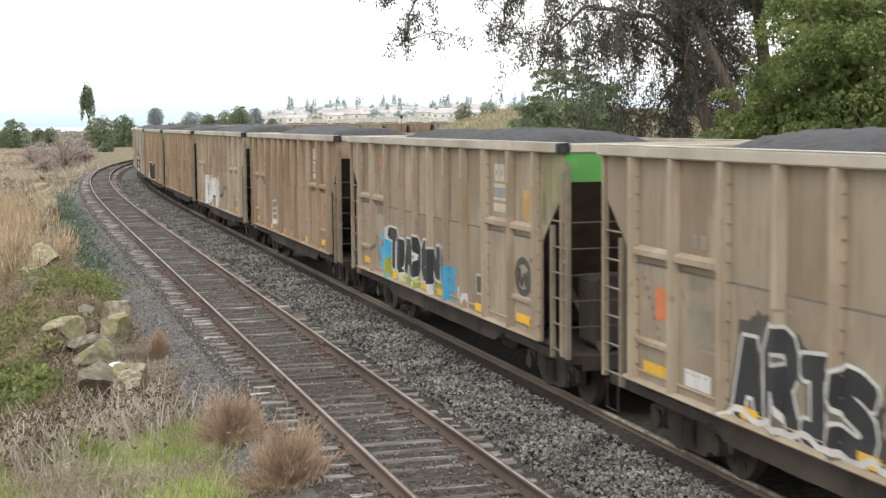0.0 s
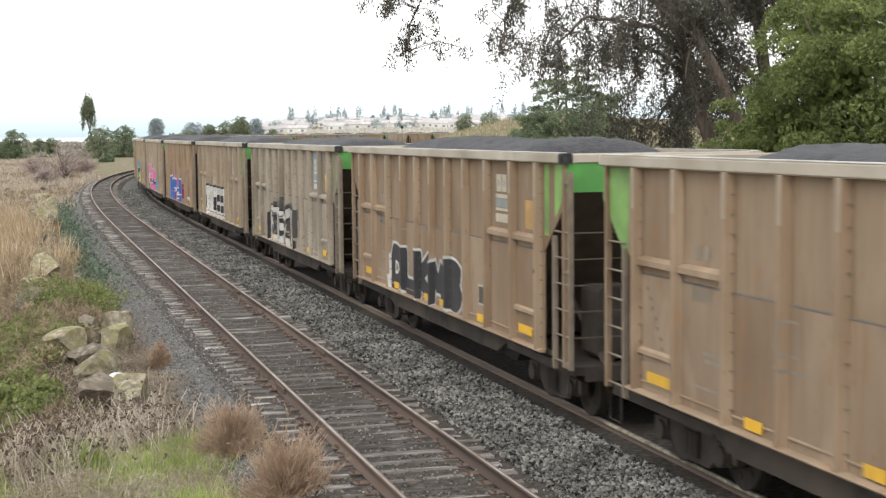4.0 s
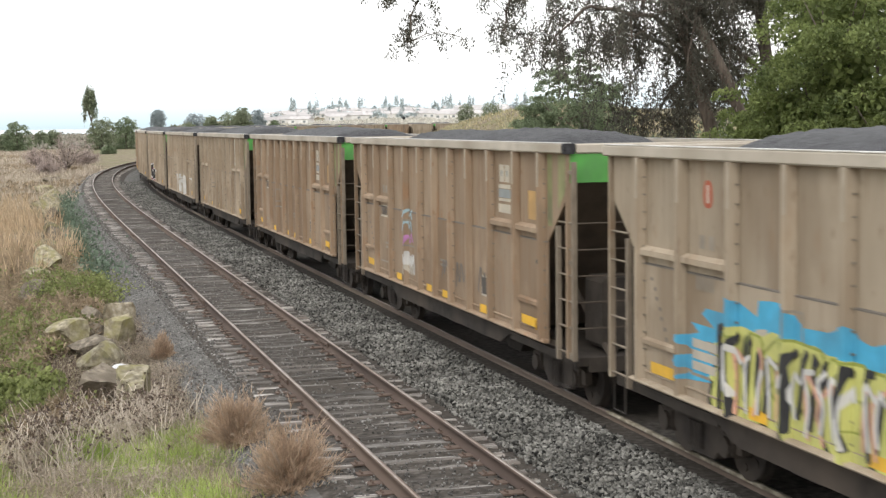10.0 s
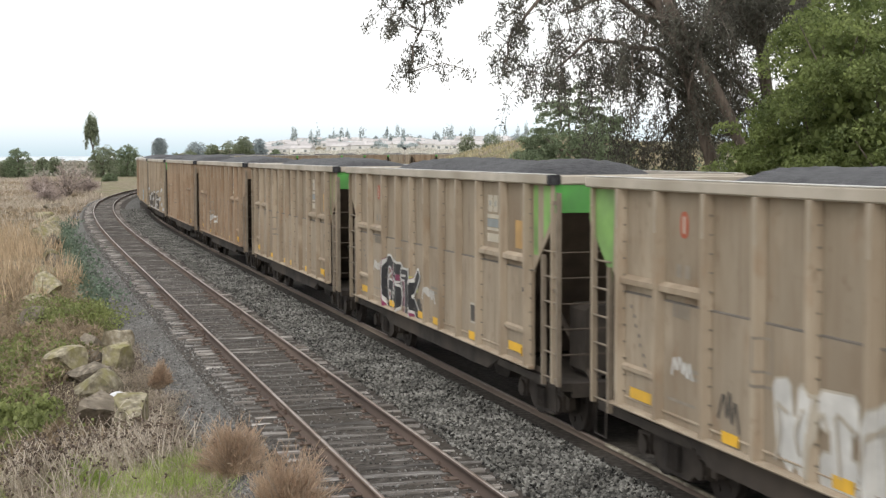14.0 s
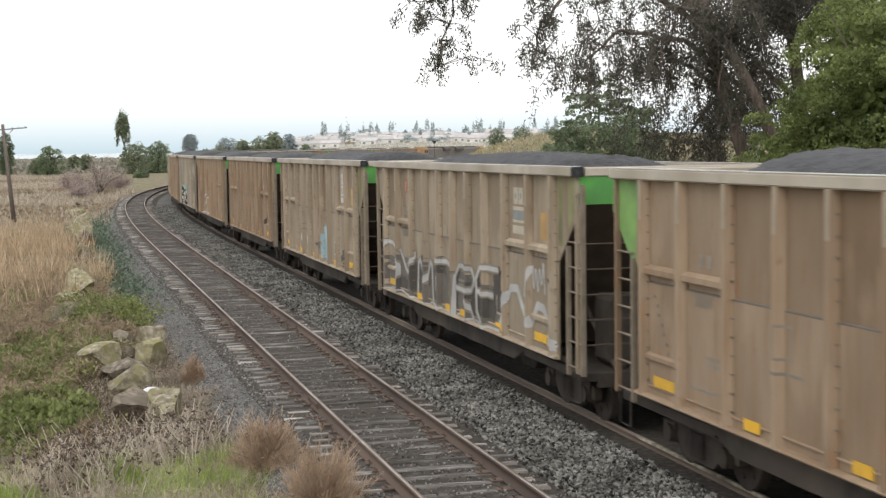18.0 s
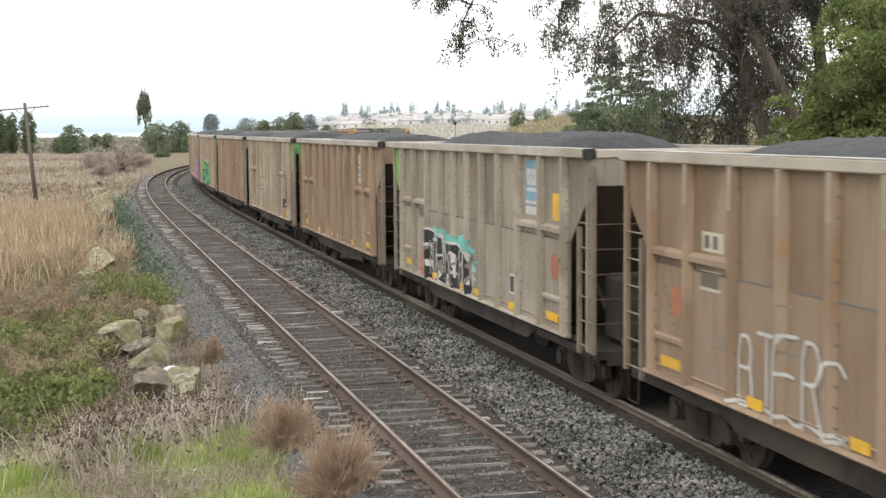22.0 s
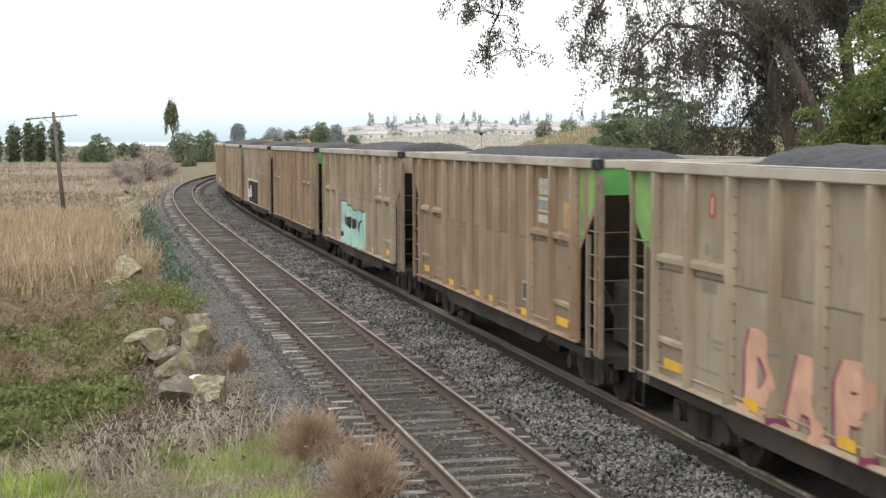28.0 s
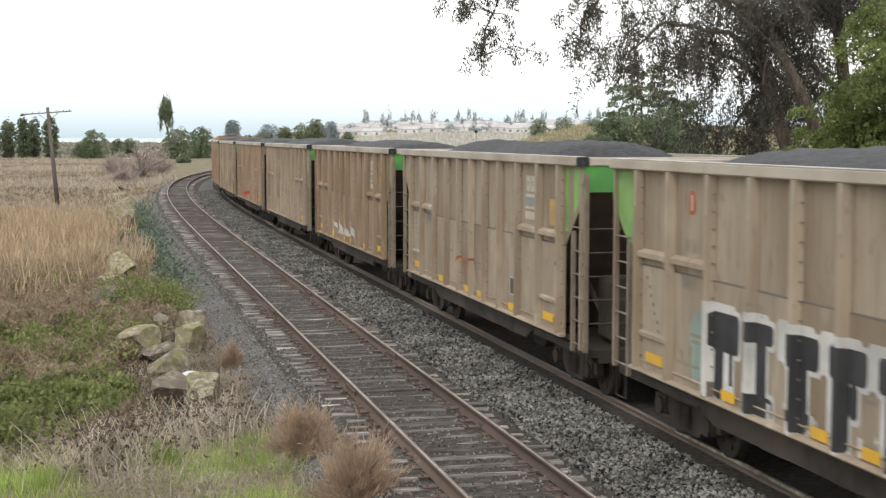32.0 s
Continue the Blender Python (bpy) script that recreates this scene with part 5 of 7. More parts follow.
        art(c, "graffiti_cloud", blob(1.0, 0.9, 43, 30, 0.25), 4.35, 1.08, M["sky_blue"], 0.0025, "sky-blue sprayed cloud")
        art(c, "graffiti_cloud", blob(1.5, 0.95, 44, 30, 0.25), 9.9, 1.06, M["sky_blue"], 0.0025, "sky-blue sprayed cloud")
        art(c, "graffiti_base", blob(5.7, 0.85, 42, 60, 0.05), 4.85, 1.04, M["deep_pink"], 0.005, "deep pink sprayed band")
        layered(c, "pale pink balloon letters edged in white and black", 4.95, 1.20, "CGAMO", 5.4, 1.25, "pink", "white", 0.04, "black", 0.40, -0.04, 0.24, -0.11)
        art(c, "graffiti_base", blob(5.5, 0.42, 45, 60, 0.06), 4.95, 1.04, M["deep_pink"], 0.032)
        for i in range(5):
            art(c, "graffiti_gap", bubble(0.36, 0.18, 0.03, 0.6), 5.5 + 1.05 * i, 1.45 + 0.12 * (i % 2), M["black"], 0.034)
            art(c, "graffiti_gap", bubble(0.26, 0.11, 0.0, 0.6), 5.55 + 1.05 * i, 1.47 + 0.12 * (i % 2), M["leaf_green" if i % 2 else "white"], 0.036)
        art(c, "graffiti_splash", bubble(0.8, 0.30, 0.05, -0.6), 5.1, 1.10, M["leaf_green"], 0.036)
        art(c, "graffiti_splash", blob(0.5, 0.9, 14, 30, 0.2), 10.6, 1.6, M["dull_lime"], 0.002, "faded lemon smear")
        art(c, "graffiti_splash", blob(0.5, 0.5, 15, 30, 0.2), 3.1, 2.3, M["dull_lime"], 0.002)
    elif index == 9:
        art(c, "graffiti_cloud", blob(5.3, 1.35, 15, 60, 0.24), 4.2, 1.1, M["sky_blue"], 0.003, "sky-blue sprayed cloud")
        art(c, "graffiti_base", blob(4.4, 1.12, 16, 50, 0.10), 4.75, 1.06, M["lemon"], 0.005, "lemon sprayed ground")
        layered(c, "pale lemon sprayed letters with dark cracks", 4.75, 1.08, "AKEEL", 4.2, 1.0, "lemon", "olive", 0.035, "black", 0.40, -0.05, 0.12)
        smudges(c, 4.9, 1.15, 4.0, 0.9, 14, 100, "faded_white", 0.22)
        crack(c, 4.75, 1.08, 4.2, 1.10, 17, 52, "black", 0.085, 0.032)
        smudges(c, 4.9, 1.5, 4.0, 0.6, 6, 58, "soot", 0.2)
        crack(c, 4.9, 1.15, 3.9, 0.9, 14, 53, "white", 0.065, 0.036)
        crack(c, 5.0, 1.10, 3.7, 0.9, 7, 54, "peach", 0.06, 0.034)
        for i in range(3):
            art(c, "paper_notice", rect(0.75, 0.11), 4.2, 1.5 + 0.14 * i, M["faded_white"], 0.007)
        art(c, "graffiti_splash", blob(0.7, 0.42, 17, 20, 0.25), 10.3, 1.68, M["lemon"], 0.004)
        art(c, "graffiti_tag", scrawl(0.9, 0.4, 3, 55, 0.06), 13.2, 1.3, M["faded_white"], 0.006)
    elif index == 13:
        layered(c, "ragged white sprayed letters", 6.9, 1.10, "WICAM", 4.6, 1.0, "white", "faded_white", 0.03, None, 0.42, 0.02, 0.06)
        crack(c, 6.8, 1.12, 4.4, 0.9, 10, 65, "faded_white", 0.05, 0.030)
        art(c, "graffiti_splash", blob(0.42, 0.28, 19, 12, 0.3), 13.9, 1.78, M["white"], 0.006)
        art(c, "graffiti_tag", scrawl(0.55, 0.3, 4, 66, 0.05), 4.3, 1.75, M["white"], 0.006)
        art(c, "graffiti_tag", scrawl(0.5, 0.5, 3, 67, 0.05), 5.6, 1.35, M["soot"], 0.006)
    elif index == 14:
        smudges(c, 5.4, 1.15, 2.6, 0.8, 8, 70, "soot", 0.5)
        smudges(c, 5.5, 1.12, 2.4, 0.5, 5, 71, "lemon", 0.4)
        layered(c, "black sprayed letters edged in white", 5.3, 1.10, "GSTK", 2.9, 0.98, "black", "white", 0.05, "maroon", 0.30, -0.05, 0.14)
        crack(c, 5.4, 1.12, 2.6, 0.85, 6, 74, "white", 0.05, 0.026)
        art(c, "graffiti_tag", scrawl(0.75, 0.35, 4, 72, 0.06), 8.6, 1.55, M["white"], 0.006)
        art(c, "graffiti_tag", scrawl(0.7, 0.3, 4, 73, 0.06), 4.15, 1.85, M["white"], 0.006)
    elif index == 16:
        lettered(c, "thin white handwriting", 5.5, 1.52, "Lory Vates", 2.9, 0.58, "white", None, 0.0, 0.012)
    elif index == 18:
        art(c, "graffiti_cloud", blob(9.6, 0.98, 24, 60, 0.1), 2.5, 1.06, M["grey_soot"], 0.003, "dark grey sprayed band")
        smudges(c, 2.6, 1.1, 9.0, 0.8, 16, 81, "soot", 0.6)
        layered(c, "long silver letters in thin strokes", 2.5, 1.08, "DYMORE", 9.6, 1.22, "silver", "grey_stencil", 0.04, None, 0.09, 0.05)
        art(c, "graffiti_line", scrawl(2.7, 1.0, 2, 82, 0.15), 12.2, 1.2, M["silver"], 0.010)
        art(c, "graffiti_line", scrawl(9.2, 0.12, 9, 86, 0.05), 2.6, 1.10, M["silver"], 0.014)
        art(c, "graffiti_tag", scrawl(0.8, 0.7, 4, 87, 0.05), 13.8, 2.0, M["silver"], 0.010)
    elif index == 19:
        art(c, "graffiti_fill", blob(0.62, 1.15, 25, 30, 0.25), 10.05, 1.12, M["ice_blue"], 0.006, "pale blue sprayed streak")
        art(c, "graffiti_fill", blob(0.5, 0.45, 26, 20, 0.25), 10.6, 1.2, M["ice_blue"], 0.005)
        art(c, "graffiti_tag", scrawl(0.7, 0.42, 5, 83, 0.06), 5.8, 1.45, M["white"], 0.006)
        art(c, "graffiti_tag", scrawl(0.6, 0.30, 5, 88, 0.06), 7.0, 1.5, M["white"], 0.006)
        smudges(c, 8.8, 1.2, 0.6, 0.5, 5, 84, "grey_soot", 0.3)
        smudges(c, 12.6, 1.15, 0.7, 0.4, 6, 85, "soot", 0.25)
    elif index == 20:
        art(c, "graffiti_tag", scrawl(1.0, 0.35, 3, 85, 0.09), 13.9, 1.7, M["soot"], 0.006, "small black scrawl")
        art(c, "graffiti_tag", blob(0.25, 0.12, 3, 12), 11.9, 1.45, M["leaf_green"], 0.012)
    elif index == 21:
        layered(c, "thin white sprayed writing", 5.4, 1.14, "BTFRC", 2.8, 1.0, "white", None, 0.02, None, 0.085, 0.22)
        art(c, "graffiti_line", scrawl(2.8, 0.14, 5, 96, 0.05), 5.3, 1.12, M["white"], 0.008)
    elif index == 22:
        art(c, "graffiti_cloud", blob(4.4, 1.2, 27, 60, 0.14), 4.85, 1.1, M["teal"], 0.003, "teal sprayed cloud")
        art(c, "graffiti_cloud", blob(0.8, 0.6, 28, 30, 0.14), 4.4, 1.12, M["orange"], 0.0025, "dull orange sprayed patch")
        art(c, "graffiti_base", blob(4.2, 0.95, 29, 50, 0.10), 5.0, 1.06, M["white"], 0.005)
        layered(c, "black sprayed letters edged in white", 5.0, 1.10, "ENASA", 4.1, 1.0, "black", "white", 0.06, None, 0.36, -0.05, 0.10)
        crack(c, 5.05, 1.12, 4.0, 0.9, 14, 92, "white", 0.055, 0.030)
        crack(c, 5.05, 1.12, 4.0, 0.9, 8, 94, "grey_stencil", 0.05, 0.032)
    elif index == 24:
        smudges(c, 13.7, 1.45, 0.7, 0.6, 6, 93, "soot", 0.3)
        art(c, "graffiti_tag", scrawl(0.6, 0.5, 3, 93, 0.07), 13.8, 1.5, M["soot"], 0.008, "small black scrawl")
    elif index == 26:
        art(c, "graffiti_cloud", blob(5.8, 1.45, 29, 60, 0.16), 5.4, 1.08, M["leaf_green"], 0.003, "green sprayed cloud")
        layered(c, "green sprayed letters with dark gaps", 5.5, 1.1, "UNRSE", 5.5, 1.4, "bright_green", "leaf_green", 0.05, "black", 0.52, -0.06, 0.08)
        crack(c, 5.8, 1.15, 5.0, 1.1, 7, 95, "black", 0.10, 0.032)
        crack(c, 6.8, 1.08, 4.4, 0.5, 6, 96, "sky_blue", 0.14, 0.034)
        smudges(c, 8.8, 1.1, 2.2, 0.4, 8, 97, "ice_blue", 0.4)
        art(c, "graffiti_splash", blob(3.6, 0.4, 30), 6.6, 2.3, M["faded_white"], 0.002)
    elif index == 27:
        layered(c, "fat peach letters with a dark edge", 5.7, 1.12, "DAPE", 4.7, 1.02, "peach", None, 0.02, "maroon", 0.34, 0.20, 0.05, -0.07)
        for i in range(4):
            art(c, "graffiti_drip", rect(0.38, 0.14), 5.5 + 1.05 * i, 1.06, M["maroon" if i % 2 else "peach"], 0.030)
        art(c, "graffiti_cloud", blob(4.3, 1.25, 31, 44, 0.08), 9.9, 1.26, M["orchid"], 0.004, "orchid sprayed cloud")
        layered(c, "purple and blue sprayed letters", 10.1, 1.3, "BOK", 3.9, 1.15, "label_blue", "purple", 0.07, None, 0.34)
        crack(c, 10.0, 1.3, 1.0, 1.1, 2, 99, "olive", 0.2, 0.030)
    elif index == 29:
        art(c, "graffiti_base", blob(4.4, 1.2, 33, 60, 0.05), 6.2, 1.10, M["black"], 0.003)
        layered(c, "fat mint letters with black gaps", 6.35, 1.08, "ECSEB", 4.6, 1.28, "mint", "black", 0.03, "mint", 0.60, -0.10, 0.06, -0.16)
        art(c, "graffiti_base", rect(4.6, 0.20), 6.1, 1.08, M["mint"], 0.029)
        for i in range(4):
            art(c, "graffiti_gap", blob(0.24, 0.34, i, 12), 6.75 + 1.0 * i, 1.70, M["black"], 0.032)
            art(c, "graffiti_gap", blob(0.16, 0.22, i + 9, 10), 6.5 + 1.0 * i, 1.30, M["black"], 0.034)
            art(c, "graffiti_glint", rect(0.30, 0.05), 6.6 + 1.0 * i, 2.12, M["white"], 0.033)
    elif index == 31:
        slab(c, "black block letters edged in white", 5.35, 1.14, "PITFT", 5.3, 1.16, "black", "white", 0.06, "white", -0.17, 0.06)
        for i in range(9):
            art(c, "graffiti_gap", rect(0.10, 0.22), 5.35 + 0.55 * i, 1.12 + 0.03 * (i % 3), M["white" if i % 2 else "grey_soot"], 0.012)
        art(c, "graffiti_splash", blob(0.55, 0.95, 34, 30, 0.25), 4.6, 1.3, M["faded_teal"], 0.003)
        art(c, "graffiti_splash", blob(0.55, 0.9, 35, 30, 0.2), 11.5, 1.25, M["faded_teal"], 0.003)
    elif index == 32:
        art(c, "graffiti_tag", scrawl(1.6, 0.7, 3, 113, 0.05), 7.6, 1.45, M["rust_red"], 0.006, "thin red scrawl")
    elif index == 33:
        art(c, "graffiti_tag", scrawl(4.4, 0.8, 4, 114, 0.09), 5.8, 1.2, M["white"], 0.006, "thin white scrawl")
    elif index == 35:
        art(c, "graffiti_tag", scrawl(4.0, 0.6, 4, 115, 0.14), 5.6, 1.2, M["red"], 0.006, "red scrawl")


# ---- the two engines at the rear ----
def engine(nose, name_label):
    """A six-axle diesel: hood, cab, radiator wings, fuel tank and bogies. nose is +1 if its cab looks back along the train."""
    e = thing("diesel_locomotive", name_label, "locomotive", "rear engines")
    n = nose
    part("frame", Shape().box((-1.5, -11.0, 1.2), (1.5, 11.0, 1.62), 0.04).mesh("frame", M["soot"]), e)
    hood = [(-0.95, 1.62), (0.95, 1.62), (0.95, 4.0), (0.7, 4.35), (-0.7, 4.35), (-0.95, 4.0)]
    part("hood", Shape().prism(hood, min(-10.2 * n, 6.0 * n), max(-10.2 * n, 6.0 * n), axis="y").mesh("hood", M["engine_grey"]), e)
    rad = [(-1.5, 3.5), (1.5, 3.5), (1.5, 4.1), (1.0, 4.6), (-1.0, 4.6), (-1.5, 4.1)]
    part("radiator", Shape().prism(rad, min(-9.8 * n, -5.2 * n), max(-9.8 * n, -5.2 * n), axis="y").mesh("radiator", M["soot"]), e)
    part("roof_hatch", Shape().box((-0.7, min(-4.6 * n, 4.5 * n), 4.35), (0.7, max(-4.6 * n, 4.5 * n), 4.62), 0.1).mesh("roof_hatch", M["soot"]), e)
    cab = [(-1.5, 1.62), (1.5, 1.62), (1.5, 4.1), (1.1, 4.55), (-1.1, 4.55), (-1.5, 4.1)]
    c = part("cab", Shape().prism(cab, min(6.0 * n, 8.6 * n), max(6.0 * n, 8.6 * n), axis="y").mesh("cab", M["engine_orange"]), e)
    win = Shape().box((-0.01, -0.4, 3.1), (0.01, 0.4, 3.8)).mesh("window", M["black"])
    for x in (-1.505, 1.505):
        for y in (6.7, 7.8):
            part("window", win, c, m=pose(x, y * n, 0))
    part("nose", Shape().box((-0.95, min(8.6 * n, 10.6 * n), 1.62), (0.95, max(8.6 * n, 10.6 * n), 3.1), 0.15).mesh("nose", M["engine_orange"]), e)
    part("fuel_tank", Shape().box((-1.35, -3.0, 0.35), (1.35, 3.0, 1.2), 0.2).mesh("fuel_tank", M["under"]), e)
    for i, y in enumerate((-4.0, -1.5, 1.0)):
        part("hood_door", Shape().box((-0.975, (y - 0.9) * n if n > 0 else (y + 0.9) * n, 2.0), (-0.95, (y + 0.9) * n if n > 0 else (y - 0.9) * n, 3.7), 0.01).mesh("hood_door", M["engine_red"]), e)
    rail = Shape()
    for y in np.arange(-10, 10.1, 2.0):
        rail.tube([(-1.45, y, 1.6), (-1.45, y, 2.6)], 0.025, 5)
    rail.tube([(-1.45, -10, 2.6), (-1.45, 10, 2.6)], 0.025, 5)
    part("handrail", rail.mesh("handrail", M["faded_white"]), e)
    for y in (-7.0, 7.0):
        b = part("bogie", Shape().box((-1.25, y - 2.4, 0.55), (1.25, y + 2.4, 0.95), 0.06).mesh("bogie", M["under"]), e)
        for a in (-1.9, 0, 1.9):
            part("wheelset", Shape().disc((-0.755, 0, 0), 0.52, 0.13, 20).disc((0.755, 0, 0), 0.52, 0.13, 20).disc((0, 0, 0), 0.09, 2.2, 8).mesh("wheelset", M["under"]), b, m=pose(0, y + a, 0.52))
    return e


def build_engines():
    first = PITCH * 38 + 1.0
    ENGINES.append((engine(-1, "dusty orange diesel locomotive with a dark roof"), first + 11.3))
    ENGINES.append((engine(1, "orange diesel locomotive facing backwards, dark roof"), first + 34.3))


# ---- plants, stones and the distance ----
def polar(turn, reach):
    """Ground coordinates from a bearing to the right of the straight track and a distance from the viewpoint."""
    return reach * math.sin(radians(turn)), reach * math.cos(radians(turn))


def cards(centres, length, width, r, up=0.0, droop=0.0, curl=0.15):
    """Many small leaves: long diamonds, each with its own turn. up pulls them upright, droop lets them hang."""
    n = len(centres)
    d = r.normal(size=(n, 3))
    d[:, 2] += up - droop
    d /= np.linalg.norm(d, axis=1, keepdims=True)
    s = np.cross(d, r.normal(size=(n, 3)))
    s /= np.linalg.norm(s, axis=1, keepdims=True) + 1e-9
    ln = (length * r.uniform(0.6, 1.3, n))[:, None]
    wd = (width * r.uniform(0.7, 1.3, n))[:, None]
    c = np.asarray(centres)
    bow = np.cross(d, s) * ln * curl
    v = np.stack([c - d * ln / 2, c + s * wd / 2 + bow, c + d * ln / 2, c - s * wd / 2 + bow], 1)
    return v.reshape(-1, 3), np.arange(4 * n).reshape(-1, 4)


def blades(base, height, width, r, lean=0.35, wind=(0.0, 0.0)):
    """Grass blades, each a narrow kinked strip of two quads."""
    n = len(base)
    a = r.uniform(0, 2 * math.pi, n)
    side = np.stack([np.cos(a), np.sin(a), np.zeros(n)], 1)
    tilt = np.stack([r.normal(wind[0], lean, n), r.normal(wind[1], lean, n), np.ones(n)], 1)
    tilt /= np.linalg.norm(tilt, axis=1, keepdims=True)
    h = (height * r.uniform(0.45, 1.25, n))[:, None]
    w = (width * r.uniform(0.7, 1.3, n))[:, None]
    b = np.asarray(base)
    mid = b + np.array([0, 0, 1.0]) * h * 0.5 + (tilt - [0, 0, 1.0]) * h * 0.3
    tip = b + tilt * h
    v = np.stack([b - side * w / 2, b + side * w / 2, mid + side * w * 0.35, mid - side * w * 0.35, tip + side * w * 0.06, tip - side * w * 0.06], 1)
    k = 6 * np.arange(n)[:, None]
    f = np.concatenate([k + [0, 1, 2, 3], k + [3, 2, 4, 5]], 1).reshape(-1, 4)
    return v.reshape(-1, 3), f


def on_ground(x, y, dz=0.0):
    return np.stack([x, y, ground_height(x, y) + dz], 1)


def joined(parts):
    vs, fs, k = [], [], 0
    for v, f in parts:
        vs.append(v)
        fs.append(f + k)
        k += len(v)
    return np.concatenate(vs), np.concatenate(fs)


def crown_points(r, n, centre, radii, clumps, spread=0.30, flat=1.0, low=False):
    """Leaf places in uneven clumps over an ellipsoid, with gaps between them."""
    d = r.normal(size=(clumps, 3))
    d /= np.linalg.norm(d, axis=1, keepdims=True)
    if not low:
        d[:, 2] = np.where(d[:, 2] < -0.5, -d[:, 2] * 0.4, d[:, 2])
    c = d * (r.uniform(0.45, 1.0, clumps) ** 0.6)[:, None]
    who = r.integers(0, clumps, n)
    size = r.uniform(0.6, 1.3, clumps)[who][:, None] * spread
    p = c[who] + r.normal(size=(n, 3)) * size * np.array([1, 1, flat])
    return p * np.asarray(radii) + np.asarray(centre)


def puff_points(r, n, centre, radii, puffs, size):
    """Leaf places on the upper sides of many rounded sprays that cover an ellipsoid."""
    d = r.normal(size=(puffs, 3))
    d /= np.linalg.norm(d, axis=1, keepdims=True)
    c = d * r.uniform(0.72, 1.0, puffs)[:, None] * np.asarray(radii) + np.asarray(centre)
    who = r.integers(0, puffs, n)
    e = r.normal(size=(n, 3))
    e[:, 2] = np.abs(e[:, 2]) * 1.1 - 0.35
    e += d[who] * 0.5
    e /= np.linalg.norm(e, axis=1, keepdims=True)
    s = (size * r.uniform(0.6, 1.35, puffs))[who] * r.uniform(0.72, 1.05, n)
    return c[who] + e * s[:, None] * np.array([1.1, 1.1, 0.85])


def limb_tree(name, label, x, y, height, radius, leaf, n, clumps, size, seed, trunk=0.25, lift=0.35, group="", lean=(0, 0), spread=0.30, z=None, core=0, puff=0.0):
    """A tree: tapered trunk with limbs that reach into a crown of many small leaves."""
    r = np.random.default_rng(seed)
    z0 = (float(ground_height(np.array([x]), np.array([y]))[0]) if z is None else z) - 0.1
    t = thing(name, label, "tree", group, m=pose(x, y, z0))
    top = (lean[0], lean[1], height * 0.8)
    sh = Shape().tube([(0, 0, 0), (lean[0] * 0.3, lean[1] * 0.3, height * 0.3), (lean[0] * 0.7, lean[1] * 0.7, height * 0.58), top], [trunk, trunk * 0.75, trunk * 0.45, trunk * 0.12], 8)
    for i in range(7):
        a, h = r.uniform(0, 6.28), r.uniform(0.3, 0.65)
        st = (lean[0] * h, lean[1] * h, height * h)
        en = (st[0] + math.cos(a) * radius * 0.75, st[1] + math.sin(a) * radius * 0.75, st[2] + height * r.uniform(0.1, 0.3))
        mi = ((st[0] + en[0]) / 2, (st[1] + en[1]) / 2, st[2] + (en[2] - st[2]) * 0.3)
        sh.tube([st, mi, en], [trunk * 0.4, trunk * 0.25, trunk * 0.06], 6)
    part("trunk", sh.mesh("trunk", M["bark"], True), t)
    half = height * (1 - lift) / 2
    pts = crown_points(r, n, (lean[0] * 0.7, lean[1] * 0.7, height - half), (radius, radius, half), clumps, spread, low=lift < 0.15)
    if puff:
        pts = puff_points(r, n, (lean[0] * 0.7, lean[1] * 0.7, height - half), (radius * 0.9, radius * 0.9, half * 0.93), clumps, puff)
    pts = pts[pts[:, 2] > 0.05]
    v, f = cards(pts, size, size * 0.55, r)
    if core:
        # larger, shaded leaves deep inside close the crown
        inner = crown_points(r, core, (lean[0] * 0.7, lean[1] * 0.7, height - half), (radius * (0.58 if puff else 0.72), radius * (0.58 if puff else 0.72), half * (0.66 if puff else 0.78)), 40, 0.2, low=lift < 0.15)
        inner = inner[inner[:, 2] > 0.1]
        v, f = joined([(v, f), cards(inner, size * 2.2, size * 1.4, r)])
    part("crown", raw_mesh("crown", v, f, M[leaf]), t)
    return t


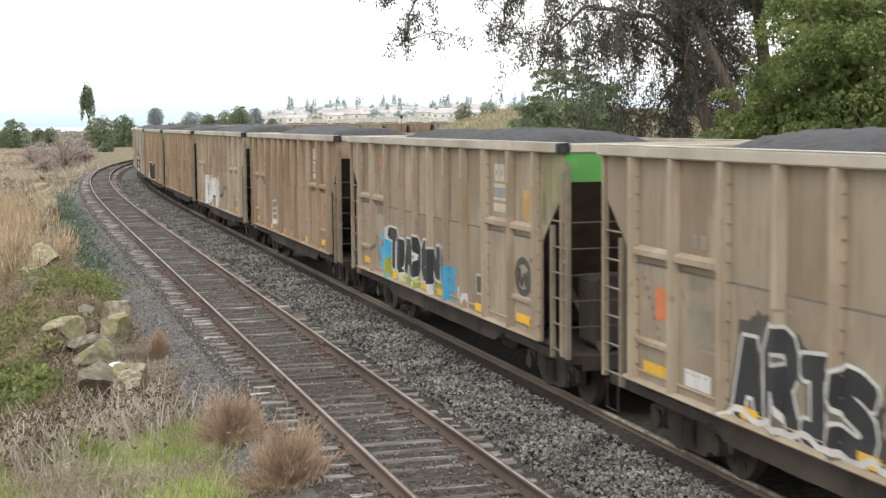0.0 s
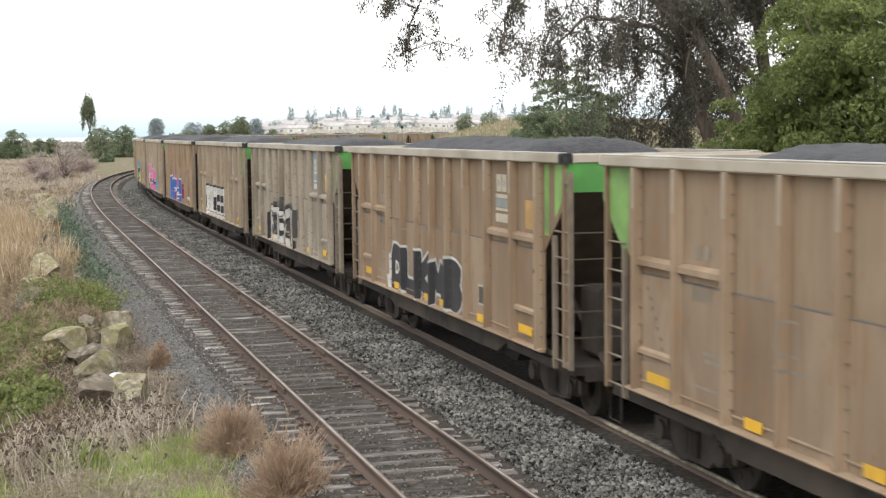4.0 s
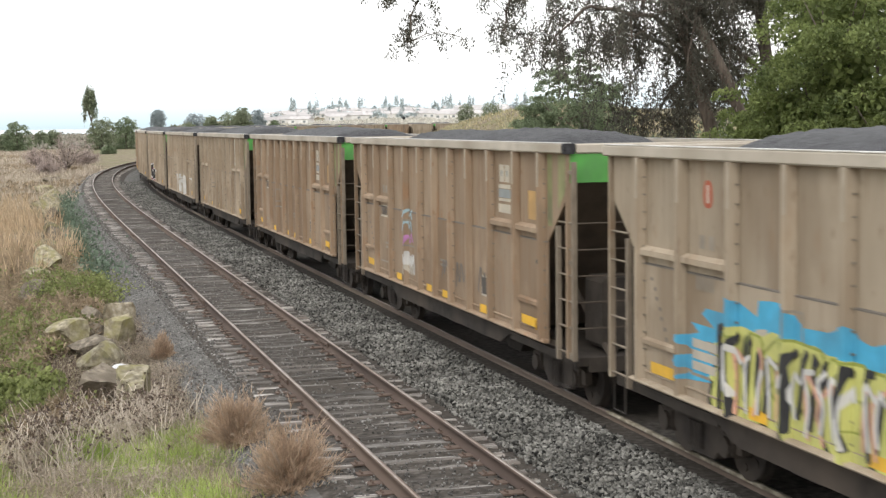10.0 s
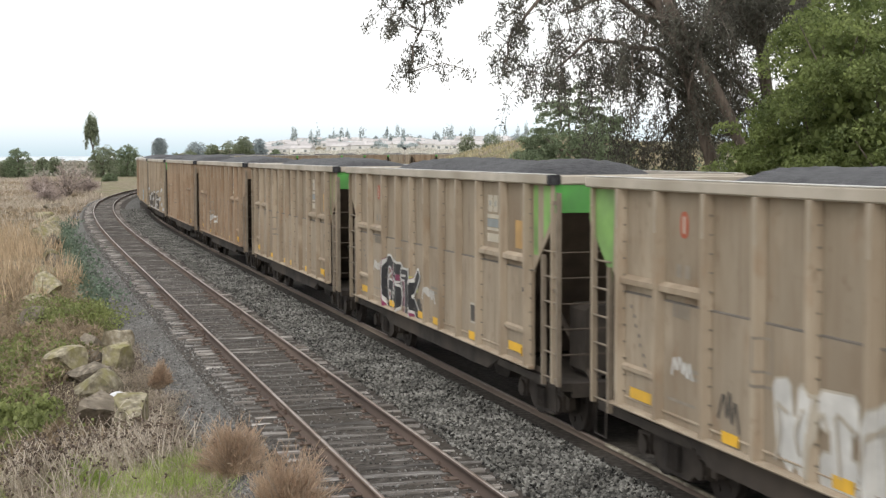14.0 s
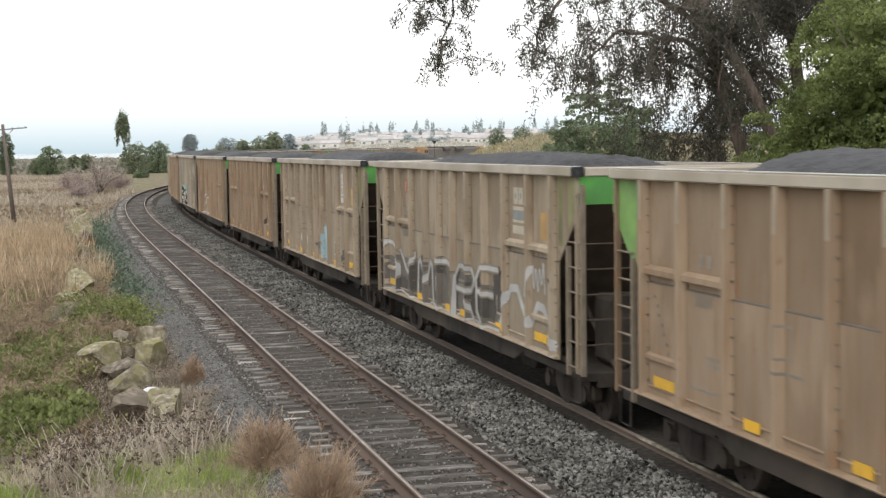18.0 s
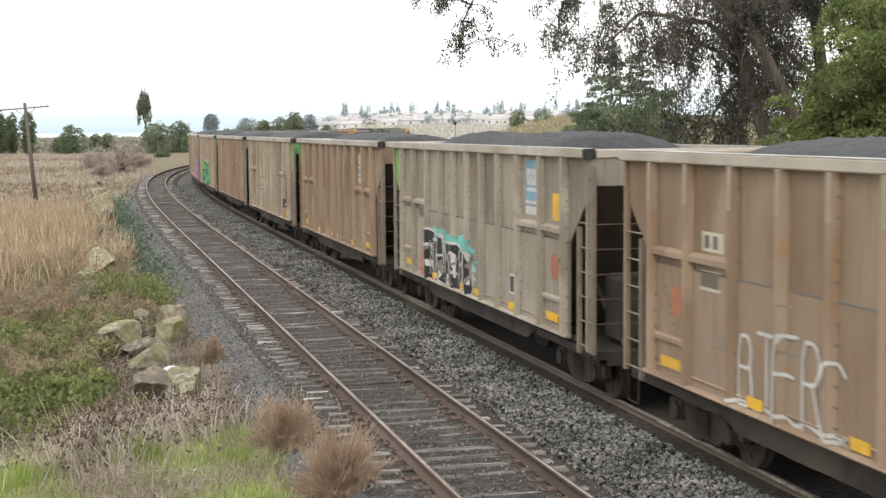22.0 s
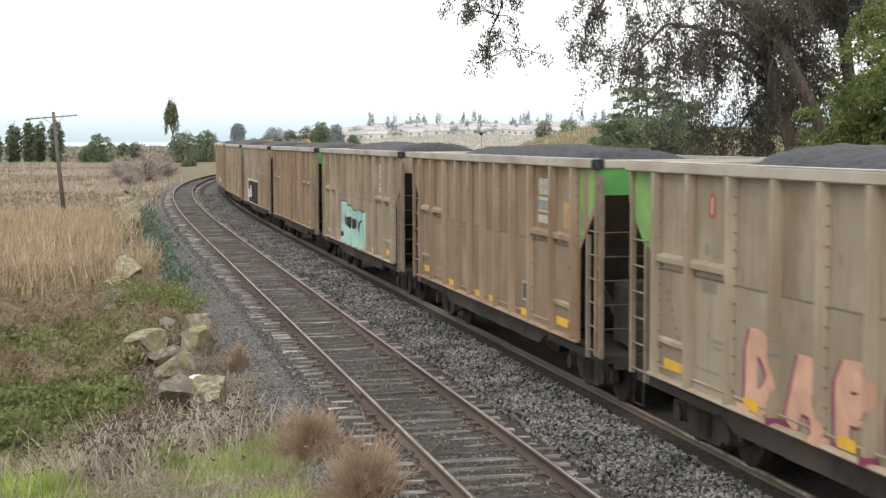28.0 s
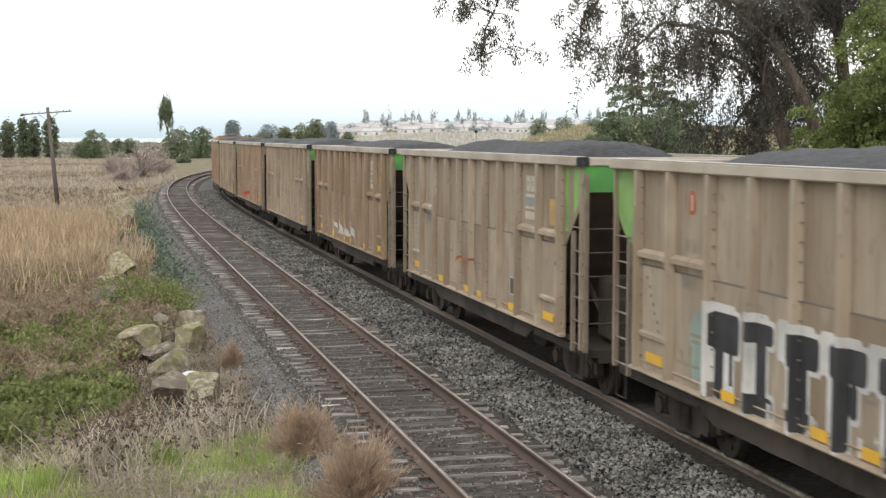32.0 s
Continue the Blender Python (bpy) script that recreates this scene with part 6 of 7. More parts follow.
def build_eucalyptus():
    """The spreading eucalyptus over the line: leaning trunks, long limbs and hanging sprays of narrow leaves."""
    r = np.random.default_rng(31)
    bx, by = polar(28.9, 47)
    t = thing("eucalyptus_tree", "tall eucalyptus with leaning trunks and drooping grey-green leaves", "tree", m=pose(bx, by, -0.9))

    def at(turn, reach, z):
        x, y = polar(turn, reach)
        return Vector((x - bx, y - by, z + 0.9))
    trunks = [[at(28.0, 45.6, -0.9), at(26.83, 44.8, 3.8), at(26.44, 44.6, 4.9), at(25.91, 44.6, 6.4), at(25.48, 44.6, 7.4), at(24.84, 44.6, 8.5), at(23.87, 44.6, 10.4)],
              [at(29.0, 45.2, -0.9), at(28.12, 44.4, 4.0), at(27.48, 44.2, 5.3), at(26.77, 44.2, 6.4), at(25.70, 44.2, 7.8), at(25.06, 44.2, 8.8), at(23.9, 44.2, 10.6)],
              [at(29.2, 47.2, -0.9), at(29.0, 47.5, 5.0), at(28.4, 47.5, 9.0), at(28.0, 47, 13)]]
    for i, p in enumerate(trunks):
        part("trunk", Shape().tube(p, [0.30, 0.21, 0.19, 0.17, 0.16, 0.14, 0.08][:len(p)], 10).mesh("trunk", M["bark"], True), t)
    limbs = [[at(26.2, 46, 7.2), at(22.5, 44, 9.4), at(18.5, 42, 9.6), at(15.6, 41, 8.6), at(14.9, 40.5, 6.6)],
             [at(25.4, 45.6, 8.6), at(22.0, 43, 9.8), at(19.4, 42, 8.4), at(18.6, 41.5, 6.9)],
             [at(26.9, 46.4, 6.0), at(24.5, 45, 7.6), at(22.0, 44, 7.8), at(20.6, 43, 6.6)],
             [at(27.3, 46.8, 5.2), at(25.2, 46, 6.6), at(23.4, 45, 7.4), at(22.6, 45, 6.6)],
             [at(27.5, 47, 5.0), at(25.6, 47, 5.8), at(24.4, 47, 4.4)],
             [at(25.6, 46.6, 8.0), at(23.8, 47, 9.5), at(21.5, 47, 9.0), at(20.4, 46.5, 7.2)],
             [at(26.4, 46.4, 7.0), at(25.4, 44, 8.4), at(24.2, 42.5, 8.2), at(23.4, 42, 6.4)],
             [at(28.4, 47.5, 8.0), at(27.5, 45, 9.0), at(26.3, 44, 8.0), at(25.8, 43.6, 5.8)],
             [at(28.6, 47.4, 6.0), at(27.4, 48, 6.8), at(26.3, 48.5, 5.8), at(25.7, 48.5, 4.0)],
             [at(23.5, 44, 12), at(19.5, 42, 11.5), at(16.5, 41, 10.5), at(14.6, 40.5, 8.4)],
             [at(28.2, 47.4, 9.5), at(29.5, 46, 10), at(30.5, 45, 8.6), at(31, 45, 6.5)]]
    leaf_at, twig = [], Shape()
    for i, p in enumerate(limbs):
        fine = []
        for a, b in zip(p[:-1], p[1:]):
            fine += [a.lerp(b, k / 5) + Vector(r.normal(0, 0.09, 3)) for k in range(5)]
        fine.append(p[-1])
        n = len(fine)
        part("limb", Shape().tube(fine, [0.085 * (1 - 0.85 * k / (n - 1)) + 0.012 for k in range(n)], 7).mesh("limb", M["bark"], True), t)
        start = {0: 15, 9: 11, 1: 6}.get(i, 4)
        for k in range(start, n):
            for _ in range(r.poisson(2.3 if i in (0, 9) else 2.9 if i in (1, 2, 5, 6) else 3.6)):
                drop = r.uniform(0.35, 1.0) if i in (0, 1, 9) else r.uniform(0.5, 1.9)
                side = Vector((r.normal(0, 0.62), r.normal(0, 0.62), r.uniform(0.0, 0.55)))
                q = [fine[k], fine[k] + side * 0.6, fine[k] + side + Vector((0, 0, -drop * 0.45)), fine[k] + side * 1.15 + Vector((0, 0, -drop))]
                twig.tube(q, [0.014, 0.011, 0.008, 0.004], 4, caps=False)
                m = int(r.integers(50, 105))
                u = r.random(m) ** 0.8
                base = np.array([q[1].lerp(q[2], min(1, s * 2)) if s < 0.5 else q[2].lerp(q[3], s * 2 - 1) for s in u])
                leaf_at.append(base + r.normal(0, 0.10, (m, 3)))
    for tn, rc, z in ((24.6, 44.5, 8.2), (25.3, 45, 7.0), (26.2, 44.6, 8.8), (26.9, 45.2, 7.6), (27.4, 45, 6.3), (24.9, 45.4, 5.6), (26.4, 45.6, 5.2), (24.0, 46, 6.2), (23.4, 45.6, 6.9), (24.4, 46.4, 4.9), (25.6, 46.4, 4.4), (22.8, 45, 7.6), (23.3, 46, 5.4), (24.0, 46.5, 4.3), (22.4, 46, 6.3), (25.0, 46.6, 3.8), (24.6, 46, 6.8), (23.6, 46.6, 4.6), (28.2, 45.2, 7.4), (25.8, 44.4, 9.6), (27.6, 44.8, 9.2)):
        c = at(tn, rc, z)
        for _ in range(5):
            o = Vector((r.normal(0, 0.9), r.normal(0, 0.6), r.normal(0, 0.5)))
            q = [c + o, c + o * 1.15 + Vector((0, 0, -0.5)), c + o * 1.2 + Vector((0, 0, -r.uniform(0.9, 1.9)))]
            twig.tube(q, [0.012, 0.009, 0.004], 4, caps=False)
            m = 100
            u = r.random(m)
            base = np.array([q[0].lerp(q[2], s) for s in u])
            leaf_at.append(base + r.normal(0, 0.13, (m, 3)))
    part("twig_spray", twig.mesh("twig_spray", M["bark"]), t)
    pts = np.concatenate(leaf_at)
    part("foliage", raw_mesh("foliage", *cards(pts, 0.16, 0.042, r, droop=1.1), M["euc_leaf"]), t, "narrow hanging grey-green leaves")
    # the denser inner crown high over the trunks
    p2 = np.concatenate([crown_points(r, 5200, at(tn, rc, z), (2.6, 2.6, 2.0), 34, 0.11) for tn, rc, z in ((26.9, 47.5, 8.6), (28.6, 48, 7.2), (29.4, 48.5, 9.0), (28.0, 49, 5.2), (28.2, 47, 8.4), (27.3, 47.4, 9.8), (29.3, 47.4, 7.6))])
    part("inner_foliage", raw_mesh("inner_foliage", *cards(p2, 0.16, 0.045, r, droop=0.9), M["euc_leaf"]), t)


def build_right_trees():
    """The bright green trees and the dark bushes behind the main line."""
    r = np.random.default_rng(41)
    rows = ((28.5, 37, 6.7, 1.30, 12000), (27.35, 36, 5.0, 0.95, 6000), (29.6, 36.5, 6.2, 1.6, 14000), (30.9, 36, 9.8, 1.75, 22000), (32.9, 35, 9.4, 2.4, 30000), (35.0, 34, 8.6, 2.6, 22000),
            (32.6, 40, 11.0, 3.0, 26000), (37.5, 33, 8.6, 2.8, 16000))
    for k, (turn, reach, height, radius, n) in enumerate(rows):
        x, y = polar(turn, reach)
        limb_tree("acacia_tree", "bushy bright green tree with fine leaves", x, y, height, radius, "acacia_leaf", n, 26 + int(16 * radius * height / 4), 0.105, 50 + k, 0.14, 0.04, "green trees by the line", spread=0.12, core=int(700 * radius * radius), puff=0.46)
    for k, (turn, reach, height, radius) in enumerate(((21.2, 78, 9.3, 2.6), (22.6, 80, 8.0, 2.3), (20.0, 80, 6.6, 1.8))):
        x, y = polar(turn, reach)
        limb_tree("cypress_bush", "dense dark green bushy tree", x, y, height, radius, "bush_leaf", 22000, 190, 0.14, 70 + k, 0.2, -0.15, "dark bushes behind the train", spread=0.12, core=900, puff=0.40)
    for k, (turn, reach, height) in enumerate(((25.9, 64, 4.6), (27.4, 60, 4.9))):
        x, y = polar(turn, reach)
        limb_tree("shrub", "low dark green shrub", x, y, height, 2.2, "bush_leaf", 3500, 30, 0.2, 80 + k, 0.12, 0.02, "shrubs under the eucalyptus", spread=0.22)


def build_far_trees():
    rows = [  # bearing, distance, height, radius, leaf, leaves
        (2.84, 342, 14.6, 2.1, "far_leaf", 3000, "tall_tree", "tall sparse leaning tree above the shore", 0.301),
        (3.02, 335, 7.6, 4.3, "far_leaf", 3000, "round_tree", "dense rounded green tree", 0.0),
        (3.92, 345, 7.7, 4.5, "bush_leaf", 3000, "round_tree", "dense rounded dark green tree", 0.0),
        (3.25, 285, 2.0, 1.9, "bush_leaf", 900, "shrub", "low dark green shrub by the line", 0.0),
        (-0.12, 320, 7.2, 3.8, "bush_leaf", 2500, "round_tree", "dark green tree by the shore", 0.0),
        (-0.55, 325, 4.6, 3.0, "far_leaf", 1500, "round_tree", "low green tree by the shore", 0.0),
        (-1.75, 330, 10.4, 2.3, "bush_leaf", 2500, "poplar", "tall narrow dark green tree", 0.0),
        (-2.35, 335, 10.2, 2.0, "far_leaf", 2500, "poplar", "tall narrow green tree", 0.0),
        (-2.75, 330, 10.6, 2.0, "bush_leaf", 2500, "poplar", "tall narrow dark green tree", 0.0),
        (-3.3, 335, 9.6, 2.4, "far_leaf", 2500, "poplar", "tall narrow green tree", 0.0),
        (-4.1, 330, 8.8, 3.0, "bush_leaf", 2500, "poplar", "dark green tree by the shore", 0.0),
        (-5.2, 330, 8.0, 3.4, "far_leaf", 2500, "poplar", "green tree by the shore", 0.0),
        (1.2, 360, 5.2, 2.6, "far_leaf", 1200, "round_tree", "low bushy tree by the shore", 0.0),
        (0.75, 380, 4.8, 2.6, "far_leaf", 1200, "round_tree", "low bushy tree by the shore", 0.0),
        (8.40, 520, 12.2, 4.6, "far_leaf", 2400, "grove_tree", "rounded green tree of a grove", 0.1),
        (7.85, 530, 10.2, 5.5, "far_leaf", 2400, "grove_tree", "rounded green tree of a grove", 0.0),
        (7.20, 525, 9.4, 3.6, "far_leaf", 1800, "grove_tree", "rounded green tree of a grove", 0.1),
        (6.30, 540, 7.0, 4.6, "far_leaf", 1600, "grove_tree", "low rounded green tree of a grove", 0.0),
        (5.75, 560, 6.6, 2.4, "far_leaf", 1200, "grove_tree", "small dark tree of a grove", 0.0),
        (9.65, 480, 7.4, 3.4, "bush_leaf", 1600, "grove_tree", "small dark rounded tree", 0.0),
        (5.15, 700, 13.0, 5.0, "hazed_leaf", 1800, "hazy_tree", "tree far off, haze put into its leaf colour", 0.2),
        (6.6, 800, 11.0, 9.0, "hazed_leaf", 2000, "hazy_tree", "tree far off, haze put into its leaf colour", 0.0),
        (9.0, 800, 12.0, 6.0, "hazed_leaf", 1800, "hazy_tree", "tree far off, haze put into its leaf colour", 0.0),
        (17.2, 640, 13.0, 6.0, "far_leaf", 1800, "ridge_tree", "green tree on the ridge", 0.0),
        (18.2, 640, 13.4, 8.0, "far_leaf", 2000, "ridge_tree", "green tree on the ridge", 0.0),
        (19.1, 650, 13.0, 6.0, "hazed_leaf", 1600, "ridge_tree", "green tree on the ridge, paled with painted haze", 0.0),
    ]
    for k, (turn, reach, height, radius, leaf, n, name, label, lift) in enumerate(rows):
        x, y = polar(turn, reach)
        size = 0.0024 * reach if reach < 450 else 0.002 * reach
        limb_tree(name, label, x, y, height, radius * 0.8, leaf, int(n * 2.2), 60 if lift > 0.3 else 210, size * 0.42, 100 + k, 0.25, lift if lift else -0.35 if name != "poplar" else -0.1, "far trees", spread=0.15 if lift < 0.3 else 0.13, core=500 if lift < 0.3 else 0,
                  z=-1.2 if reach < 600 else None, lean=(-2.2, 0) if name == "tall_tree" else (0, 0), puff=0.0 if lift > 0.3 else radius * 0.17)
    r = np.random.default_rng(5)
    pts = []
    # the bare grey shrubs beside the curve
    for k, (turn, reach, h, w) in enumerate(((1.65, 178, 5.0, 3.6), (0.6, 190, 2.8, 2.8), (2.4, 200, 2.2, 2.0), (1.0, 165, 1.6, 2.0))):
        x, y = polar(turn, reach)
        z = float(ground_height(np.array([x]), np.array([y]))[0])
        t = thing("bare_shrub", "leafless grey-brown twiggy shrub", "shrub", "bare shrubs", m=pose(x, y, z))
        st = Shape()
        tips = []
        for i in range(30):
            a, b = r.uniform(0, 6.28), r.uniform(0.1, 1.0)
            tip = Vector((math.cos(a) * w * b, math.sin(a) * w * b, h * r.uniform(0.5, 1.0) * (1.1 - 0.5 * b)))
            st.tube([(0, 0, 0), tip * 0.45 + Vector((0, 0, h * 0.12)), tip], [0.05, 0.03, 0.01], 4, caps=False)
            tips += [np.array(tip) * s + r.normal(0, 0.25, 3) for s in r.uniform(0.35, 1.05, 110)]
        part("stem", st.mesh("stem", M["bark"]), t)
        part("twig_mass", raw_mesh("twig_mass", *cards(np.array(tips), 0.5, 0.035, r, up=0.8), M["bare_twig"]), t)


def rock(x, y, w, h, seed, pale):
    """An angular boulder: a cut and roughened ball."""
    r = np.random.default_rng(seed)
    bm = bmesh.new()
    bmesh.ops.create_icosphere(bm, subdivisions=3, radius=1.0)
    cuts = [(Vector(r.normal(size=3)).normalized(), r.uniform(0.34, 0.62)) for _ in range(11)]
    for v in bm.verts:
        for d, k in cuts:
            e = v.co.dot(d) - k
            if e > 0:
                v.co -= d * e
        v.co += Vector((noise.noise(v.co * 2.3 + Vector((seed, 0, 0))), noise.noise(v.co * 2.1 + Vector((0, seed, 0))), noise.noise(v.co * 2.7))) * 0.03
        v.co.x *= w * 0.66
        v.co.y *= w * 0.60
        v.co.z *= h * 0.80
    me = bpy.data.meshes.new("rock")
    bm.to_mesh(me)
    bm.free()
    me.materials.append(M[("rock_grey", "rock_tan", "rock_pale", "rock_white")[pale]])
    z = float(ground_height(np.array([x]), np.array([y]))[0])
    word = ("grey-brown", "mossy tan", "pale sandstone", "bleached white")[pale]
    thing("rock", f"angular {word} boulder beside the siding", "rock", "boulders", m=pose(x, y, z + h * 0.30, 0, 0, seed * 47.0), me=me)


def build_rocks():
    near = ((2.18, 37.5, 0.66, 0.66, 2), (1.62, 37.6, 0.62, 0.62, 0), (1.86, 33.3, 0.66, 0.92, 1), (1.60, 35.6, 0.62, 0.50, 0), (1.02, 34.0, 1.05, 0.60, 1),
            (1.45, 32.8, 0.98, 0.56, 0), (1.26, 30.5, 0.86, 0.60, 1), (1.78, 29.6, 0.34, 0.22, 3), (1.34, 27.1, 0.92, 0.66, 0), (1.84, 26.6, 0.86, 0.62, 1))
    far = ((1.73, 94.97, 1.3, 0.9, 1), (1.02, 83.55, 1.3, 0.9, 1), (0.72, 52.25, 1.3, 0.9, 1), (0.45, 48.93, 0.7, 0.5, 0), (1.28, 65.23, 0.8, 0.6, 0), (1.23, 72.65, 0.7, 0.5, 1),
           (0.29, 43.46, 0.7, 0.5, 0), (1.70, 119.33, 1.4, 0.6, 1), (2.98, 135.4, 1.3, 0.6, 0), (0.9, 58.5, 0.8, 0.5, 0), (1.5, 78.0, 0.9, 0.6, 0), (1.9, 105.0, 1.0, 0.6, 0))
    for i, (x, y, w, h, pale) in enumerate(near):
        rock(x, y, w * 1.22, h * 1.15, i + 1, pale)
    for i, (x, y, w, h, pale) in enumerate(far):
        rock(x, y, w * 1.5, h * 1.5, i + 11, 1 if pale else i % 2)


def patch(r, n, x0, x1, y0, y1, keep=None):
    x, y = r.uniform(x0, x1, n), r.uniform(y0, y1, n)
    _, o = track_coords(x, y)
    ok = o < -1.8
    if keep is not None:
        ok &= keep(x, y)
    return x[ok], y[ok]


def dry_bush(x, y, w, h, seed, label):
    """A ball of fine russet twigs."""
    r = np.random.default_rng(seed)
    z = float(ground_height(np.array([x]), np.array([y]))[0])
    t = thing("dry_bush", label, "bush", "russet bushes", m=pose(x, y, z))
    n = 620
    a = r.uniform(0, 2 * math.pi, n)
    out = r.uniform(0, 1, n) ** 0.6
    long = 0.72 + 0.28 * np.sin(3 * a + seed) * np.cos(5 * a) + r.normal(0, 0.10, n)
    tip = np.stack([np.cos(a) * out * w * 0.50, np.sin(a) * out * w * 0.50, h * (1.10 - 0.86 * out ** 2.6)], 1) * long.clip(0.4, 1.15)[:, None]
    foot = r.normal(0, 0.06 * w, (n, 3)) * np.array([1, 1, 0.1])
    vs, fs = [], []
    # every stem carries finer twigs that splay outwards and upwards
    who = r.integers(0, n, 10500)
    u = r.uniform(0.08, 1.0, len(who)) ** 0.8
    base = foot[who] + (tip - foot)[who] * u[:, None]
    base[:, 2] += h * 0.10 * np.sin(u * math.pi)
    go = (tip - foot)[who] / np.linalg.norm((tip - foot)[who], axis=1, keepdims=True) + r.normal(0, 0.45, (len(who), 3)) + [0, 0, 0.25]
    go /= np.linalg.norm(go, axis=1, keepdims=True)
    ln = (0.15 * r.uniform(0.5, 1.3, len(who)))[:, None] * min(1.0, h)
    side = np.cross(go, r.normal(size=(len(who), 3)))
    side *= 0.0055 / np.linalg.norm(side, axis=1, keepdims=True)
    v = np.stack([base - side, base + side, base + go * ln + side * 0.3, base + go * ln - side * 0.3], 1).reshape(-1, 3)
    v[:, 2] = np.maximum(v[:, 2], 0.01)
    part("twig_mass", raw_mesh("twig_mass", v, np.arange(len(v)).reshape(-1, 4), M["russet"]), t)
    st = Shape()
    for i in range(70):
        p, q = Vector(foot[i]), Vector(tip[i])
        st.tube([p, p.lerp(q, 0.5) + Vector((0, 0, h * 0.08)), q], [0.009, 0.007, 0.003], 4, caps=False)
    part("stem", st.mesh("stem", M["stalk"]), t)


def build_plants():
    r = np.random.default_rng(61)
    # reeds in the field
    x, y = patch(r, 19000, -16, 2.2, 46, 100, lambda x, y: x < 1.6 - 0.02 * (y - 46) + 0.9 * np.sin(y * 0.35))
    k = smooth_noise(x, y, 5.0, 2.0) + r.normal(0, 0.2, len(x)) > -0.25 + 0.3 * np.clip((54 - y) / 8, 0, 1)
    x, y = x[k], y[k]
    thing("reeds", "stand of tall dry golden reeds", "reeds", me=raw_mesh("reeds", *blades(on_ground(x, y, -0.05), 1.15, 0.05, r, 0.26), M["reed"]), kind="stuff")
    # the dull grass of the field beyond
    x, y = patch(r, 48000, -34, 9, 95, 330)
    thing("field_grass", "dull dry grass of the field", "grass", me=raw_mesh("field_grass", *blades(on_ground(x, y, -0.05), 0.65, 0.10, r, 0.45), M["field_grass"]), kind="stuff")
    x, y = patch(r, 20000, -28, 7, 102, 310, lambda x, y: smooth_noise(x, y, 14.0, 5.0) + 0.5 * smooth_noise(x, y, 4.0, 1.0) > 0.1)
    thing("brown_weeds", "patches of brown weeds in the field", "weeds", me=raw_mesh("brown_weeds", *cards(on_ground(x, y, 0.3), 0.5, 0.22, r, up=0.6), M["brown_weed"]), kind="stuff")
    # low brown and green weeds between the reeds and the boulders
    def weedy(x, y):
        return x < 1.9 - 0.012 * (y - 24) - 1.45 * np.exp(-((y - 29.5) / 5.0) ** 4)
    cx, cy = patch(r, 900, -7, 2.2, 24.2, 58, weedy)
    n = 100
    a, b = r.uniform(0, 2 * math.pi, (len(cx), n)), r.uniform(0, 1, (len(cx), n)) ** 0.7
    rad = r.uniform(0.30, 0.62, len(cx))[:, None] * (1 + 0.18 * np.sin(3 * a + cx[:, None] * 9))
    tall = (r.uniform(0.25, 0.60, len(cx)) * np.where(cy > 40, 1.15, 1.0))[:, None]
    x, y = (cx[:, None] + np.cos(a) * b * rad).ravel(), (cy[:, None] + np.sin(a) * b * rad).ravel()
    h = (tall * np.sqrt(np.clip(1 - b * b, 0, 1)) * r.uniform(0.55, 1.06, a.shape)).ravel()
    mx, my = np.repeat(cx, n), np.repeat(cy, n)
    # thin low litter between the mounds
    lx, ly = patch(r, 20000, -8, 2.3, 23, 60, weedy)
    x, y, h, mx, my = np.concatenate([x, lx]), np.concatenate([y, ly]), np.concatenate([h, r.uniform(0, 0.14, len(lx))]), np.concatenate([mx, lx]), np.concatenate([my, ly])
    g = 0.95 * np.exp(-((my - 28.8 - 0.25 * mx) / 3.6) ** 2) + 0.45 * np.exp(-((my - 37.0) / 2.6) ** 2) - 0.25 + 0.45 * smooth_noise(mx, my, 2.6, 9.0) + 0.3 * smooth_noise(mx, my, 0.9, 4.0)
    green = g + r.normal(0, 0.16, len(x)) > 0.15
    p = on_ground(x, y)
    p[:, 2] += np.abs(h)
    thing("green_weeds", "low leafy green weeds", "weeds", me=raw_mesh("green_weeds", *cards(p[green], 0.135, 0.075, r, up=0.5), M["weed_leaf"]), kind="stuff")
    thing("dead_weeds", "low brown dead weeds", "weeds", me=raw_mesh("dead_weeds", *cards(p[~green], 0.22, 0.03, r, up=1.0), M["brown_weed"]), kind="stuff")
    # blue-green plants along the edge of the ballast
    parts = []
    for yy in np.arange(48, 104, 1.5):
        xx = float(line(np.array([yy]), -2.55)[0][0]) + r.normal(0, 0.25)
        n = int(r.integers(90, 240))
        q = r.normal(size=(n, 3)) * np.array([0.42, 0.7, 0.30]) * r.uniform(0.7, 1.2)
        q[:, 2] = np.abs(q[:, 2])
        parts.append(cards(q + [xx, yy, -0.75], 0.17, 0.10, r, up=0.4))
    thing("edge_plants", "blue-green leafy plants along the ballast", "plants", me=raw_mesh("edge_plants", *joined(parts), M["ivy_leaf"]), kind="stuff")
    # the low olive shrub among the boulders
    x, y = 1.55, 43.0
    limb_tree("low_shrub", "low spreading olive-green shrub", x, y, 0.85, 1.25, "weed_leaf", 3200, 40, 0.10, 88, 0.03, 0.0)
    limb_tree("low_shrub", "low spreading olive-green shrub", 1.2, 46.6, 0.7, 1.1, "weed_leaf", 2400, 30, 0.10, 89, 0.03, 0.0)
    # dry and fresh grass of the near bank
    x, y = patch(r, 22000, -5, 3.1, 14, 24.5)
    f = smooth_noise(x, y, 1.5, 3.0) + 0.9 * np.clip((22.2 - y) / 2.0, -0.6, 1) * np.clip((0.2 - x) / 1.2, 0, 1) + 0.45 * np.exp(-((x - 2.4) / 0.5) ** 2 - ((y - 21.2) / 1.3) ** 2)
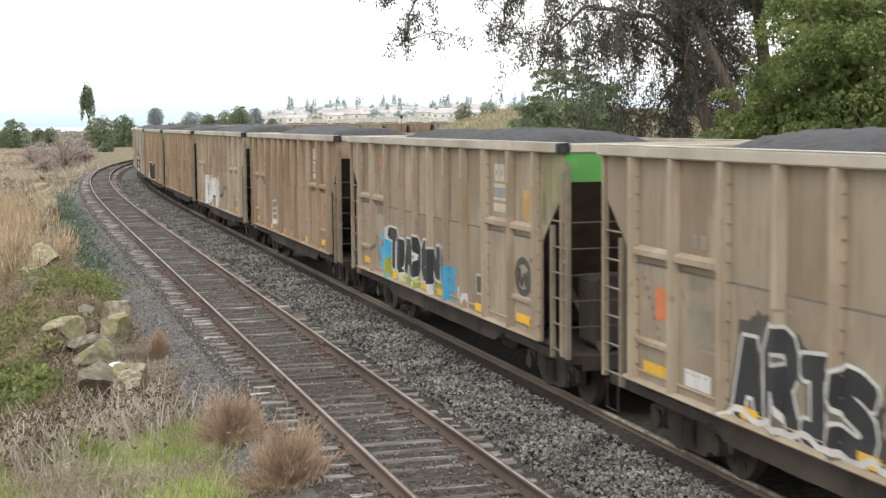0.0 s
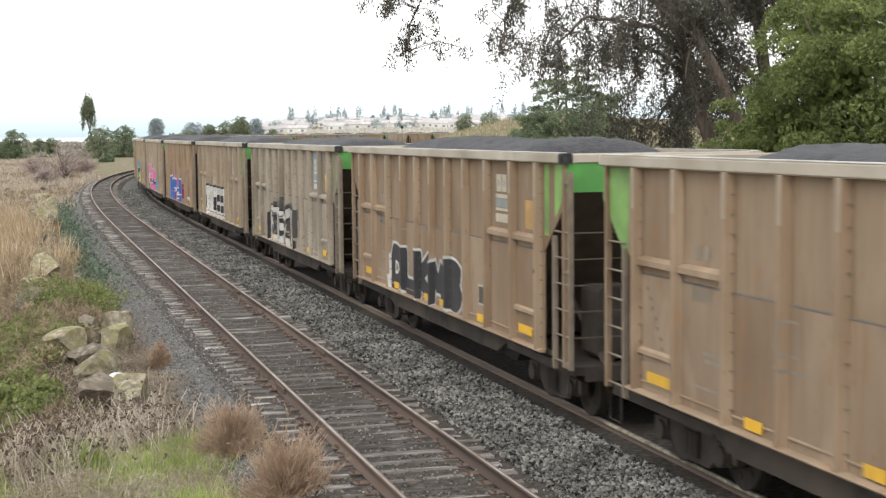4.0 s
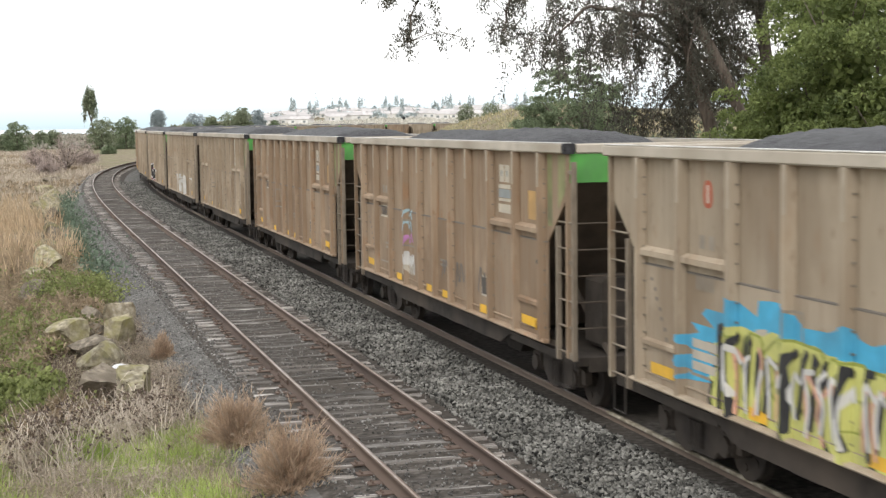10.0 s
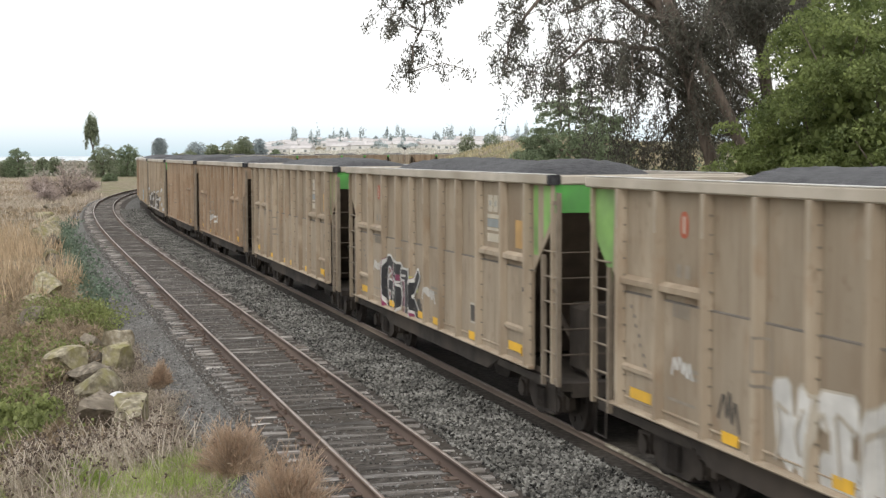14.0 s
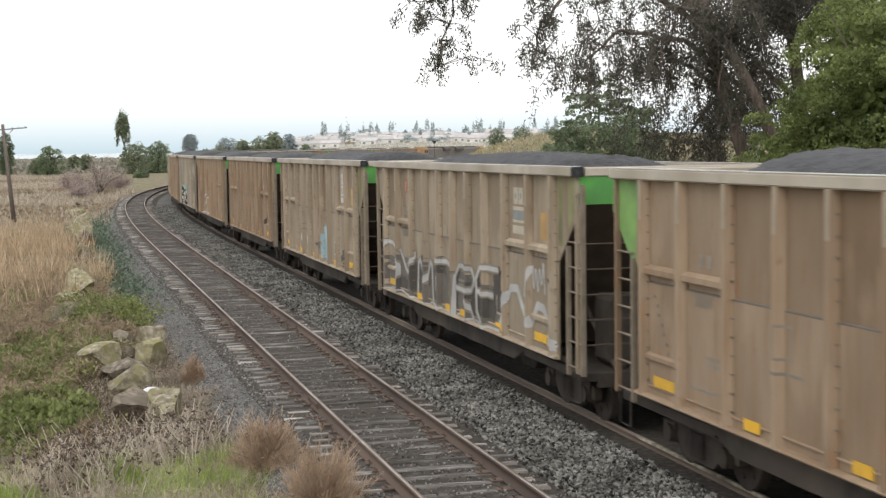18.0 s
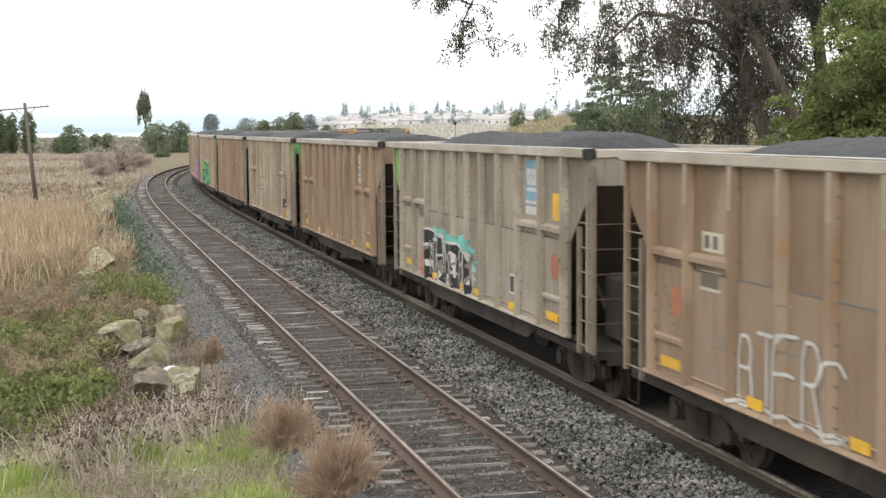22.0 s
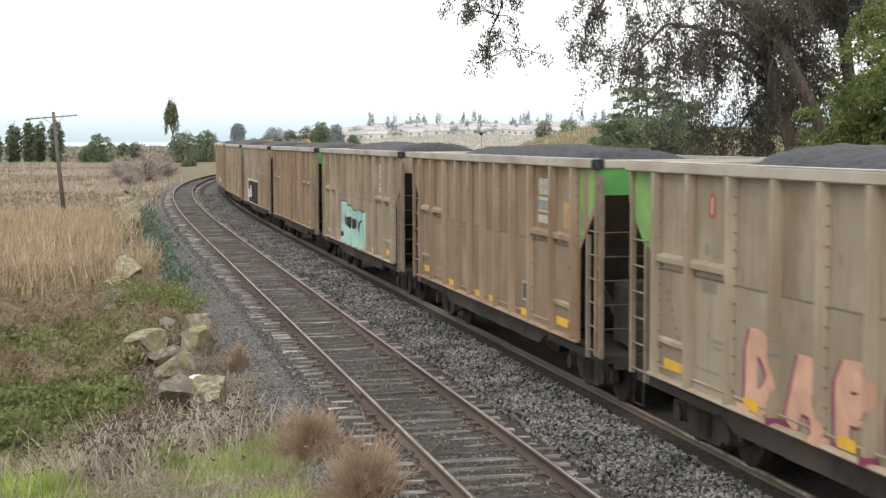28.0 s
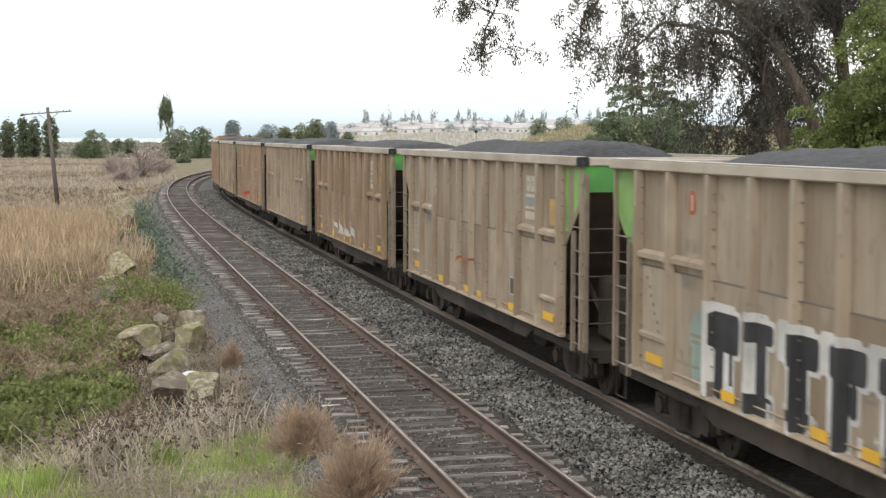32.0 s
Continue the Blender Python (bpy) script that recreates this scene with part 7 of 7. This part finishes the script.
    for name, label, sel, mat, ht, wd, ln in (("dry_tufts", "tufts of dry straw-coloured grass", f < 0.34, "dry_grass", 0.24, 0.012, 0.7), ("fresh_grass", "tufts of fresh bright green grass", f > 0.30, "lime_grass", 0.17, 0.013, 0.5)):
        thing(name, label, "grass", me=raw_mesh(name, *blades(on_ground(x[sel], y[sel], -0.02), ht, wd, r, ln), M[mat]), kind="stuff")
    parts = []
    for cx, cy, n, s in ((0.66, 22.6, 900, 0.20), (0.55, 22.0, 400, 0.3), (1.6, 21.2, 500, 0.3), (2.35, 21.0, 700, 0.35), (0.9, 21.9, 900, 0.22), (2.0, 22.4, 600, 0.3), (-0.95, 21.6, 900, 0.35), (-0.6, 19.4, 600, 0.4), (2.1, 18.6, 600, 0.5), (-1.3, 18.2, 700, 0.5), (1.2, 20.2, 700, 0.35), (2.6, 23.0, 300, 0.4)):
        parts.append(blades(on_ground(cx + r.normal(0, s, n), cy + r.normal(0, s, n), -0.02), 0.40 if cy > 21.9 and cx < 1 else 0.30, 0.013, r, 0.40))
    thing("green_tufts", "clumps of fresh bright green grass", "grass", me=raw_mesh("green_tufts", *joined(parts), M["lime_grass"]), kind="stuff")
    x, y = patch(r, 9000, 0.5, 3.6, 20, 33)
    thing("verge_grass", "thin dry grass at the edge of the stones", "grass", me=raw_mesh("verge_grass", *blades(on_ground(x, y, -0.02), 0.22, 0.010, r, 0.6), M["dry_grass"]), kind="stuff")
    x, y = patch(r, 34000, 0.9, 3.5, 19.5, 37, lambda x, y: (x > 1.2 + 0.05 * (y - 20)) & (x < 3.0 + 0.5 * smooth_noise(x, y, 1.6, 7.0)))
    p = on_ground(x, y)
    p[:, 2] += np.abs(r.normal(0, 0.13, len(x))) * (0.7 + 0.6 * smooth_noise(x, y, 0.8, 2.0)).clip(0.1, 2)
    thing("verge_brush", "thin grey-brown dry brush beside the stones", "weeds", me=raw_mesh("verge_brush", *cards(p, 0.13, 0.012, r, up=0.8), M["brush"]), kind="stuff")
    # dark litter between the boulders
    x, y = patch(r, 12000, 0.2, 2.7, 24.0, 39.0)
    p = on_ground(x, y)
    p[:, 2] += np.abs(r.normal(0, 0.06, len(x)))
    thing("boulder_litter", "dark brown dead leaves between the boulders", "weeds", me=raw_mesh("boulder_litter", *cards(p, 0.14, 0.03, r, up=0.4), M["seed_head"]), kind="stuff")
    # straw added over the flat below the town; its pale colour stands for haze
    a, d = r.uniform(7.0, 20, 45000), 190 + 800 * r.random(45000) ** 0.8
    x, y = d * np.sin(np.radians(a)), d * np.cos(np.radians(a))
    _, o = track_coords(x, y)
    k = (np.abs(o) > 8) & (np.hypot(x - 82, (y - 215) / 2.2) > 24)
    thing("pale_straw", "straw on the flat below the town, paled with painted haze", "grass", me=raw_mesh("pale_straw", *blades(on_ground(x[k], y[k], -0.05), 1.1, 0.7, r, 0.5), M["pale_straw"]), kind="stuff")
    # dull scrub on the flat land towards the bay
    a, d = r.uniform(-9, 6.5, 9000), r.uniform(345, 1000, 9000)
    x, y = d * np.sin(np.radians(a)), d * np.cos(np.radians(a))
    p = on_ground(x, y)
    p[:, 2] += np.abs(r.normal(0, 0.55, len(x))) * (0.8 + 0.8 * smooth_noise(x, y, 60.0, 3.0)).clip(0.15, 2)
    thing("far_scrub", "dull grey-green scrub on the flat land", "scrub", me=raw_mesh("far_scrub", *cards(p, 2.0, 1.0, r), M["scrub"]), kind="stuff")
    # dead flower stalks
    parts = []
    x = np.concatenate([r.normal(0.15, 0.42, 260), r.normal(1.55, 0.5, 190), r.normal(0.8, 0.9, 80)])
    y = np.concatenate([r.normal(21.9, 0.75, 260), r.normal(23.4, 0.7, 190), r.normal(22.3, 1.2, 80)])
    heads = []
    for a, b in zip(x, y):
        base = on_ground(np.array([a]), np.array([b]))[0]
        h = r.uniform(0.35, 0.85)
        tip = base + [r.normal(0, 0.34), r.normal(0, 0.34), h]
        bend = base + (tip - base) * 0.5 + [r.normal(0, 0.05), 0, 0.05]
        w = 0.006
        for p, q in ((base, bend), (bend, tip)):
            parts.append((np.array([p - [w, 0, 0], p + [w, 0, 0], q + [w * 0.8, 0, 0], q - [w * 0.8, 0, 0]]), np.array([[0, 1, 2, 3]])))
        m = int(r.integers(3, 9))
        heads.append(cards(tip + r.normal(0, 0.018, (m, 3)), 0.05, 0.034, r))
    thing("dead_stalks", "dead weed stalks with dry seed heads", "weeds", me=raw_mesh("dead_stalks", *joined(parts), M["stalk"]), kind="stuff")
    thing("seed_heads", "dark dry seed heads on the dead stalks", "seed heads", me=raw_mesh("seed_heads", *joined(heads), M["seed_head"]), kind="stuff")
    # tangled grey twigs at the foot of the stalks and among the boulders
    parts = []
    for cx, cy, n, s, h in ((0.5, 20.0, 1800, 0.5, 0.40), (1.3, 19.2, 1500, 0.45, 0.40), (1.5, 29.5, 1500, 0.6, 0.25), (1.3, 33.5, 1500, 0.6, 0.25), (1.0, 36.5, 1200, 0.7, 0.25), (0.15, 21.9, 2600, 0.42, 0.42), (1.6, 23.6, 2600, 0.5, 0.45), (2.2, 26.0, 1600, 0.4, 0.35), (2.6, 28.3, 1500, 0.45, 0.35), (2.45, 31.0, 1500, 0.35, 0.4), (1.9, 33.2, 900, 0.35, 0.4), (-0.9, 25.0, 900, 0.7, 0.3), (0.6, 24.8, 900, 0.5, 0.35)):
        p = on_ground(cx + r.normal(0, s, n), cy + r.normal(0, s * 1.3, n))
        p[:, 2] += np.abs(r.normal(0, 0.5, n)) * h * np.exp(-((p[:, 0] - cx) ** 2 + (p[:, 1] - cy) ** 2) / (4 * s * s))
        parts.append(cards(p, 0.26, 0.010, r, up=0.7))
    thing("dead_brush", "tangled grey-brown dead twigs among the boulders", "brush", me=raw_mesh("dead_brush", *joined(parts), M["brush"]), kind="stuff")
    dry_bush(2.96, 21.5, 1.25, 0.90, 1, "round russet dry bush by the siding")
    dry_bush(3.24, 18.4, 1.60, 1.05, 2, "round russet dry bush by the siding")
    dry_bush(2.70, 30.6, 0.60, 0.58, 3, "small russet dry tuft beside the stones")
    dry_bush(4.35, 19.4, 0.5, 0.40, 4, "small russet dry tuft at the rail")
    # grass on the knoll inside the curve
    n = 30000
    x, y = r.uniform(45, 130, n), r.uniform(120, 290, n)
    _, o = track_coords(x, y)
    k = o > 14
    thing("knoll_grass", "rough tan grass on a low knoll", "grass", me=raw_mesh("knoll_grass", *blades(on_ground(x[k], y[k], -0.05), 0.6, 0.2, r, 0.4), M["knoll_grass"]), kind="stuff")


def build_pole_and_fence():
    t = thing("telegraph_pole", "leaning weathered telegraph pole with one crossarm", "pole", m=pose(-2.92, 109.9, -0.95, 0, -4.6, 0))
    part("post", Shape().tube([(0, 0, -0.3), (0, 0, 3.5), (0, 0, 7.4)], [0.17, 0.15, 0.11], 10).mesh("post", M["pole_wood"], True), t)
    part("crossarm", Shape().box((-1.68, -0.05, 6.97), (1.68, 0.05, 7.05), 0.01).mesh("crossarm", M["pole_wood"]), t)
    for x in (-1.55, -1.1, -0.65, 0.65, 1.1, 1.55):
        part("insulator", Shape().tube([(0, 0, 7.05), (0, 0, 7.09), (0, 0, 7.14)], [0.015, 0.03, 0.022], 8).mesh("insulator", M["soot"]), t, m=pose(x, 0, 0))
    for s in (-1, 1):
        part("brace", Shape().tube([(0, -0.08, 6.4), (s * 0.7, -0.08, 6.95)], 0.02, 5).mesh("brace", M["pole_wood"]), t)
    post = Shape().box((-0.09, -0.09, -0.3), (0.09, 0.09, 1.75), 0.02).mesh("fence_post", M["rock_pale"])
    s = thing("signal_post", "thin post with a small round black target", "signal", m=pose(*polar(14.72, 300), -0.8))
    part("post", Shape().tube([(0, 0, 0), (0, 0, 5.9)], 0.05, 6).mesh("post", M["soot"]), s)
    part("target", Shape().disc((0, 0, 6.1), 0.33, 0.08, 16, "y").mesh("target", M["black"]), s)
    for i in range(12):
        thing("fence_post", "pale weathered fence post in the grass", "post", "fence posts", m=pose(-14.5 + 2.05 * i, 196 + 3.1 * i - 0.5 * (i % 3), -0.95, 0, (i * 37) % 5 - 2, 0), me=post)


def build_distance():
    """The glowing painted haze across the bay and the white town on its slope."""
    # one upright sheet that glows; the haze is only its colour
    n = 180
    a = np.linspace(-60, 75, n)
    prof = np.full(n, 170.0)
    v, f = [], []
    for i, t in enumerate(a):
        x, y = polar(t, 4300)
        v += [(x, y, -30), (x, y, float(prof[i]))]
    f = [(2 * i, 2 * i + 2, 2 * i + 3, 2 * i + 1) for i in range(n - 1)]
    thing("backdrop", "glowing sheet coloured as pale blue haze over the bay", "haze", me=raw_mesh("backdrop", v, f, M["haze"]), kind="structure")
    r = random.Random(17)
    bodies = []
    for w, d, h in ((11, 8, 4.5), (14, 9, 5.0), (9, 8, 5.5)):
        wall = Shape().box((-w / 2, -d / 2, -1.5), (w / 2, d / 2, h * 0.6)).mesh("wall", M["house_wall"])
        roof = Shape().prism([(-d / 2 - 0.5, h * 0.6), (d / 2 + 0.5, h * 0.6), (0, h)], -w / 2 - 0.5, w / 2 + 0.5, axis="x").mesh("roof", M["house_roof"])
        win = Shape().box((-0.9, -0.05, -0.7), (0.9, 0.05, 0.7)).mesh("window", M["faded_blue"])
        bodies.append((wall, roof, win, w, d, h))
    for i in range(150):
        turn, reach = r.uniform(8.6, 19.5), r.uniform(940, 1480)
        x, y = polar(turn, reach)
        z = float(ground_height(np.array([x]), np.array([y]))[0])
        wall, roof, win, w, d, h = bodies[i % 3]
        t = thing("house", "small white house on the hillside", "house", "houses of the town", m=pose(x, y, z, 0, 0, -turn + r.uniform(-30, 30)))
        part("wall", wall, t)
        part("roof", roof, t)
        for s in (-0.28, 0.28):
            part("window", win, t, m=pose(s * w, -d / 2 - 0.03, h * 0.28))
    rr = np.random.default_rng(19)
    parts = []
    # leaf colour carries the haze over the town
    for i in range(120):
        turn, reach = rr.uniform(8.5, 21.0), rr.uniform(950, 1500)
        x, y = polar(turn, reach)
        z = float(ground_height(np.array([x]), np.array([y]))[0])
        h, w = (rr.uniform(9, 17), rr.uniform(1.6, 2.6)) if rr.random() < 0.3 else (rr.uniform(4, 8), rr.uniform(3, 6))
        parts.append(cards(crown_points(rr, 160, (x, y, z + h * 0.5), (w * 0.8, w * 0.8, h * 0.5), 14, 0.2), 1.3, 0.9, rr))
    thing("town_trees", "trees between the houses, haze put into their colour", "trees", me=raw_mesh("town_trees", *joined(parts), M["hazed_town_leaf"]), kind="stuff")


build_ground()
build_distance()
build_far_trees()
build_right_trees()
build_eucalyptus()
build_rocks()
build_plants()
build_pole_and_fence()
build_train()
build_engines()
build_tracks()
motions()
